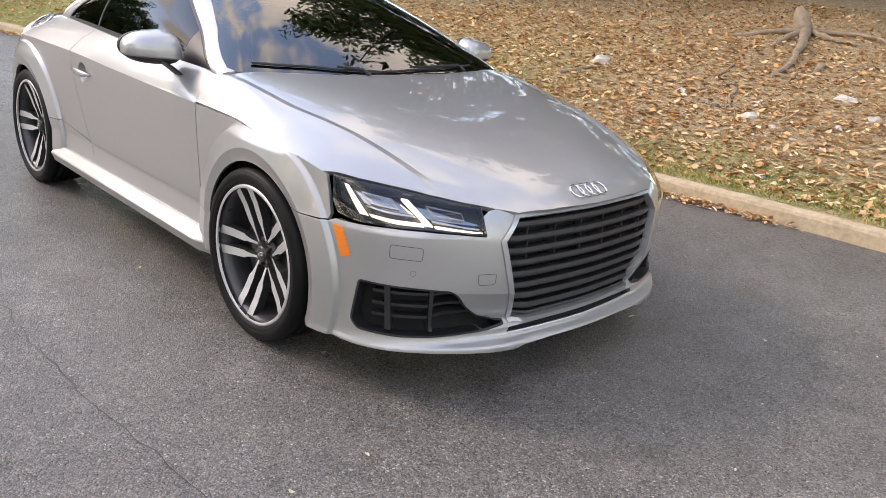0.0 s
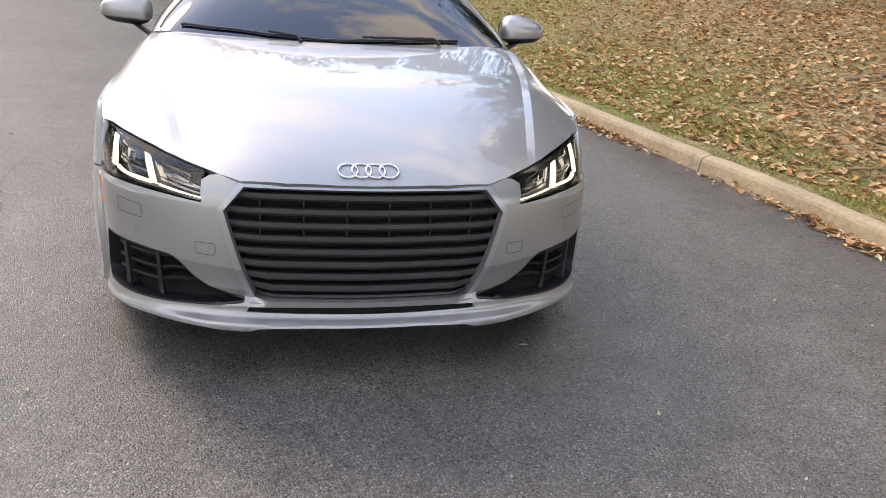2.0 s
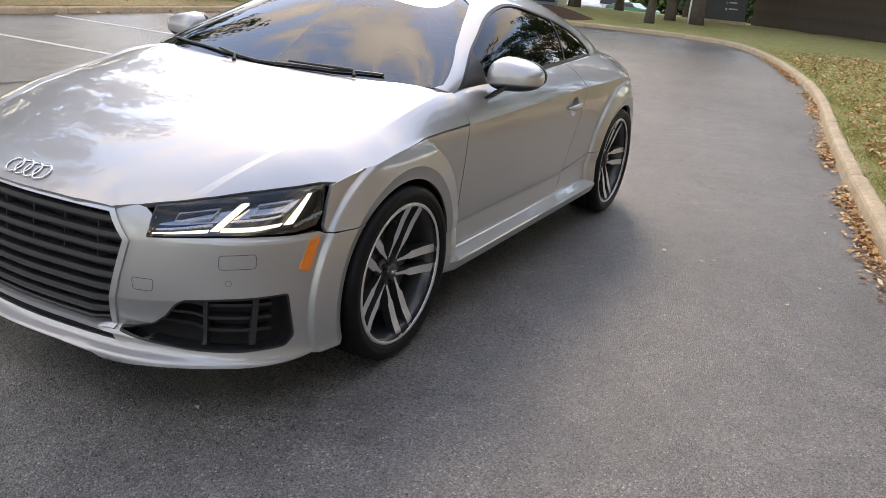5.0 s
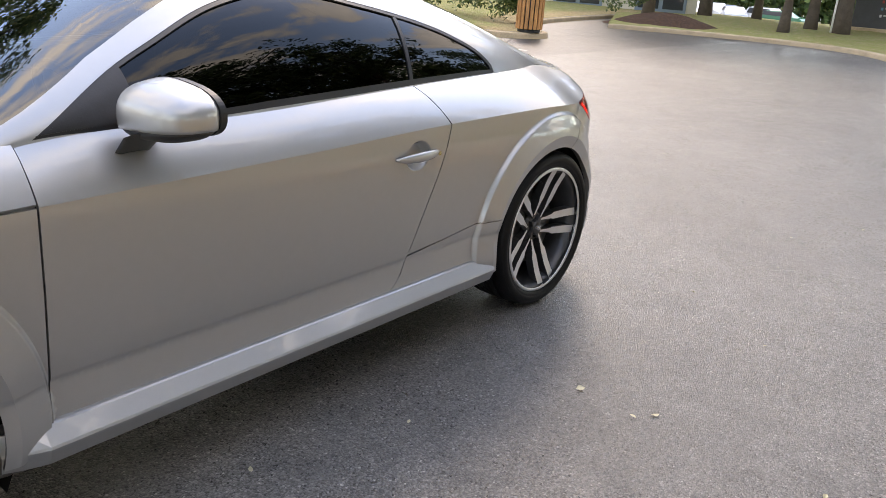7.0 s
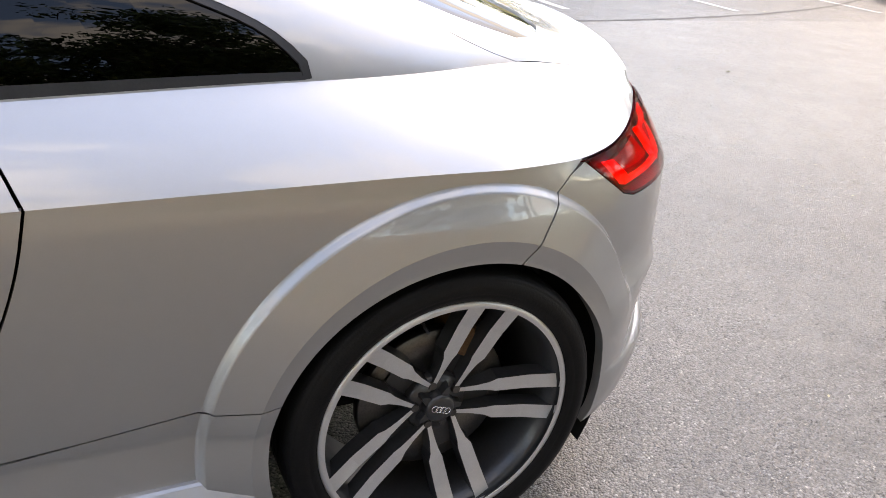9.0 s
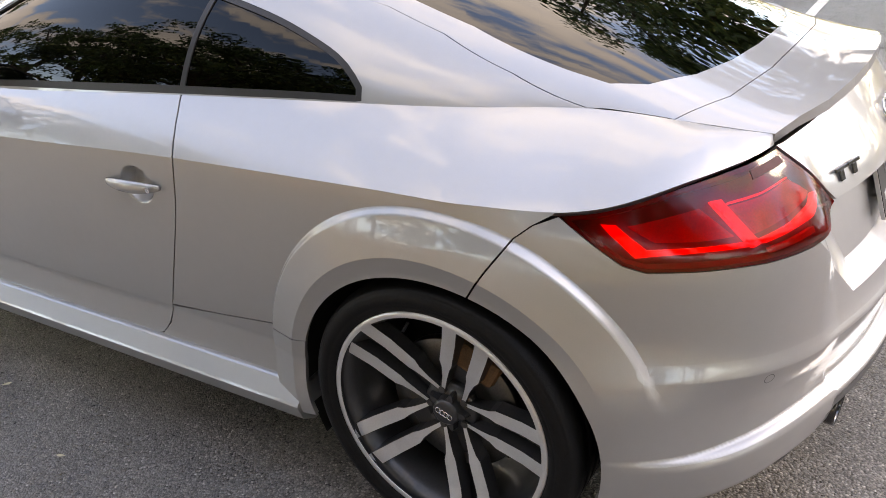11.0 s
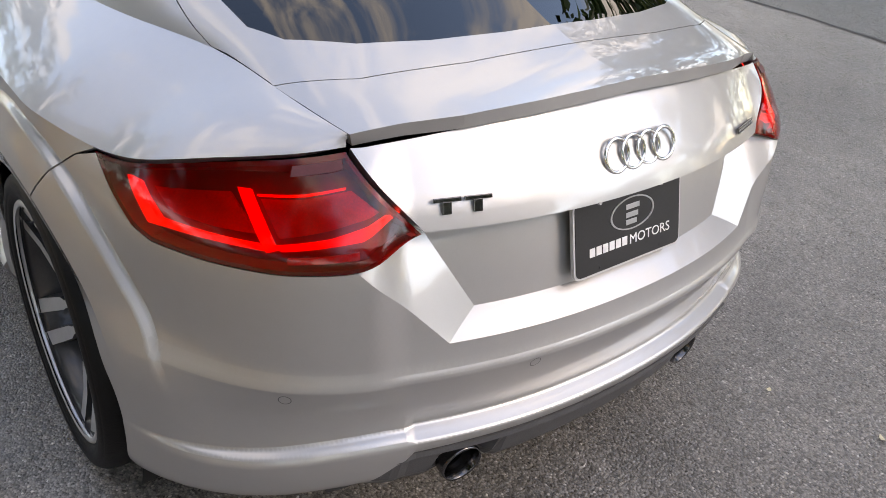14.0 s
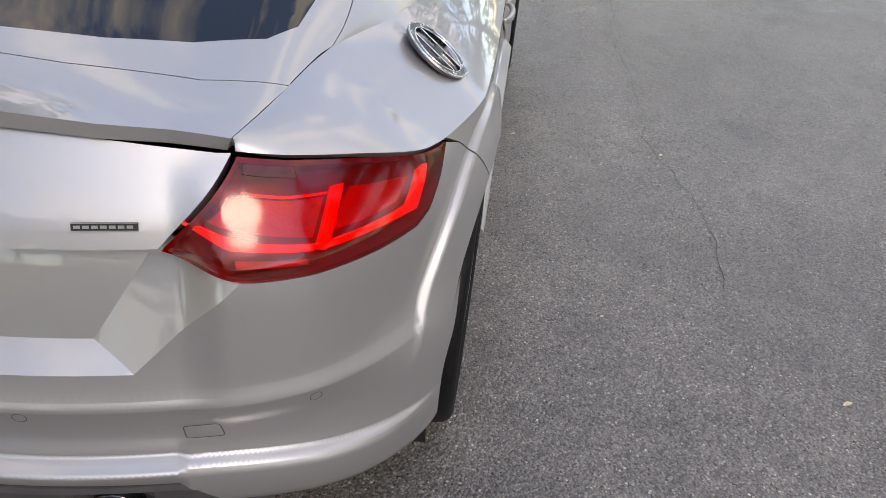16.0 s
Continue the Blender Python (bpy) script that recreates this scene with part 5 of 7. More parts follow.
for side in (1, -1):
    mir_ob = empty("door_mirror", car, "silver door mirror on a black foot")

    def shaped(bm):
        for v in bm.verts:
            k = (v.co.y + .11) / .22
            v.co.x = max(v.co.x, -.068)
            v.co.z *= (1.0 - .44 * k) * (1 - 2.4 * v.co.x) if v.co.z > 0 else 1.0 - .1 * k
            v.co.x = v.co.x * (1.0 - .10 * k) - .025 * k
            v.co.z += .010 * k
            v.co = Vector((MIR[0] + v.co.x, side * (MIR[1] + v.co.y), MIR[2] + v.co.z))
        if side < 0:
            bmesh.ops.reverse_faces(bm, faces=bm.faces)
        return bm

    for bm_cut, nm, mt, lb in ((superpart(.082, .112, .088, .66, .85, -.030, 1), "mirror_cap", PAINT, "silver mirror cap"), (superpart(.079, .108, .060, .66, .7, -.031, -1), "mirror_base", BLACK, "black mirror underside")):
        part(nm, shaped(bm_cut), mt, mir_ob, lb, True)
    bm = bmesh.new()
    rings = []
    for k in np.linspace(0, 1, 8):
        c = Vector((MIR[0] + .03 - .01 * k, side * (MIR[1] - .030 - .085 * k), MIR[2] - .040 - .062 * k))
        rings.append([bm.verts.new(c + Vector(((.050 - .008 * k) * math.cos(a), side * .036 * math.sin(a), .016 * math.sin(a)))) for a in np.linspace(0, 2 * math.pi, 12, endpoint=False)])
    for a, b in zip(rings, rings[1:]):
        for j in range(12):
            bm.faces.new((a[j], a[(j + 1) % 12], b[(j + 1) % 12], b[j]))
    bmesh.ops.recalc_face_normals(bm, faces=bm.faces)
    part("mirror_foot", bm, BLACK, mir_ob, "black mirror foot", True)
    f = lambda v, e: math.copysign(abs(v) ** e, v)
    for nm, k, x0, x1, mt, lb in (("mirror_bezel", .93, -.066, -.050, BLACK, "black mirror surround"), ("mirror_glass", .84, -.071, -.066, MIRROR, "mirror glass")):
        bm = bmesh.new()
        rings = [[bm.verts.new((x, k * .113 * f(math.cos(a), .66), k * (.084 if math.sin(a) > 0 else .058) * f(math.sin(a), .85))) for a in np.linspace(0, 2 * math.pi, 40, endpoint=False)] for x in (x1, x0)]
        for i in range(40):
            bm.faces.new((rings[0][i], rings[0][(i + 1) % 40], rings[1][(i + 1) % 40], rings[1][i]))
        bm.faces.new(rings[0])
        bm.faces.new(rings[1])
        for v in bm.verts:
            w = (v.co.y + .11) / .22
            v.co.z = v.co.z * (1.14 - .50 * w if v.co.z > 0 else 1.0 - .1 * w) + .010 * w
            v.co = Vector((MIR[0] + v.co.x - .025 * w, side * (MIR[1] + v.co.y), MIR[2] + v.co.z))
        bmesh.ops.recalc_face_normals(bm, faces=bm.faces)
        part(nm, bm, mt, mir_ob, lb)
    # triangle at the window's front corner
    sheet("sail_panel", [skin(roof, cut(dlo_in, .485, 2), step=0.02, flange=0.008, lift=0.0015, aspect=ROOF_ASPECT)], BLACK, mir_ob, "black triangle at the window corner", side)

# ---------------------------------------------------------------- wipers and cowl
bm = bmesh.new()
rows = []
for y in np.linspace(-.74, .74, 40):
    x1 = float(np.interp(abs(y), [0, .3, .56, .71, .75], [.968, .957, .907, .85, .82]))
    rows.append([bm.verts.new((x1 + .02, y, float(bonnet(x1, y)[2]) - .012)), bm.verts.new((x1 - .05, y, float(roof_mid(.93)) - .018 - .02 * abs(y)))])
for a, b in zip(rows, rows[1:]):
    bm.faces.new((a[0], a[1], b[1], b[0]))
part("cowl", bm, BLACK, car, "black cowl below the windscreen")
for y0, y1 in ((.52, -.10), (-.08, -.66)):
    pts = []
    for k in np.linspace(0, 1, 14):
        y = y0 + (y1 - y0) * k
        x = float(np.interp(abs(y), [0, .3, .55, .7], [.933, .914, .866, .81])) - .010 * math.sin(math.pi * k)
        t = t_of(x, y=abs(y)) if abs(y) > .01 else 1.0
        pts.append((x, y, float(roof(x, t)[2]) + .004))
    bm = tube(pts, .0055, 6)
    wiper = part("wiper", bm, BLACK, car, "black wiper blade at rest")
    k = 9 if y0 > 0 else 5
    arm = tube([(pts[2][0] + .05, pts[2][1], pts[2][2] - .012), (pts[2][0] + .025, pts[2][1] - .02, pts[2][2] + .008), (pts[k][0] + .006, pts[k][1], pts[k][2] + .014)], [.009, .007, .005], 8)
    part("wiper_arm", arm, BLACK, wiper)

# ---------------------------------------------------------------- cabin
bm = bmesh.new()
rows = []
for y in np.linspace(-.70, .70, 24):
    d = .03 * math.cos(y / .7 * 1.4)
    rows.append([bm.verts.new((x, y, z + (d if z > .8 else 0))) for x, z in ((.90, .80), (.86, .865), (.66, .880), (.52, .865), (.46, .80), (.46, .55))])
for a, b in zip(rows, rows[1:]):
    for j in range(5):
        bm.faces.new((a[j], a[j + 1], b[j + 1], b[j]))
bmesh.ops.recalc_face_normals(bm, faces=bm.faces)
part("dashboard", bm, LEATHER, car, "black dashboard", True)
ring = lathe([(.178 + .014 * math.cos(a), .014 * math.sin(a)) for a in np.linspace(0, 2 * math.pi, 10, endpoint=False)], 40, "z", True)
wh = part("steering_wheel", ring, LEATHER, car, "black steering wheel", True)
wh.matrix_basis = pose(.40, .36, .86, 0, -62, 0)
bm = bmesh.new()
box_into(bm, (-.05, -.16, -.012), (.05, .16, .010), .008)
box_into(bm, (-.17, -.03, -.012), (0, .03, .008), .006)
part("steering_spokes", bm, LEATHER, wh)
for side in (1, -1):
    seat = empty("seat", car, "black sports seat")
    bm = bmesh.new()
    box_into(bm, (-.42, side * .36 - .24, .58), (.12, side * .36 + .24, .70), .05)
    part("cushion", bm, LEATHER, seat, "", True)
    bm = bmesh.new()
    box_into(bm, (-.10, -.24, 0), (.06, .24, .52), .06)
    box_into(bm, (-.08, -.14, .50), (.03, .14, .66), .05)
    bmesh.ops.transform(bm, matrix=pose(-.40, side * .36, .62, 0, -18), verts=bm.verts)
    part("backrest", bm, LEATHER, seat, "", True)
bm = bmesh.new()
box_into(bm, (-1.50, -.60, .60), (-.70, .60, .80), .05)
box_into(bm, (-.84, -.55, .70), (-.66, .55, .98), .05)
part("rear_bench", bm, LEATHER, car, "black rear bench and boot floor")

# ---------------------------------------------------------------- ground
def fall(x, y):
    """Height of the ground: level round the car, dropping away far behind it."""
    return -2.3 * smooth01((-np.asarray(x, float) - 27) / 62)


def asphalt_material():
    m, n, l, p = material("worn_asphalt")
    co = n.new("ShaderNodeTexCoord")

    def noise_at(scale, detail=4, rough=0.55):
        t = n.new("ShaderNodeTexNoise")
        t.inputs["Scale"].default_value, t.inputs["Detail"].default_value, t.inputs["Roughness"].default_value = scale, detail, rough
        l.new(co.outputs["Object"], t.inputs["Vector"])
        return t.outputs["Fac"]

    def ramp(src, *stops):
        r = n.new("ShaderNodeValToRGB")
        while len(r.color_ramp.elements) < len(stops):
            r.color_ramp.elements.new(0.5)
        for e, (pos, c) in zip(r.color_ramp.elements, stops):
            e.position, e.color = pos, (*c, 1)
        l.new(src, r.inputs["Fac"])
        return r.outputs["Color"]

    def mix(kind, fac, a, b):
        x = n.new("ShaderNodeMixRGB")
        x.blend_type = kind
        for sock, v in zip(x.inputs, (fac, a, b)):
            if hasattr(v, "is_linked"):
                l.new(v, sock)
            else:
                sock.default_value = v if isinstance(v, float) else (*v, 1)
        return x.outputs["Color"]

    vor = n.new("ShaderNodeTexVoronoi")
    vor.inputs["Scale"].default_value = 170
    l.new(co.outputs["Object"], vor.inputs["Vector"])
    sep = n.new("ShaderNodeSeparateColor")
    l.new(vor.outputs["Color"], sep.inputs["Color"])
    stones = ramp(sep.outputs["Red"], (0.0, (0.070, 0.067, 0.061)), (0.5, (0.157, 0.149, 0.138)), (0.88, (0.215, 0.205, 0.190)), (0.975, (0.27, 0.257, 0.239)), (1.0, (0.46, 0.44, 0.41)))
    big = ramp(noise_at(0.45, 5, 0.6), (0.32, (0.72, 0.71, 0.72)), (0.68, (1.28, 1.26, 1.24)))
    mid = ramp(noise_at(6, 5, 0.65), (0.3, (0.80, 0.80, 0.80)), (0.7, (1.18, 1.17, 1.16)))
    col = mix("MULTIPLY", 1.0, stones, big)
    col = mix("MULTIPLY", 1.0, col, mid)
    # dark binder in the joints and small pits between the stones
    joints = ramp(vor.outputs["Distance"], (0.38, (1.06, 1.06, 1.06)), (0.62, (0.76, 0.76, 0.76)))
    col = mix("MULTIPLY", 1.0, col, joints)
    pits = ramp(noise_at(95, 2, 0.5), (0.30, (0.30, 0.30, 0.30)), (0.375, (1, 1, 1)))
    col = mix("MULTIPLY", 1.0, col, pits)
    # pale dust spots and oil stains
    dust = ramp(noise_at(60, 3, 0.7), (0.70, (0, 0, 0)), (0.76, (1, 1, 1)))
    col = mix("MIX", mix("MULTIPLY", 1.0, dust, (0.35, 0.35, 0.35)), col, (0.16, 0.148, 0.132))
    oil = ramp(noise_at(1.3, 6, 0.6), (0.62, (0, 0, 0)), (0.72, (1, 1, 1)))
    col = mix("MIX", mix("MULTIPLY", 1.0, oil, (0.45, 0.45, 0.45)), col, (0.025, 0.024, 0.024))
    # newer, darker surfacing of the parking bays beyond the seam
    xyz = n.new("ShaderNodeSeparateXYZ")
    l.new(co.outputs["Object"], xyz.inputs["Vector"])
    side = n.new("ShaderNodeMath")
    side.operation = "LESS_THAN"
    side.inputs[1].default_value = -4.86
    l.new(xyz.outputs["Y"], side.inputs[0])
    col = mix("MULTIPLY", side.outputs[0], col, (0.50, 0.50, 0.52))
    l.new(col, p.inputs["Base Color"])
    rr = n.new("ShaderNodeMapRange")
    rr.inputs["To Min"].default_value, rr.inputs["To Max"].default_value = 0.28, 0.50
    p.inputs["Specular IOR Level"].default_value = 0.5
    l.new(noise_at(3, 4), rr.inputs["Value"])
    # polished stone tops glint beside dull ones
    gl = n.new("ShaderNodeMapRange")
    gl.inputs["To Min"].default_value, gl.inputs["To Max"].default_value = -0.14, 0.12
    l.new(sep.outputs["Green"], gl.inputs["Value"])
    sm = n.new("ShaderNodeMath")
    l.new(rr.outputs["Result"], sm.inputs[0])
    l.new(gl.outputs["Result"], sm.inputs[1])
    l.new(sm.outputs[0], p.inputs["Roughness"])
    b1, b2 = n.new("ShaderNodeBump"), n.new("ShaderNodeBump")
    b1.inputs["Strength"].default_value, b1.inputs["Distance"].default_value = 0.8, 0.003
    b2.inputs["Strength"].default_value, b2.inputs["Distance"].default_value = 0.36, 0.005
    l.new(vor.outputs["Distance"], b1.inputs["Height"])
    b1.invert = True
    l.new(noise_at(55, 6, 0.7), b2.inputs["Height"])
    l.new(b1.outputs["Normal"], b2.inputs["Normal"])
    l.new(b2.outputs["Normal"], p.inputs["Normal"])
    return m


ASPHALT = asphalt_material()
xs = np.unique(np.r_[np.linspace(-900, -130, 8), np.linspace(-120, -24, 28), np.linspace(-20, 40, 12), np.linspace(80, 900, 6)])
ys = np.unique(np.r_[np.linspace(-900, -60, 8), np.linspace(-50, 50, 14), np.linspace(60, 900, 8)])
verts = [(x, y, float(fall(x, y))) for x in xs for y in ys]
faces = [(i * len(ys) + j, (i + 1) * len(ys) + j, (i + 1) * len(ys) + j + 1, i * len(ys) + j + 1) for i in range(len(xs) - 1) for j in range(len(ys) - 1)]
me = bpy.data.meshes.new("road")
me.from_pydata(verts, [], faces)
tagged(link("road", me, ASPHALT, None, smooth=True), "worn grey asphalt driveway with pale stones and stains", "road", kind="structure")

# ---------------------------------------------------------------- kerbs and bank
def plan_curve(points, n):
    p = np.array(points, float)
    s = np.r_[0, np.cumsum(np.linalg.norm(np.diff(p, axis=0), axis=1))]
    fx, fy = spline(s, p[:, 0]), spline(s, p[:, 1])
    q = np.linspace(0, s[-1], n)
    t = np.stack([fx(q + .02) - fx(q - .02), fy(q + .02) - fy(q - .02)], 1)
    t /= np.linalg.norm(t, axis=1)[:, None]
    return np.stack([fx(q), fy(q)], 1), t, q


KERB = [(26, 1.2), (16, 2.3), (9, 2.82), (5, 2.96), (2.2, 2.93), (.7, 2.82), (-.4, 2.64), (-2, 2.38), (-3.7, 2.11), (-5.3, 1.88), (-9.5, 1.32), (-12.5, .68), (-15.0, .02), (-17.4, -.8), (-19.2, -1.75), (-20.05, -3.1), (-20.1, -4.8), (-19.8, -6.4), (-19.0, -8.3)]
KERB_2 = [(20, -10.8), (10, -10.7), (0, -10.7), (-8.5, -10.65), (-10.6, -10.4), (-11.9, -9.2), (-12.3, -7.7), (-12.9, -6.85), (-13.7, -6.9), (-14.4, -7.9), (-16.5, -9.2), (-22, -10.5), (-30, -11.5)]


def concrete(name, color):
    m = simple(name, color, 0.85, 0, 0, 0.22, 3.5, 0.5, 60)
    return m


CONCRETE = concrete("weathered_concrete", (0.50, 0.39, 0.255))
KERB_PROFILE = [(0.0, -.03), (0.012, .085), (.022, .106), (.045, .118), (.10, .122), (.122, .115), (.130, .09), (.130, -.03)]
lump = lambda x, y, f: noise.noise(Vector((x * f, y * f, 1.7)))


def build_kerb(name, points, flip, length, joint):
    """Kerb stones along a line, each a piece with its own worn edges; flip: the side of the line on which they lie."""
    kerb = empty(name, None, "weathered tan concrete kerb edged with leaves", "kerb", kind="structure")
    p, t, q = plan_curve(points, 900)
    total = q[-1]
    at = 0.0
    first = float(np.interp(-joint, -p[:, 0], q)) % length  # one joint lies at a given x
    while at < total - .3:
        end = min(at + length, total) if at else max(first, .5)
        ss = np.linspace(at + .006, end - .006, max(6, int((end - at) / .12)))
        cx, cy, tx, ty = (np.interp(ss, q, c) for c in (p[:, 0], p[:, 1], t[:, 0], t[:, 1]))
        bm = bmesh.new()
        rings = []
        for i, (x, y, a, b) in enumerate(zip(cx, cy, tx, ty)):
            nx, ny = (-b * flip, a * flip)
            edge = .010 if i in (0, len(ss) - 1) else 0
            g = float(fall(x, y))
            rings.append([bm.verts.new((x + nx * (d + .006 * lump(x + d * 3, y + z * 3, 9)), y + ny * (d + .006 * lump(x, y + d, 9)), g + z - (edge if z > .05 else 0) + (.007 * lump(x + d * 9, y, 6) + .004 * lump(x, y + d * 5, 25) if z > .05 else 0))) for d, z in KERB_PROFILE])
        for a, b in zip(rings, rings[1:]):
            for j in range(len(KERB_PROFILE) - 1):
                bm.faces.new((a[j], a[j + 1], b[j + 1], b[j]))
        bm.faces.new(rings[0])
        bm.faces.new(rings[-1])
        bmesh.ops.recalc_face_normals(bm, faces=bm.faces)
        part("kerb_stone", bm, CONCRETE, kerb)
        at = end
    return p, t, q


kp, kt, kq = build_kerb("kerb_1", KERB, -1, 2.97, -.5)
kp2, kt2, kq2 = build_kerb("kerb_2", KERB_2, 1, 3.05, 0)


def soil_material(name, soil, straw, green, green_amount):
    m, n, l, p = material(name)
    co = n.new("ShaderNodeTexCoord")

    def tex(scale, detail, pos0, pos1):
        t = n.new("ShaderNodeTexNoise")
        t.inputs["Scale"].default_value, t.inputs["Detail"].default_value, t.inputs["Roughness"].default_value = scale, detail, 0.65
        l.new(co.outputs["Object"], t.inputs["Vector"])
        r = n.new("ShaderNodeMapRange")
        r.inputs["From Min"].default_value, r.inputs["From Max"].default_value = pos0, pos1
        l.new(t.outputs["Fac"], r.inputs["Value"])
        return r.outputs["Result"]

    a = n.new("ShaderNodeMixRGB")
    a.inputs["Color1"].default_value, a.inputs["Color2"].default_value = (*soil, 1), (*straw, 1)
    l.new(tex(14, 8, .38, .62), a.inputs["Fac"])
    b = n.new("ShaderNodeMixRGB")
    b.inputs["Color2"].default_value = (*green, 1)
    l.new(a.outputs["Color"], b.inputs["Color1"])
    at = n.new("ShaderNodeAttribute")
    at.attribute_name = "grass"
    mm = n.new("ShaderNodeMath")
    mm.operation = "MULTIPLY"
    l.new(at.outputs["Fac"], mm.inputs[0])
    l.new(tex(5, 7, .30, .52), mm.inputs[1])
    m2 = n.new("ShaderNodeMath")
    m2.operation = "MULTIPLY"
    m2.inputs[1].default_value = green_amount
    l.new(mm.outputs[0], m2.inputs[0])
    l.new(m2.outputs[0], b.inputs["Fac"])
    c = n.new("ShaderNodeMixRGB")
    c.blend_type = "MULTIPLY"
    c.inputs["Fac"].default_value = 1
    rr = n.new("ShaderNodeValToRGB")
    rr.color_ramp.elements[0].color, rr.color_ramp.elements[1].color = (.55, .55, .55, 1), (1.35, 1.35, 1.35, 1)
    l.new(tex(45, 6, .3, .7), rr.inputs["Fac"])
    l.new(b.outputs["Color"], c.inputs["Color1"])
    l.new(rr.outputs["Color"], c.inputs["Color2"])
    l.new(c.outputs["Color"], p.inputs["Base Color"])
    p.inputs["Roughness"].default_value = 0.95
    bn = n.new("ShaderNodeBump")
    bn.inputs["Strength"].default_value, bn.inputs["Distance"].default_value = 0.9, 0.03
    l.new(tex(30, 8, .3, .7), bn.inputs["Height"])
    l.new(bn.outputs["Normal"], p.inputs["Normal"])
    return m


BANK = soil_material("bank_soil", (.40, .26, .135), (.68, .51, .29), (.31, .34, .09), .9)
MULCH = soil_material("mulch", (.07, .035, .022), (.13, .07, .04), (.1, .13, .04), .3)


def steep(x):
    return 0.03 + 0.97 * smooth01((np.asarray(x, float) + 17) / 8)


def bank_z(x, d):
    """Height of the bank d metres behind the kerb's back."""
    up = 0.205 * np.clip(d - .35, 0, None) / (1 + .018 * np.clip(d, 0, None) ** 1.3)
    return .114 + up * steep(x)


def bank_point(s, d):
    x, y = np.interp(s, kq, kp[:, 0]), np.interp(s, kq, kp[:, 1])
    tx, ty = np.interp(s, kq, kt[:, 0]), np.interp(s, kq, kt[:, 1])
    px, py = x + ty * (d + .125), y - tx * (d + .125)
    rough = .035 * lump(px, py, 1.1) + .018 * lump(px, py, 4.1)
    return px, py, float(bank_z(x, d)) + rough * min(1, d / .6) + float(fall(px, py))


ds = np.r_[0, .06, .15, .3, .5, .75, 1.05, 1.4, 1.8, 2.25, 2.75, 3.3, 4, 4.8, 5.7, 6.8, 8, 9.5, 12, 16, 22, 30, 42]
ss = np.linspace(0, kq[-1], 260)
verts = [bank_point(s, d) for s in ss for d in ds]
nd = len(ds)
faces = [(i * nd + j, i * nd + j + 1, (i + 1) * nd + j + 1, (i + 1) * nd + j) for i in range(len(ss) - 1) for j in range(nd - 1)]
me = bpy.data.meshes.new("bank")
me.from_pydata(verts, [], faces)
grass_attr = me.attributes.new("grass", "FLOAT", "POINT")


def grassy(x, d):
    """How green the bank is: along the kerb and on its flat far end."""
    near = math.exp(-((d - .35) / .55) ** 2)
    far = float(smooth01((-x - .2) / 2.2)) * math.exp(-(d / 3.2) ** 2)
    flat = float(smooth01((-x - 6) / 5)) * 1.2
    return min(1.0, .75 * near + .75 * far + flat)


grass_attr.data.foreach_set("value", [grassy(float(np.interp(s, kq, kp[:, 0])), d) for s in ss for d in ds])
tagged(link("bank", me, BANK, None, smooth=True), "bank of bare soil under fallen leaves and thin grass", "ground", kind="structure")

# planted islands beyond the parking bays
verts = []
ds2 = np.r_[0, .1, .3, .7, 1.2, 2, 3.5, 6, 10, 16, 26]
ss2 = np.linspace(0, kq2[-1], 160)
for s in ss2:
    x, y = np.interp(s, kq2, kp2[:, 0]), np.interp(s, kq2, kp2[:, 1])
    tx, ty = np.interp(s, kq2, kt2[:, 0]), np.interp(s, kq2, kt2[:, 1])
    for d in ds2:
        px, py = x - ty * (d + .15) * (1 if x > -11 or d < .4 else 0.25), y + tx * (d + .15) * (1 if x > -11 or d < .4 else .25) - (d if x <= -11 and d >= .4 else 0)
        verts.append((px, py, .125 + .10 * float(smooth01(d / 3)) + .03 * lump(px, py, 1.3) * min(1, d) + float(fall(px, py))))
nd = len(ds2)
me = bpy.data.meshes.new("island")
me.from_pydata(verts, [], [(i * nd + j, (i + 1) * nd + j, (i + 1) * nd + j + 1, i * nd + j + 1) for i in range(len(ss2) - 1) for j in range(nd - 1)])
me.attributes.new("grass", "FLOAT", "POINT").data.foreach_set("value", [.95 if d > 1 else .3 for s in ss2 for d in ds2])
tagged(link("verge", me, BANK, None, smooth=True), "leafy planted verge behind the parking bays", "ground", kind="structure")

# painted lines and the seam in the asphalt
PAINTWHITE = simple("road_paint", (.62, .62, .60), .7, 0, 0, .25, 14, .3, 90)
TAR = simple("tar_seam", (.022, .022, .023), .6, 0, 0, .3, 8)
for x0 in (6.6, 4.15, 1.7, -.78, -3.2, -5.65, -8.1, -10.55):
    bm = bmesh.new()
    rows = []
    for k in np.linspace(0, 1, 30):
        y = -5.45 - 4.9 * k
        w = .05 + .006 * lump(x0, y, 7)
        xx = x0 + .10 * (k - .5) * (1 if x0 > -9 else 3)
        rows.append([bm.verts.new((xx - w, y, .004)), bm.verts.new((xx + w + .004 * lump(x0 + 3, y, 8), y, .004))])
    for a, b in zip(rows, rows[1:]):
        bm.faces.new((a[0], a[1], b[1], b[0]))
    tagged(part("parking_line", bm, PAINTWHITE, None), "worn white parking bay line on asphalt", "road marking", "parking bay lines", "structure")


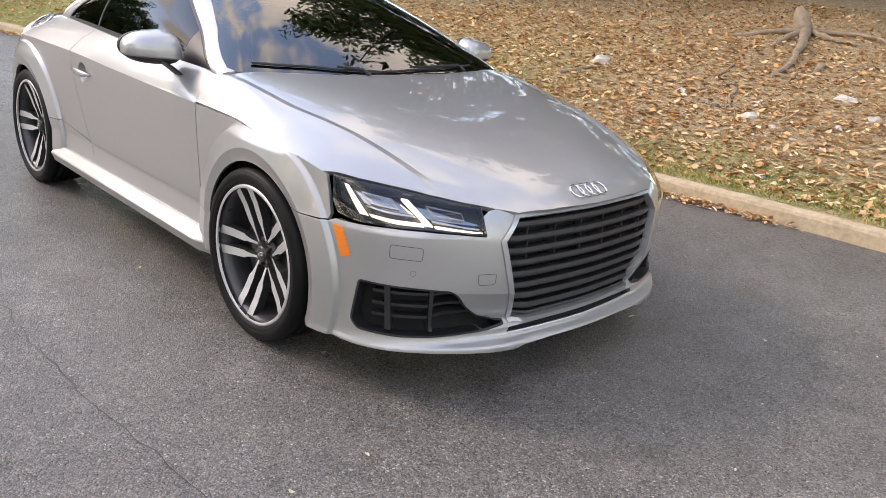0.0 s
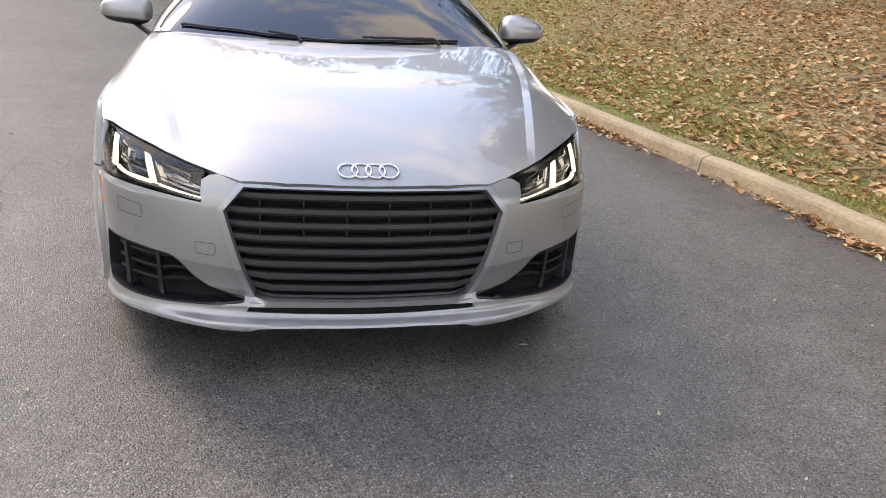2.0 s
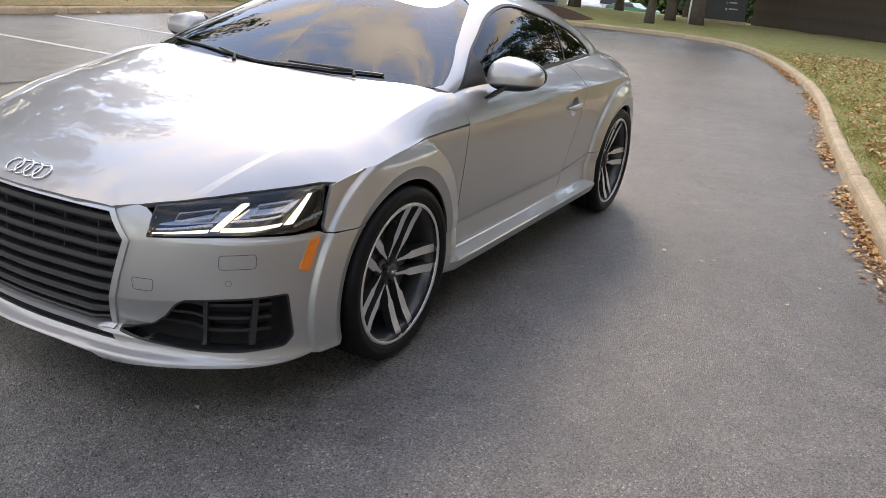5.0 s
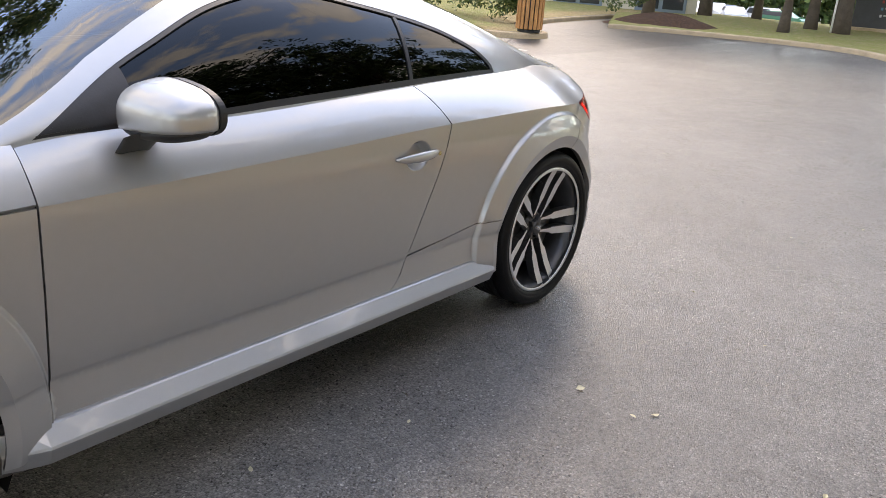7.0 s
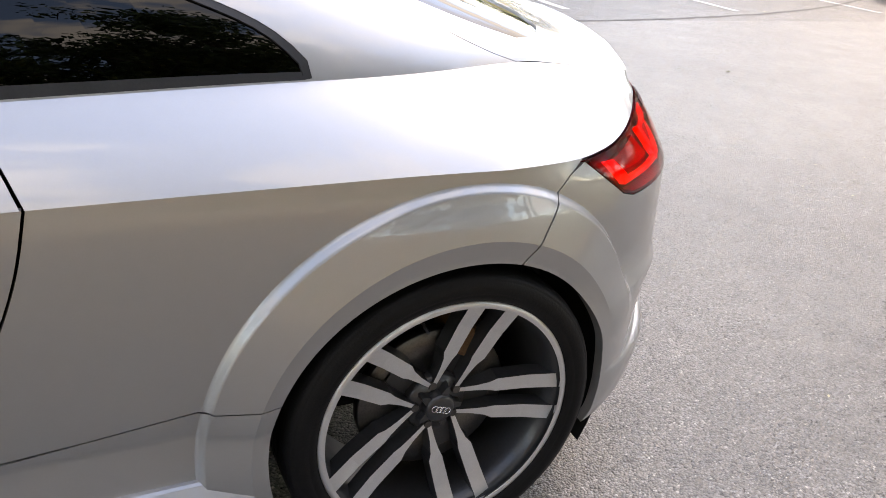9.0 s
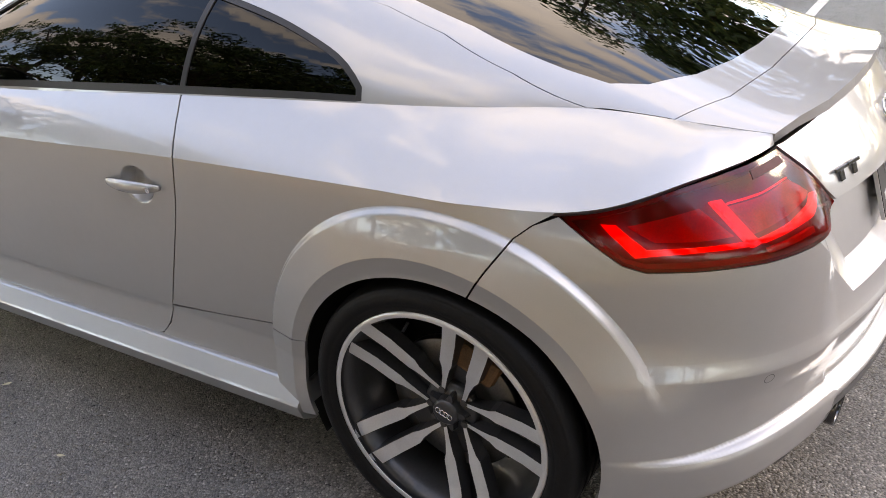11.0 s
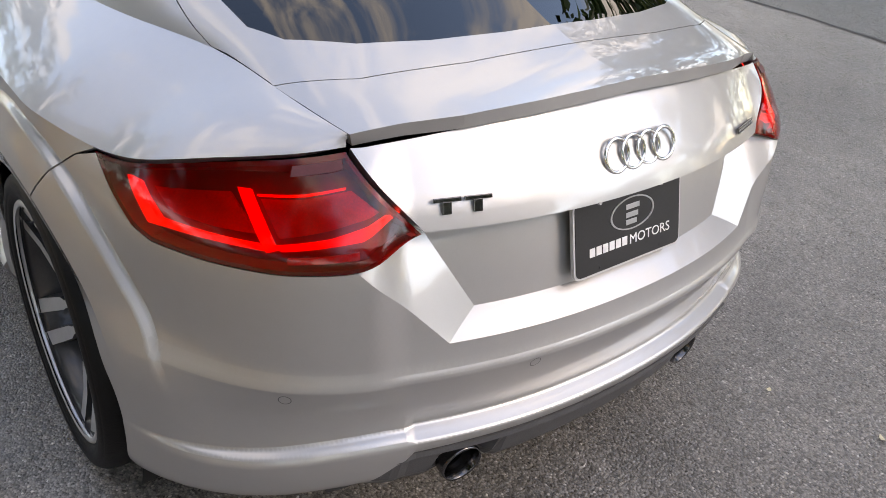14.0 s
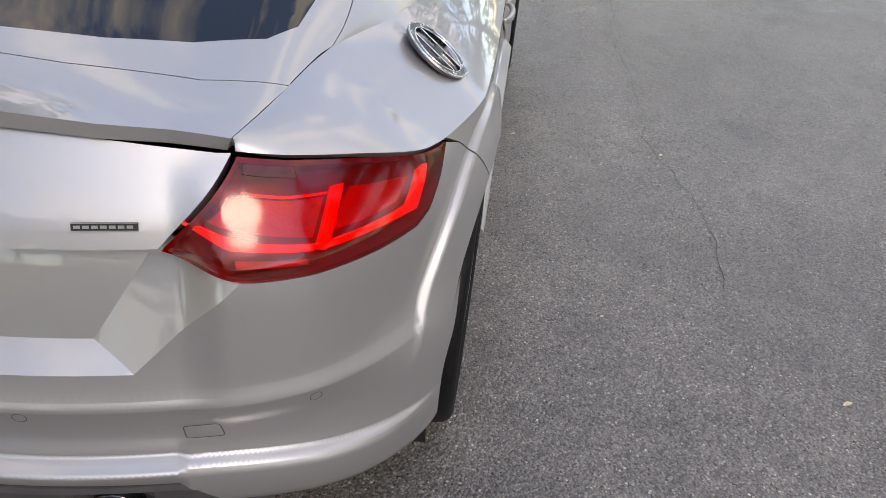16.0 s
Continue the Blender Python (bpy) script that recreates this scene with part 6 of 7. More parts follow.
def strip(name, points, width, mat, label, z=.004, wild=.02, seed=0.0, n=160):
    p, t, q = plan_curve(points, n)
    bm = bmesh.new()
    rows = []
    for (x, y), (a, b), s in zip(p, t, q):
        j = wild * (noise.noise(Vector((s * 2.3, seed, 0))) + .6 * noise.noise(Vector((s * 9, seed, 4))))
        w = width * (.55 + .9 * abs(noise.noise(Vector((s * 5, seed, 9)))))
        x, y = x - b * j, y + a * j
        rows.append([bm.verts.new((x - b * w, y + a * w, z)), bm.verts.new((x + b * w, y - a * w, z))])
    for a, b in zip(rows, rows[1:]):
        bm.faces.new((a[0], a[1], b[1], b[0]))
    tagged(part(name, bm, mat, None), label, "road", kind="structure")


strip("seam", [(14, -4.75), (2, -4.82), (-.5, -4.86), (-4, -4.75), (-8, -5.2), (-10.5, -6.0), (-12.3, -6.9)], .035, TAR, "dark tar seam between two asphalt fields", wild=.03)
CRACK = simple("crack_shadow", (.055, .053, .052), .95, 0, 0, .4, 20)
strip("crack", [(3.4, -1.50), (2.5, -1.53), (1.98, -1.485), (1.73, -1.51), (1.38, -1.54), (.86, -1.57), (.62, -1.55), (.02, -1.69), (-.6, -1.70)], .0018, CRACK, "long thin crack in the asphalt", wild=.03, seed=3.0, n=400)
strip("crack", [(-2.5, -3.1), (-1.6, -2.8), (-.4, -3.0), (1.2, -2.9)], .0016, CRACK, "thin crack in the asphalt", wild=.05, seed=7.0, n=260)

# ---------------------------------------------------------------- leaves, grass, sticks
LEAF = bpy.data.materials.new("fallen_leaf")
LEAF.use_nodes = True
_n, _l = LEAF.node_tree.nodes, LEAF.node_tree.links
_p = _n["Principled BSDF"]
_g = _n.new("ShaderNodeNewGeometry")
_r = _n.new("ShaderNodeValToRGB")
for k, (pos, c) in enumerate(((0, (.24, .13, .06)), (.22, (.44, .23, .09)), (.45, (.60, .36, .16)), (.68, (.74, .54, .31)), (.86, (.68, .31, .085)), (1, (.82, .69, .42)))):
    if k > 1:
        _r.color_ramp.elements.new(pos)
    _r.color_ramp.elements[k].position, _r.color_ramp.elements[k].color = pos, (*c, 1)
_l.new(_g.outputs["Random Per Island"], _r.inputs["Fac"])
_l.new(_r.outputs["Color"], _p.inputs["Base Color"])
_p.inputs["Roughness"].default_value = .7
rng = np.random.default_rng(5)


def leaf_mesh(name, places, mat, label, lo=.012, hi=.038):
    """Many small curled leaves lying about, one stuff object."""
    verts, faces = [], []
    for x, y, z in places:
        a, s = rng.uniform(0, 2 * math.pi), rng.uniform(lo, hi)
        w, curl, tip = s * rng.uniform(.35, .6), s * rng.uniform(-.1, .45), s * rng.uniform(-.1, .4)
        c, n = math.cos(a), math.sin(a)
        lean, tip1, tip2 = rng.uniform(-.35, .35), rng.normal(0, .35), rng.normal(0, .5)
        base = abs(tip1) * s + abs(tip2) * w
        i = len(verts)
        for u, v, h in ((-s, 0, tip), (-.3 * s, -w, curl), (-.3 * s, w, curl + lean * w), (.35 * s, -w * .9, curl), (.35 * s, w * .9, curl + lean * w), (s, 0, tip), (0, 0, 0)):
            verts.append((x + c * u - n * v, y + n * u + c * v, z + .004 + max(h, 0) + (base + u * tip1 + v * tip2) * (.65 if hi > .025 else .2)))
        faces += [(i, i + 1, i + 6), (i, i + 6, i + 2), (i + 1, i + 3, i + 6), (i + 2, i + 6, i + 4), (i + 3, i + 5, i + 6), (i + 6, i + 5, i + 4)]
    me = bpy.data.meshes.new(name)
    me.from_pydata(verts, [], faces)
    return tagged(link(name, me, mat, None), label, "leaves", kind="stuff")


def scatter(count, s0, s1, d0, d1, power=1.0):
    out = []
    for _ in range(count):
        s, d = rng.uniform(s0, s1), d0 + (d1 - d0) * rng.uniform(0, 1) ** power
        out.append(bank_point(s, d))
    return out


S_OF = lambda x: float(np.interp(-x, -kp[:, 0], kq))
leaf_mesh("leaf_litter", scatter(34000, S_OF(9), S_OF(-5), .15, 9, 1.25) + scatter(9000, S_OF(-5), S_OF(-17), .1, 6) + scatter(4500, S_OF(1.5), S_OF(-9), .25, 5), LEAF, "brown and orange fallen leaves on the bank", .014, .042)
gutter = []
for _ in range(7500):
    s = rng.uniform(S_OF(8), S_OF(-17))
    x, y = np.interp(s, kq, kp[:, 0]), np.interp(s, kq, kp[:, 1])
    tx, ty = np.interp(s, kq, kt[:, 0]), np.interp(s, kq, kt[:, 1])
    if lump(x, y, .9) + .35 < rng.uniform(0, .75):
        continue
    d = abs(rng.normal(0, .055)) + .01
    gutter.append((x - ty * d, y + tx * d, .002 + rng.uniform(0, .02) * (d < .06)))
leaf_mesh("gutter_leaves", gutter, LEAF, "dry leaves gathered along the kerb", .012, .030)
verge_leaves = [(rng.uniform(-11, 8), -10.6 + rng.normal(0, .12) + (.12 if k % 3 else -.6), .003 if k % 3 else .16) for k in range(500)]
leaf_mesh("verge_leaves", verge_leaves, LEAF, "dry leaves along the far kerb", .022, .045)
PALELEAF = simple("pale_leaf", (.55, .50, .33), .6, 0, 0, .3, 9)
bits = [(rng.uniform(-9, 7), rng.uniform(-9, 2.6), .002) for _ in range(260)]
bits += [(-.72, 1.40, .002), (-.15, 1.125, .002), (-.75, 1.66, .002), (-.85, -1.29, .002), (2.44, .91, .002), (-2.05, -.72, .002), (3.35, 1.15, .002)]
leaf_mesh("scattered_bits", bits, PALELEAF, "small pale leaf scraps on the asphalt", .007, .019)

GRASS = bpy.data.materials.new("grass_blade")
GRASS.use_nodes = True
_n, _l = GRASS.node_tree.nodes, GRASS.node_tree.links
_p = _n["Principled BSDF"]
_g, _r = _n.new("ShaderNodeNewGeometry"), _n.new("ShaderNodeValToRGB")
for k, (pos, c) in enumerate(((0, (.19, .22, .05)), (.4, (.31, .33, .085)), (.7, (.48, .43, .15)), (1, (.62, .50, .24)))):
    if k > 1:
        _r.color_ramp.elements.new(pos)
    _r.color_ramp.elements[k].position, _r.color_ramp.elements[k].color = pos, (*c, 1)
_l.new(_g.outputs["Random Per Island"], _r.inputs["Fac"])
_l.new(_r.outputs["Color"], _p.inputs["Base Color"])
_p.inputs["Roughness"].default_value = .6
verts, faces = [], []
made = 0
for _ in range(90000):
    if made >= 24000:
        break
    x0 = rng.uniform(-18, 7)
    s, d = S_OF(x0), abs(rng.normal(0, 1.5)) if x0 < -.5 else abs(rng.normal(.3, .45))
    if rng.uniform() > grassy(x0, d) * (.45 + lump(x0, d * 2, 1.4) * 1.3 + .25):
        continue
    x, y, z = bank_point(s, d)
    if x0 < -9 and rng.uniform() > .4:
        continue
    made += 1
    a, h, w = rng.uniform(0, 2 * math.pi), rng.uniform(.018, .055), rng.uniform(.002, .0042)
    lx, ly = rng.normal(0, .6) * h, rng.normal(0, .6) * h
    c, n = math.cos(a) * w, math.sin(a) * w
    i = len(verts)
    verts += [(x - c, y - n, z - .005), (x + c, y + n, z - .005), (x + lx * .4 + c * .6, y + ly * .4 + n * .6, z + h * .6), (x + lx, y + ly, z + h * .9)]
    faces += [(i, i + 1, i + 2), (i, i + 2, i + 3)]
me = bpy.data.meshes.new("grass")
me.from_pydata(verts, [], faces)
tagged(link("grass", me, GRASS, None), "thin short grass along the kerb and bank", "grass", kind="stuff")

BARK = simple("grey_brown_bark", (.105, .082, .063), .9, 0, 0, .35, 6, .9, 30)
STICK = simple("weathered_root_wood", (.33, .25, .17), .85, 0, 0, .3, 12, .6, 60)
for k in range(34):
    s, d = S_OF(rng.uniform(-3, 6.5)), rng.uniform(.5, 6.5)
    x, y, z = bank_point(s, d)
    a, ln = rng.uniform(0, math.pi), rng.uniform(.12, .55)
    pts = [(x + math.cos(a) * ln * (u - .5) + rng.normal(0, .012), y + math.sin(a) * ln * (u - .5) + rng.normal(0, .012), z + .012 + rng.uniform(0, .012)) for u in np.linspace(0, 1, 6)]
    tagged(part("stick", tube(pts, [r * rng.uniform(.6, 1) for r in (.008, .009, .008, .007, .006, .003)], 6), STICK, None), "dry broken stick lying on leaf litter", "stick", "sticks on the bank")


def bank_at(px, py):
    """The bank's surface under a place in the plan."""
    away = np.hypot(kp[:, 0] - px, kp[:, 1] - py)
    i = int(away.argmin())
    return px, py, bank_point(kq[i], float(away[i]) - .125)[2]


def root_mesh(way, r0, r1, lift=.01):
    """A gnarled root that follows the slope along a line in the plan."""
    pts = []
    for k, u in enumerate(np.linspace(0, 1, 12)):
        px, py = (float(np.interp(u, np.linspace(0, 1, len(way)), [w[c] for w in way])) for c in (0, 1))
        px, py, pz = bank_at(px + rng.normal(0, .015), py + rng.normal(0, .03))
        pts.append((px, py, pz + lift * (1 - .6 * u)))
    return tube(pts, [(r0 + (r1 - r0) * u) * rng.uniform(.75, 1.15) for u in np.linspace(0, 1, 12)], 8)


# old stump with bare roots on the bank
sx, sy, sz = bank_at(-1.02, 8.6)
stump = empty("stump", None, "weathered tree stump with bare roots on the bank", "stump")
part("stump_wood", tube([(sx, sy, sz - .05), (sx - .03, sy, sz + .10), (sx - .10, sy + .03, sz + .24), (sx - .15, sy + .05, sz + .33)], [.16, .12, .10, .05], 10), STICK, stump, smooth=True)
for way, r in (([(-1.0, 8.6), (-.75, 8.0), (-.45, 7.2), (-.32, 6.9), (-.25, 6.5), (-.16, 6.1)], .075), ([(-.95, 8.6), (-.6, 8.35), (-.2, 8.3)], .05),
               ([(-1.0, 8.6), (-1.0, 8.1), (-.9, 7.5)], .06), ([(-1.05, 8.6), (-1.4, 8.2), (-1.55, 7.7)], .05), ([(-.95, 8.7), (-.4, 8.9), (.1, 8.7)], .04)):
    part("root", root_mesh(way, r, .02, .05), STICK, stump, smooth=True)
for way, r in (([(-.02, 6.95), (.05, 6.7), (.07, 6.4)], .045), ([(-.25, 6.25), (.0, 6.3), (.15, 6.45)], .022), ([(-.30, 5.6), (-.12, 5.2), (.02, 4.9)], .028),
               ([(-.28, 4.95), (-.1, 4.85), (.03, 5.0)], .03), ([(-.75, 6.4), (-.62, 6.0), (-.6, 5.7)], .018), ([(-1.95, 4.75), (-1.88, 5.05), (-1.8, 5.3)], .028), ([(.5, 8.3), (.62, 7.9), (.6, 7.5)], .03)):
    tagged(part("bare_root", root_mesh(way, r, r * .4, .012), STICK, None, smooth=True), "bare grey root breaking out of the soil", "root", "bare roots on the bank")
STONE = simple("pale_stone", (.60, .55, .47), .9, 0, 0, .2, 12, .6, 40)
LARGE = [(1.10, 3.515, .06), (-1.9, 5.45, .10), (.733, 5.8, .10), (1.152, 5.42, .09), (.313, 4.79, .07), (-.583, 5.08, .06), (.15, 5.2, .05), (.62, 4.6, .04), (-.15, 4.5, .045), (.9, 4.4, .035)]
for k in range(36):
    x, y, z = bank_point(S_OF(rng.uniform(-3.5, 6.5)), rng.uniform(.4, 6))
    if k < len(LARGE):
        x, y, z = bank_at(*LARGE[k][:2])
    bm = bmesh.new()
    bmesh.ops.create_icosphere(bm, subdivisions=2, radius=1)
    r = LARGE[k][2] if k < len(LARGE) else rng.uniform(.02, .05)
    f = rng.uniform(.6, 1.3, 3)
    for v in bm.verts:
        v.co = Vector((x + v.co.x * r * f[0], y + v.co.y * r * f[1], z + v.co.z * r * .6 * f[2])) + v.co * r * .35 * noise.noise(v.co * 1.8 + Vector((k, 0, 0)))
    tagged(part("stone", bm, STONE, None), "pale stone half sunk in leaf litter", "stone", "stones on the bank")

# ---------------------------------------------------------------- trees
FOLIAGE = bpy.data.materials.new("foliage")
FOLIAGE.use_nodes = True
_n, _l = FOLIAGE.node_tree.nodes, FOLIAGE.node_tree.links
_p = _n["Principled BSDF"]
_g, _r = _n.new("ShaderNodeNewGeometry"), _n.new("ShaderNodeValToRGB")
for k, (pos, c) in enumerate(((0, (.030, .060, .014)), (.5, (.065, .115, .026)), (.85, (.12, .18, .045)), (1, (.24, .24, .07)))):
    if k > 1:
        _r.color_ramp.elements.new(pos)
    _r.color_ramp.elements[k].position, _r.color_ramp.elements[k].color = pos, (*c, 1)
_l.new(_g.outputs["Random Per Island"], _r.inputs["Fac"])
_l.new(_r.outputs["Color"], _p.inputs["Base Color"])
_p.inputs["Roughness"].default_value = .55


def crown_mesh(centres, leaf, per, r2):
    """Small folded leaves in clumps round twig ends."""
    verts, faces = [], []
    for c, rad in centres:
        for _ in range(int(per)):
            v = r2.normal(0, 1, 3)
            v *= rad * r2.uniform(.25, 1) ** .6 / (np.linalg.norm(v) + 1e-6)
            v[2] *= .75
            p = c + v
            a, b = r2.normal(0, 1, 3), r2.normal(0, 1, 3)
            a /= np.linalg.norm(a)
            b -= a * b.dot(a)
            b /= np.linalg.norm(b)
            s = leaf * r2.uniform(.6, 1.3)
            i = len(verts)
            verts += [tuple(p - a * s), tuple(p + b * s * .45), tuple(p + a * s), tuple(p - b * s * .45 - np.cross(a, b) * s * .25)]
            faces += [(i, i + 1, i + 2), (i, i + 2, i + 3)]
    me = bpy.data.meshes.new("crown")
    me.from_pydata(verts, [], faces)
    return me


def build_tree(seed, height, spread, label, leaf=.11, clumps=70, per=42, bare=.35):
    r2 = np.random.default_rng(seed)
    tree = empty("tree", None, label, "tree")
    lean = r2.normal(0, .05, 2)
    trunk = [np.array([lean[0] * height * u ** 1.5 + .12 * math.sin(3 * u + seed), lean[1] * height * u ** 1.5, height * .8 * u - .1]) for u in np.linspace(0, 1, 12)]
    base = .017 * height
    bm = tube(trunk, [base * (1.5 if k == 0 else 1.15 if k == 1 else 1 - .085 * k) for k in range(12)], 12)
    ends = []
    for k in range(13):
        u = bare + (1 - bare) * (k + .5) / 13
        i = min(11, int(u * 11))
        o = trunk[i]
        a = k * 2.4 + r2.uniform(-.4, .4)
        ln = spread * (1.05 - .6 * abs(u - .55)) * r2.uniform(.7, 1.1)
        pts = [o + np.array([math.cos(a) * ln * v, math.sin(a) * ln * v, ln * (.15 + .55 * u) * v + .15 * ln * v * v]) + r2.normal(0, .04 * ln, 3) * v for v in np.linspace(0, 1, 6)]
        tube(pts, list(base * .6 * (1.1 - .8 * np.linspace(0, 1, 6)) * (1.2 - .7 * u)), 6, True, bm)
        ends += pts[2:]
        for _ in range(3):
            q = pts[r2.integers(2, 6)]
            d = r2.normal(0, 1, 3)
            d[2] = abs(d[2]) * .5
            tip = q + d / np.linalg.norm(d) * ln * r2.uniform(.25, .45)
            tube([q, (q + tip) / 2 + r2.normal(0, .05, 3), tip], [base * .14, base * .09, base * .04], 5, True, bm)
            ends.append(tip)
    ends.append(trunk[-1])
    part("trunk", bm, BARK, tree, smooth=True)
    pick = [ends[i] for i in r2.integers(0, len(ends), clumps)]
    centres = [(c + r2.normal(0, .25, 3), r2.uniform(.45, 1.0) * spread * .24) for c in pick]
    ob = link("crown", crown_mesh(centres, leaf, per, r2), FOLIAGE, tree)
    return tree


oak = build_tree(11, 11, 4.2, "tall leafy tree with dark trunk on the bank", .13, 150, 66, .36)
ash = build_tree(23, 9, 3.4, "leafy tree with spreading limbs", .12, 130, 60, .32)
slim = build_tree(37, 12.5, 3.0, "slim tall leafy tree", .13, 120, 56, .42)
spots = [(oak, -5.4, 9.6, 40, 1.15), (ash, -10.5, 7.6, 140, 1.1), (ash, 6.8, 8.4, 200, .9), (oak, 0.8, -13.2, 250, 1.1), (ash, -4.6, -14.2, 30, 1.25),
         (oak, 2.6, 12.6, 20, .9), (ash, -3.4, 11.6, 80, 1.0), (slim, 8.2, 12.0, 150, 1.0), (oak, -7.6, 12.6, 240, 1.08), (ash, 12.5, 9.5, 300, 1.15), (slim, -12.0, 9.5, 10, 1.0), (oak, 0.6, 14.8, 110, 1.0),
         (slim, -5.5, 15.5, 60, 1.15), (ash, 6.5, 15.8, 200, 1.25), (oak, -15.5, 14.5, 170, 1.2), (slim, 18, 11, 33, 1.1), (ash, -22.5, 9, 20, 1.2), (slim, -29.5, 2.5, 10, 1.25), (oak, -27.5, 6.5, 200, 1.3), (oak, -31.5, -.5, 77, 1.35), (ash, -34, -6, 150, 1.4), (oak, -31, -10.5, 250, 1.15), (oak, 14.5, 16, 71, 1.25),
         (ash, 5.5, -16.5, 15, 1.3), (oak, -5, -19.5, 95, .95), (slim, 12, -20, 200, 1.0), (oak, 22, -8, 45, 1.2), (ash, 26, -1, 130, 1.1), (slim, 24, 6, 260, 1.1), (ash, -9.0, -15.5, 310, .8),
         (slim, -23.9, -5.1, 40, .65), (ash, -27.0, -5.2, 190, 1.1), (oak, -26.4, -4.0, 120, 1.1), (slim, -24.0, -9.5, 88, .8), (ash, -33, -9, 20, 1.1), (oak, -38, -14, 60, 1.0),
         (ash, -16, 22, 75, 1.0), (oak, -10.5, 20, 15, .85), (ash, -2.5, 21, 290, .95), (oak, 3.5, 22.5, 190, .85), (ash, 10, 21, 120, 1.0), (oak, 19, 21, 320, .9),
         (oak, -20, 36, 55, 1.0), (ash, -12, 34, 215, 1.2), (oak, -5, 37, 140, .95), (ash, 1, 35, 10, 1.15), (oak, 8, 36, 270, 1.0), (ash, 15, 34, 340, 1.2), (oak, 23, 35, 100, 1.0)]
first = set()
for base, x, y, turn, k in spots:
    g = float(bank_z(x, max(0, y - 2.9))) if y > 3 and x > -19 else float(fall(x, y))
    m = pose(x, y, g - .05, 0, 0, turn) @ Matrix.Scale(k, 4)
    if base.name not in first:
        first.add(base.name)
        base.matrix_basis = m
        tagged(base, group="trees")
    else:
        ob = copy_thing(base, m)
        ob.scale = (k, k, k)
# a far belt of woods closes the view
r3 = np.random.default_rng(9)
verts, faces = [], []
for k in range(5200):
    a = r3.uniform(0, 2 * math.pi) if k < 1500 else math.pi + r3.uniform(-.1, .85)
    rad = r3.uniform(97, 130)
    x, y = math.cos(a) * rad, math.sin(a) * rad
    c = np.array([x, y, float(fall(x, y)) + r3.uniform(.5, 13) * (1 + .25 * math.sin(a * 7))])
    for _ in range(34):
        p = c + r3.normal(0, 1.5, 3)
        u, v = r3.normal(0, 1, 3), r3.normal(0, 1, 3)
        u /= np.linalg.norm(u)
        v -= u * v.dot(u)
        v /= np.linalg.norm(v)
        s = r3.uniform(.35, .8) * (1 if k < 1500 else .55)
        i = len(verts)
        verts += [tuple(p - u * s), tuple(p + v * s * .6), tuple(p + u * s), tuple(p - v * s * .6)]
        faces.append((i, i + 1, i + 2, i + 3))
me = bpy.data.meshes.new("far_woods")
me.from_pydata(verts, [], faces)
tagged(link("far_woods", me, FOLIAGE, None), "belt of green woods in the distance", "woods", kind="stuff")

# ---------------------------------------------------------------- far things behind the car
def ground_at(x, y):
    return float(fall(x, y))


# slatted litter bin on the island
BINWOOD = simple("orange_stained_wood", (.52, .25, .09), .6, 0, 0, .25, 5, .3, 40)
litter = empty("litter_bin", None, "orange-brown slatted wooden litter bin on the kerbed island", "litter bin", m=pose(-13.1, -7.02, .13))
for k in range(18):
    a = 2 * math.pi * k / 18
    bm = bmesh.new()
    box_into(bm, (-.036, -.012, .06), (.036, .012, .86), .006, pose(.27 * math.cos(a), .27 * math.sin(a), 0, 0, 0, math.degrees(a) + 90))
    part("slat", bm, BINWOOD, litter)
part("liner", lathe([(.0, .05), (.245, .05), (.245, .84), (.22, .86)], 24, "z"), BLACK, litter, "", True)
for z in (.10, .80):
    part("hoop", lathe([(.25, z), (.262, z), (.262, z + .05), (.25, z + .05)], 24, "z", True), BLACK, litter)
part("lid", lathe([(.13, .86), (.285, .86), (.29, .88), (.28, .92), (.18, .97), (.13, .97)], 24, "z", True), BLACK, litter)
part("foot", lathe([(.0, 0), (.24, 0), (.24, .06), (0, .06)], 24, "z"), BLACK, litter)

# direction board beside the drive
BOARD = simple("dark_grey_board", (.055, .058, .065), .5, 0, 0, .15, 3)
PRINT = simple("pale_print", (.55, .55, .55), .6)
PRINTRED = simple("red_print", (.45, .06, .05), .6)
PRINTBLUE = simple("blue_print", (.08, .28, .38), .6)
bx, by = -30.3, -3.95
board = empty("direction_board", None, "dark grey direction board with rows of small print", "sign", m=pose(bx, by, .12, 0, 0, 98))
bm = bmesh.new()
box_into(bm, (-.80, -.06, .12), (.80, .06, 2.5), .02)
part("panel", bm, BOARD, board)
bm = bmesh.new()
box_into(bm, (-.86, -.12, -.15), (.86, .12, .14), .015)
part("plinth", bm, CONCRETE, board)
for k in range(8):
    z = 2.25 - k * .235
    for mt, x0, w, h in ((PRINTRED if k % 3 == 2 else PRINTBLUE if k % 3 == 0 else PRINT, .02, .07, .09), (PRINT, .14, .22 + .16 * ((k * 7) % 5) / 5, .05)):
        bm = bmesh.new()
        box_into(bm, (x0, -.067, z - h), (x0 + w, -.058, z), 0)
        part("print_bar", bm, mt, board)
bm = bmesh.new()
box_into(bm, (-.70, -.067, 2.05), (-.15, -.058, 2.2), 0)
part("print_bar", bm, PRINT, board)

# board fence behind the bank
FENCE = simple("weathered_fence_wood", (.085, .065, .05), .85, 0, 0, .35, 3, .4, 25)
fence = empty("fence", None, "weathered brown close-board timber fence", "fence")
fp0, fp1 = np.array([-32.5, -3.2]), np.array([-22.0, 9.0])
fl = float(np.linalg.norm(fp1 - fp0))
ang = math.degrees(math.atan2(*(fp1 - fp0)[::-1]))
nb = int(fl / .15)
slat_me = None
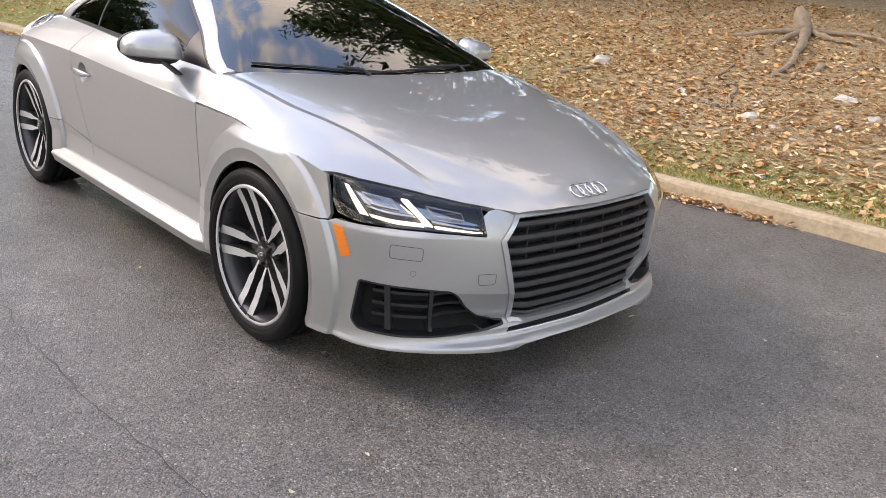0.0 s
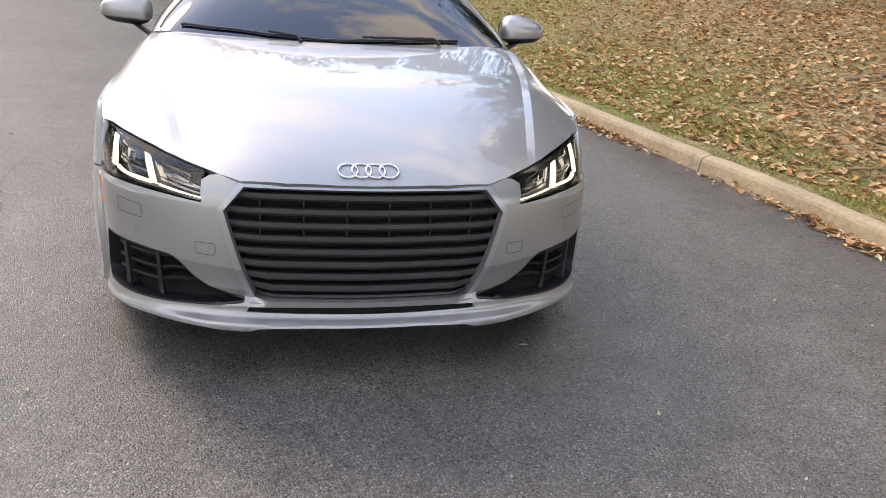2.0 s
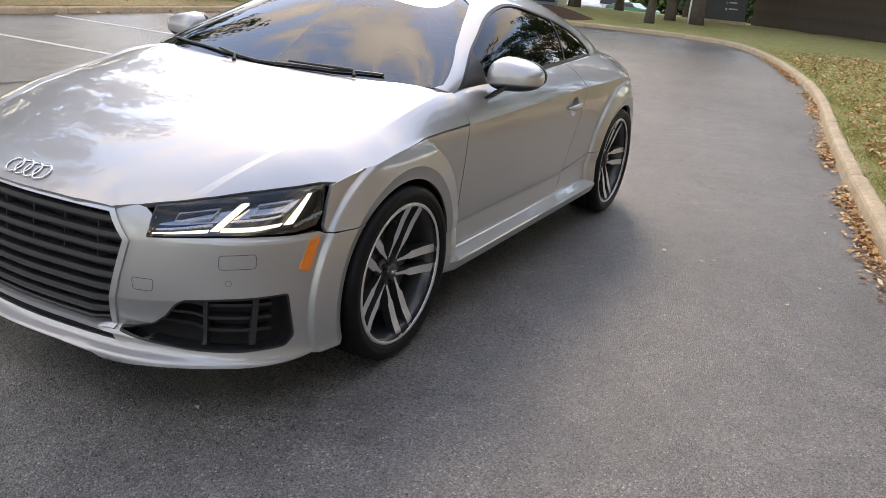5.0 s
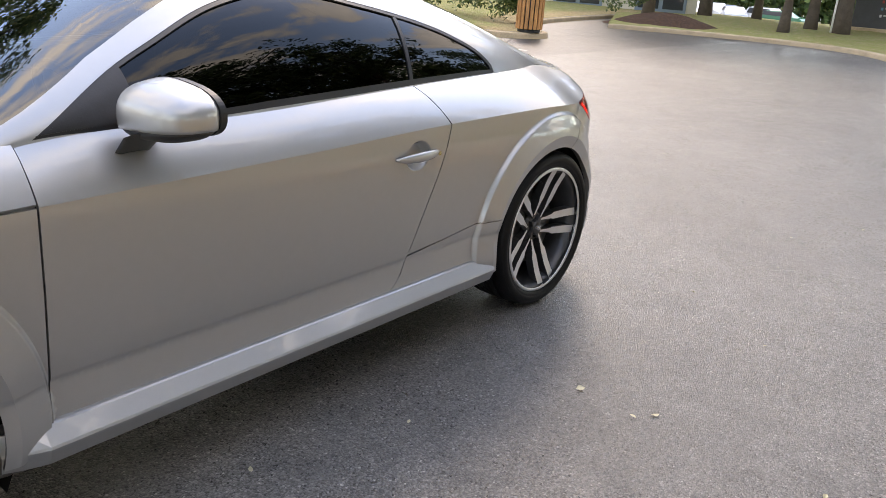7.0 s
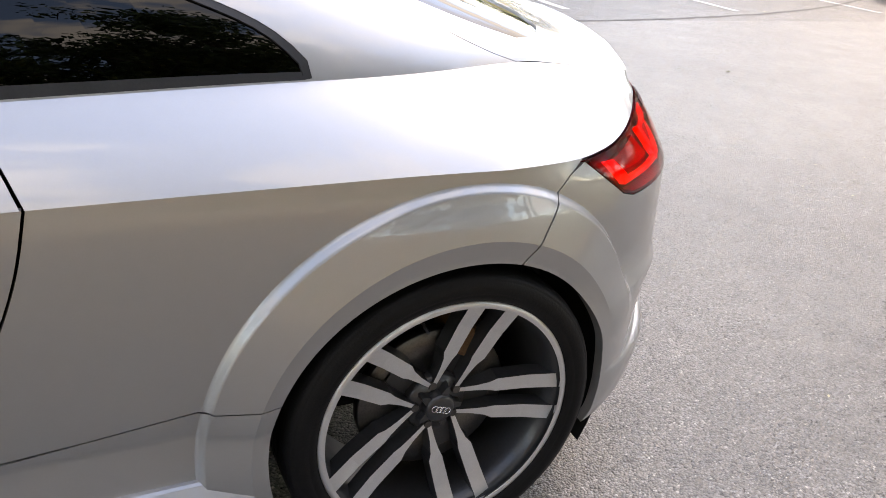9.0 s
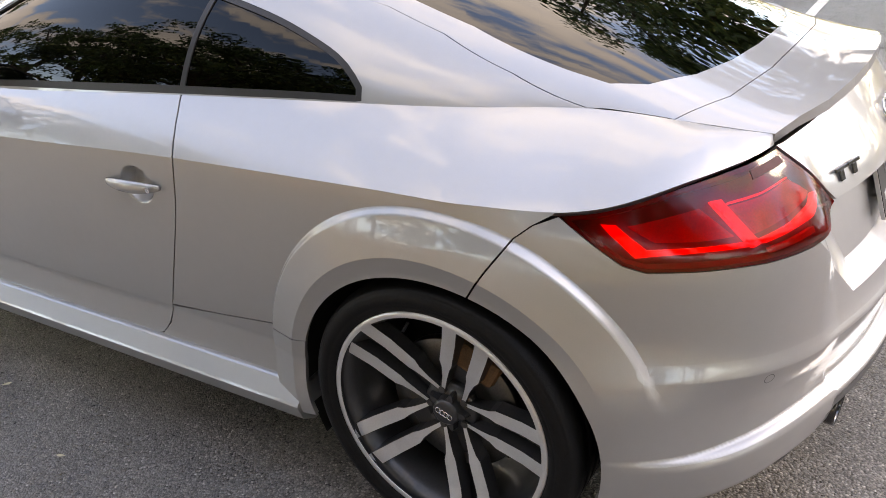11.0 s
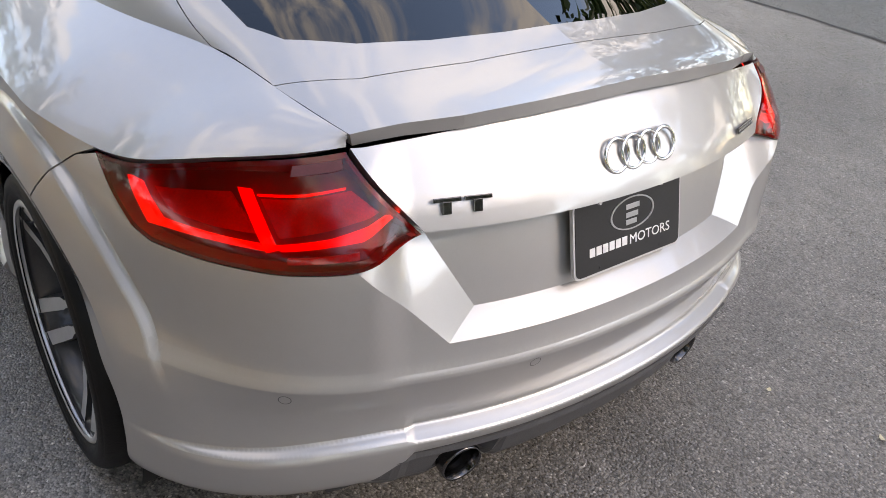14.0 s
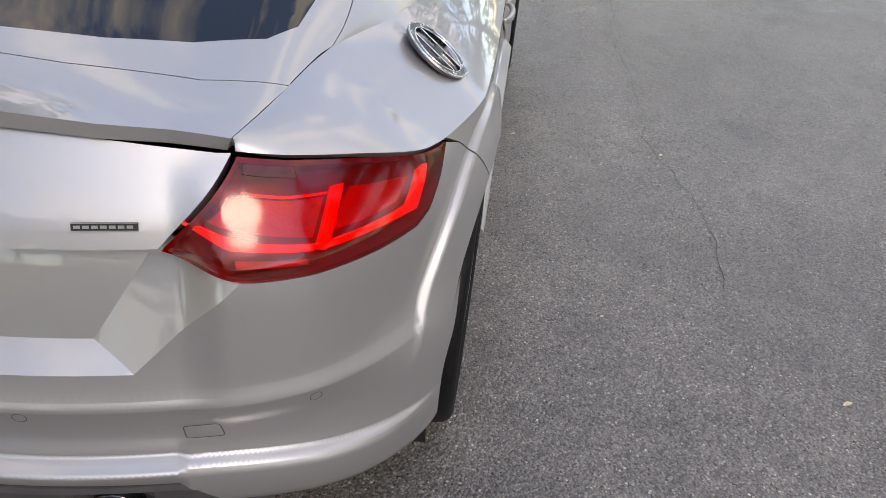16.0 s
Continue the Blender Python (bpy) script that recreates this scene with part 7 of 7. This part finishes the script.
for k in range(nb):
    p = fp0 + (fp1 - fp0) * (k + .5) / nb
    z = float(bank_z(p[0], max(0.2, 3.5)))
    if slat_me is None:
        bm = bmesh.new()
        box_into(bm, (-.07, -.011, -.2), (.07, .011, 1.9), .004)
        slat_me = bpy.data.meshes.new("fence_board")
        bm.to_mesh(slat_me)
        bm.free()
        slat_me.materials.append(FENCE)
    ob = new("fence_board", slat_me)
    ob.parent = fence
    ob.matrix_basis = pose(p[0], p[1], z + .02 * math.sin(k * 2.1), 0, 0, ang)
for h in (.35, 1.5):
    bm = bmesh.new()
    mid = (fp0 + fp1) / 2
    box_into(bm, (-fl / 2, .012, h), (fl / 2, .05, h + .09), .004, pose(mid[0], mid[1], float(bank_z(mid[0], 3.5)), 0, 0, ang))
    part("rail", bm, FENCE, fence)


# parked cars far off
def far_car(name, x, y, turn, color, label, kind):
    g = ground_at(x, y)
    paint = simple("far_paint_" + name, color, .3, 0, 1.0, .03, 5)
    ob = empty("parked_car", None, label, "car", "cars parked in the distance", m=pose(x, y, g, 0, 0, turn))
    bm = bmesh.new()
    w = .92
    low = [(-2.5, .45), (-2.55, .85), (-2.4, 1.02)] + ([(-.6, 1.08), (-.55, 1.72), (.75, 1.74), (1.25, 1.12)] if kind == "pickup" else [(-2.2, 1.62), (-1.6, 1.72), (.3, 1.70), (1.1, 1.10)] if kind == "suv" else [(-1.9, 1.05), (-1.3, 1.42), (.2, 1.44), (1.0, 1.02)]) + [(2.25, .98), (2.5, .80), (2.52, .45)]
    a = [bm.verts.new((px, -w * (.86 if pz > 1.3 else 1), pz)) for px, pz in low]
    b = [bm.verts.new((px, w * (.86 if pz > 1.3 else 1), pz)) for px, pz in low]
    bm.faces.new(a)
    bm.faces.new(b[::-1])
    for i in range(len(low)):
        j = (i + 1) % len(low)
        bm.faces.new((a[i], b[i], b[j], a[j]))
    bmesh.ops.bevel(bm, geom=list(bm.edges), offset=.06, segments=2, affect="EDGES")
    bmesh.ops.recalc_face_normals(bm, faces=bm.faces)
    part("body", bm, paint, ob, smooth=False)
    top = {"pickup": (-.45, .85, 1.14, 1.62), "suv": (-2.1, .85, 1.12, 1.60), "saloon": (-1.6, .6, 1.05, 1.36)}[kind]
    for sd in (1, -1):
        bm = bmesh.new()
        y1 = sd * (w * .90)
        f = bm.faces.new([bm.verts.new(c) for c in ((top[0], sd * .93, top[2]), (top[1] + .15, sd * .93, top[2]), (top[1] - .15, sd * .82, top[3]), (top[0] + .15, sd * .82, top[3]))])
        r = bmesh.ops.extrude_face_region(bm, geom=[f])
        bmesh.ops.translate(bm, verts=[v for v in r["geom"] if isinstance(v, bmesh.types.BMVert)], vec=(0, -sd * .05, 0))
        bmesh.ops.recalc_face_normals(bm, faces=bm.faces)
        part("side_glass", bm, BLACK, ob)
    for wx in (-1.5, 1.5):
        for sd in (1, -1):
            wl = lathe([(.0, -.09), (.30, -.10), (.34, -.08), (.34, .08), (.30, .10), (0, .09)], 20)
            bmesh.ops.translate(wl, verts=wl.verts, vec=(wx, sd * .84, .34))
            part("wheel", wl, RUBBER, ob, smooth=True)


far_car("a", -73, -28.9, 62, (.75, .76, .76), "white pickup truck parked far behind the drive", "pickup")
far_car("b", -75, -27.2, 58, (.72, .73, .74), "white pickup truck parked among trees", "pickup")
far_car("c", -81, -28.0, 66, (.10, .11, .12), "dark grey van parked among trees", "suv")
far_car("d", -70, -23.3, 25, (.55, .57, .58), "silver saloon parked in the distance", "saloon")
far_car("e", -78, -22.8, 60, (.74, .75, .75), "white van parked beside the trees", "suv")
far_car("f", -73, -20.0, 70, (.06, .22, .12), "green and white car parked beside the trees", "saloon")

# building, hedges and mulch beyond the drive
WALLPAINT = simple("cream_render", (.62, .58, .48), .85, 0, 0, .08, 2, .1, 40)
GLASSDARK = simple("shop_window_glass", (.03, .04, .05), .08, 0, .8, .1, 2)
DOORFRAME = simple("grey_blue_frame", (.20, .26, .32), .5, 0, 0, .05, 6)
house = empty("building", None, "cream rendered low building with glazed grey-blue doors", "building", m=pose(-28.6, -15.2, 0, 0, 0, 25))
bm = bmesh.new()
box_into(bm, (-.15, -5, 0), (.15, 5, 4.6), .02)
part("wall", bm, WALLPAINT, house)
bm = bmesh.new()
box_into(bm, (-6, -5.4, 4.6), (.6, 5.4, 5.0), .05)
part("roof", bm, simple("roof_edge", (.22, .20, .18), .7), house)
for y in (-3.2, .3, 3.6):
    bm = bmesh.new()
    box_into(bm, (.12, y - 1.0, .1), (.22, y + 1.0, 2.9), .02)
    win = part("window", bm, DOORFRAME, house)
    for dy in (-.48, .48):
        bm = bmesh.new()
        box_into(bm, (.20, y + dy - .40, .25), (.235, y + dy + .40, 2.75), .01)
        part("pane", bm, GLASSDARK, win)


def hedge(x, y, lx, ly, h, label, seed):
    r4 = np.random.default_rng(seed)
    centres = []
    for _ in range(int(lx * ly * 14 + 30)):
        centres.append((np.array([x + r4.uniform(-lx, lx) / 2, y + r4.uniform(-ly, ly) / 2, ground_at(x, y) + .15 + r4.uniform(.05, 1) ** .7 * h]), .28))
    ob = link("hedge", crown_mesh(centres, .055, 60, r4), FOLIAGE, None)
    tagged(ob, label, "hedge")


hedge(-22.2, -9.4, 1.6, 1.5, 2.7, "clipped dark green hedge behind a mulch bed", 3)
hedge(-15.2, -11.0, 3.0, 2.2, 2.2, "low green shrubs behind the litter bin", 4)
hedge(-15.1, -8.75, .9, .8, 1.3, "dark green shrub beside the litter bin", 8)
hedge(-12.0, -12.6, 3.4, 2.0, 1.3, "low green shrubs on the island", 6)
bm = bmesh.new()
rings = []
for k in range(7):
    u = k / 6
    rings.append([bm.verts.new((-21.7 + 1.4 * (1 - u) * math.cos(a), -7.9 + 1.9 * (1 - u) * math.sin(a), .02 + .42 * math.sin(u * math.pi / 2) + .03 * lump(math.cos(a) * 3, u * 5 + math.sin(a), 2))) for a in np.linspace(0, 2 * math.pi, 30, endpoint=False)])
for a, b in zip(rings, rings[1:]):
    for j in range(30):
        bm.faces.new((a[j], a[(j + 1) % 30], b[(j + 1) % 30], b[j]))
bmesh.ops.recalc_face_normals(bm, faces=bm.faces)
tagged(part("mulch_bed", bm, MULCH, None, smooth=True), "mound of dark red-brown mulch", "mulch", kind="structure")

post = empty("marker_post", None, "thin white marker post in the grass", "post", m=pose(-25.9, -4.3, .1))
part("pole", lathe([(0, 0), (.03, 0), (.03, 1.05), (0, 1.06)], 10, "z"), simple("white_post", (.75, .75, .73), .5), post, "", True)
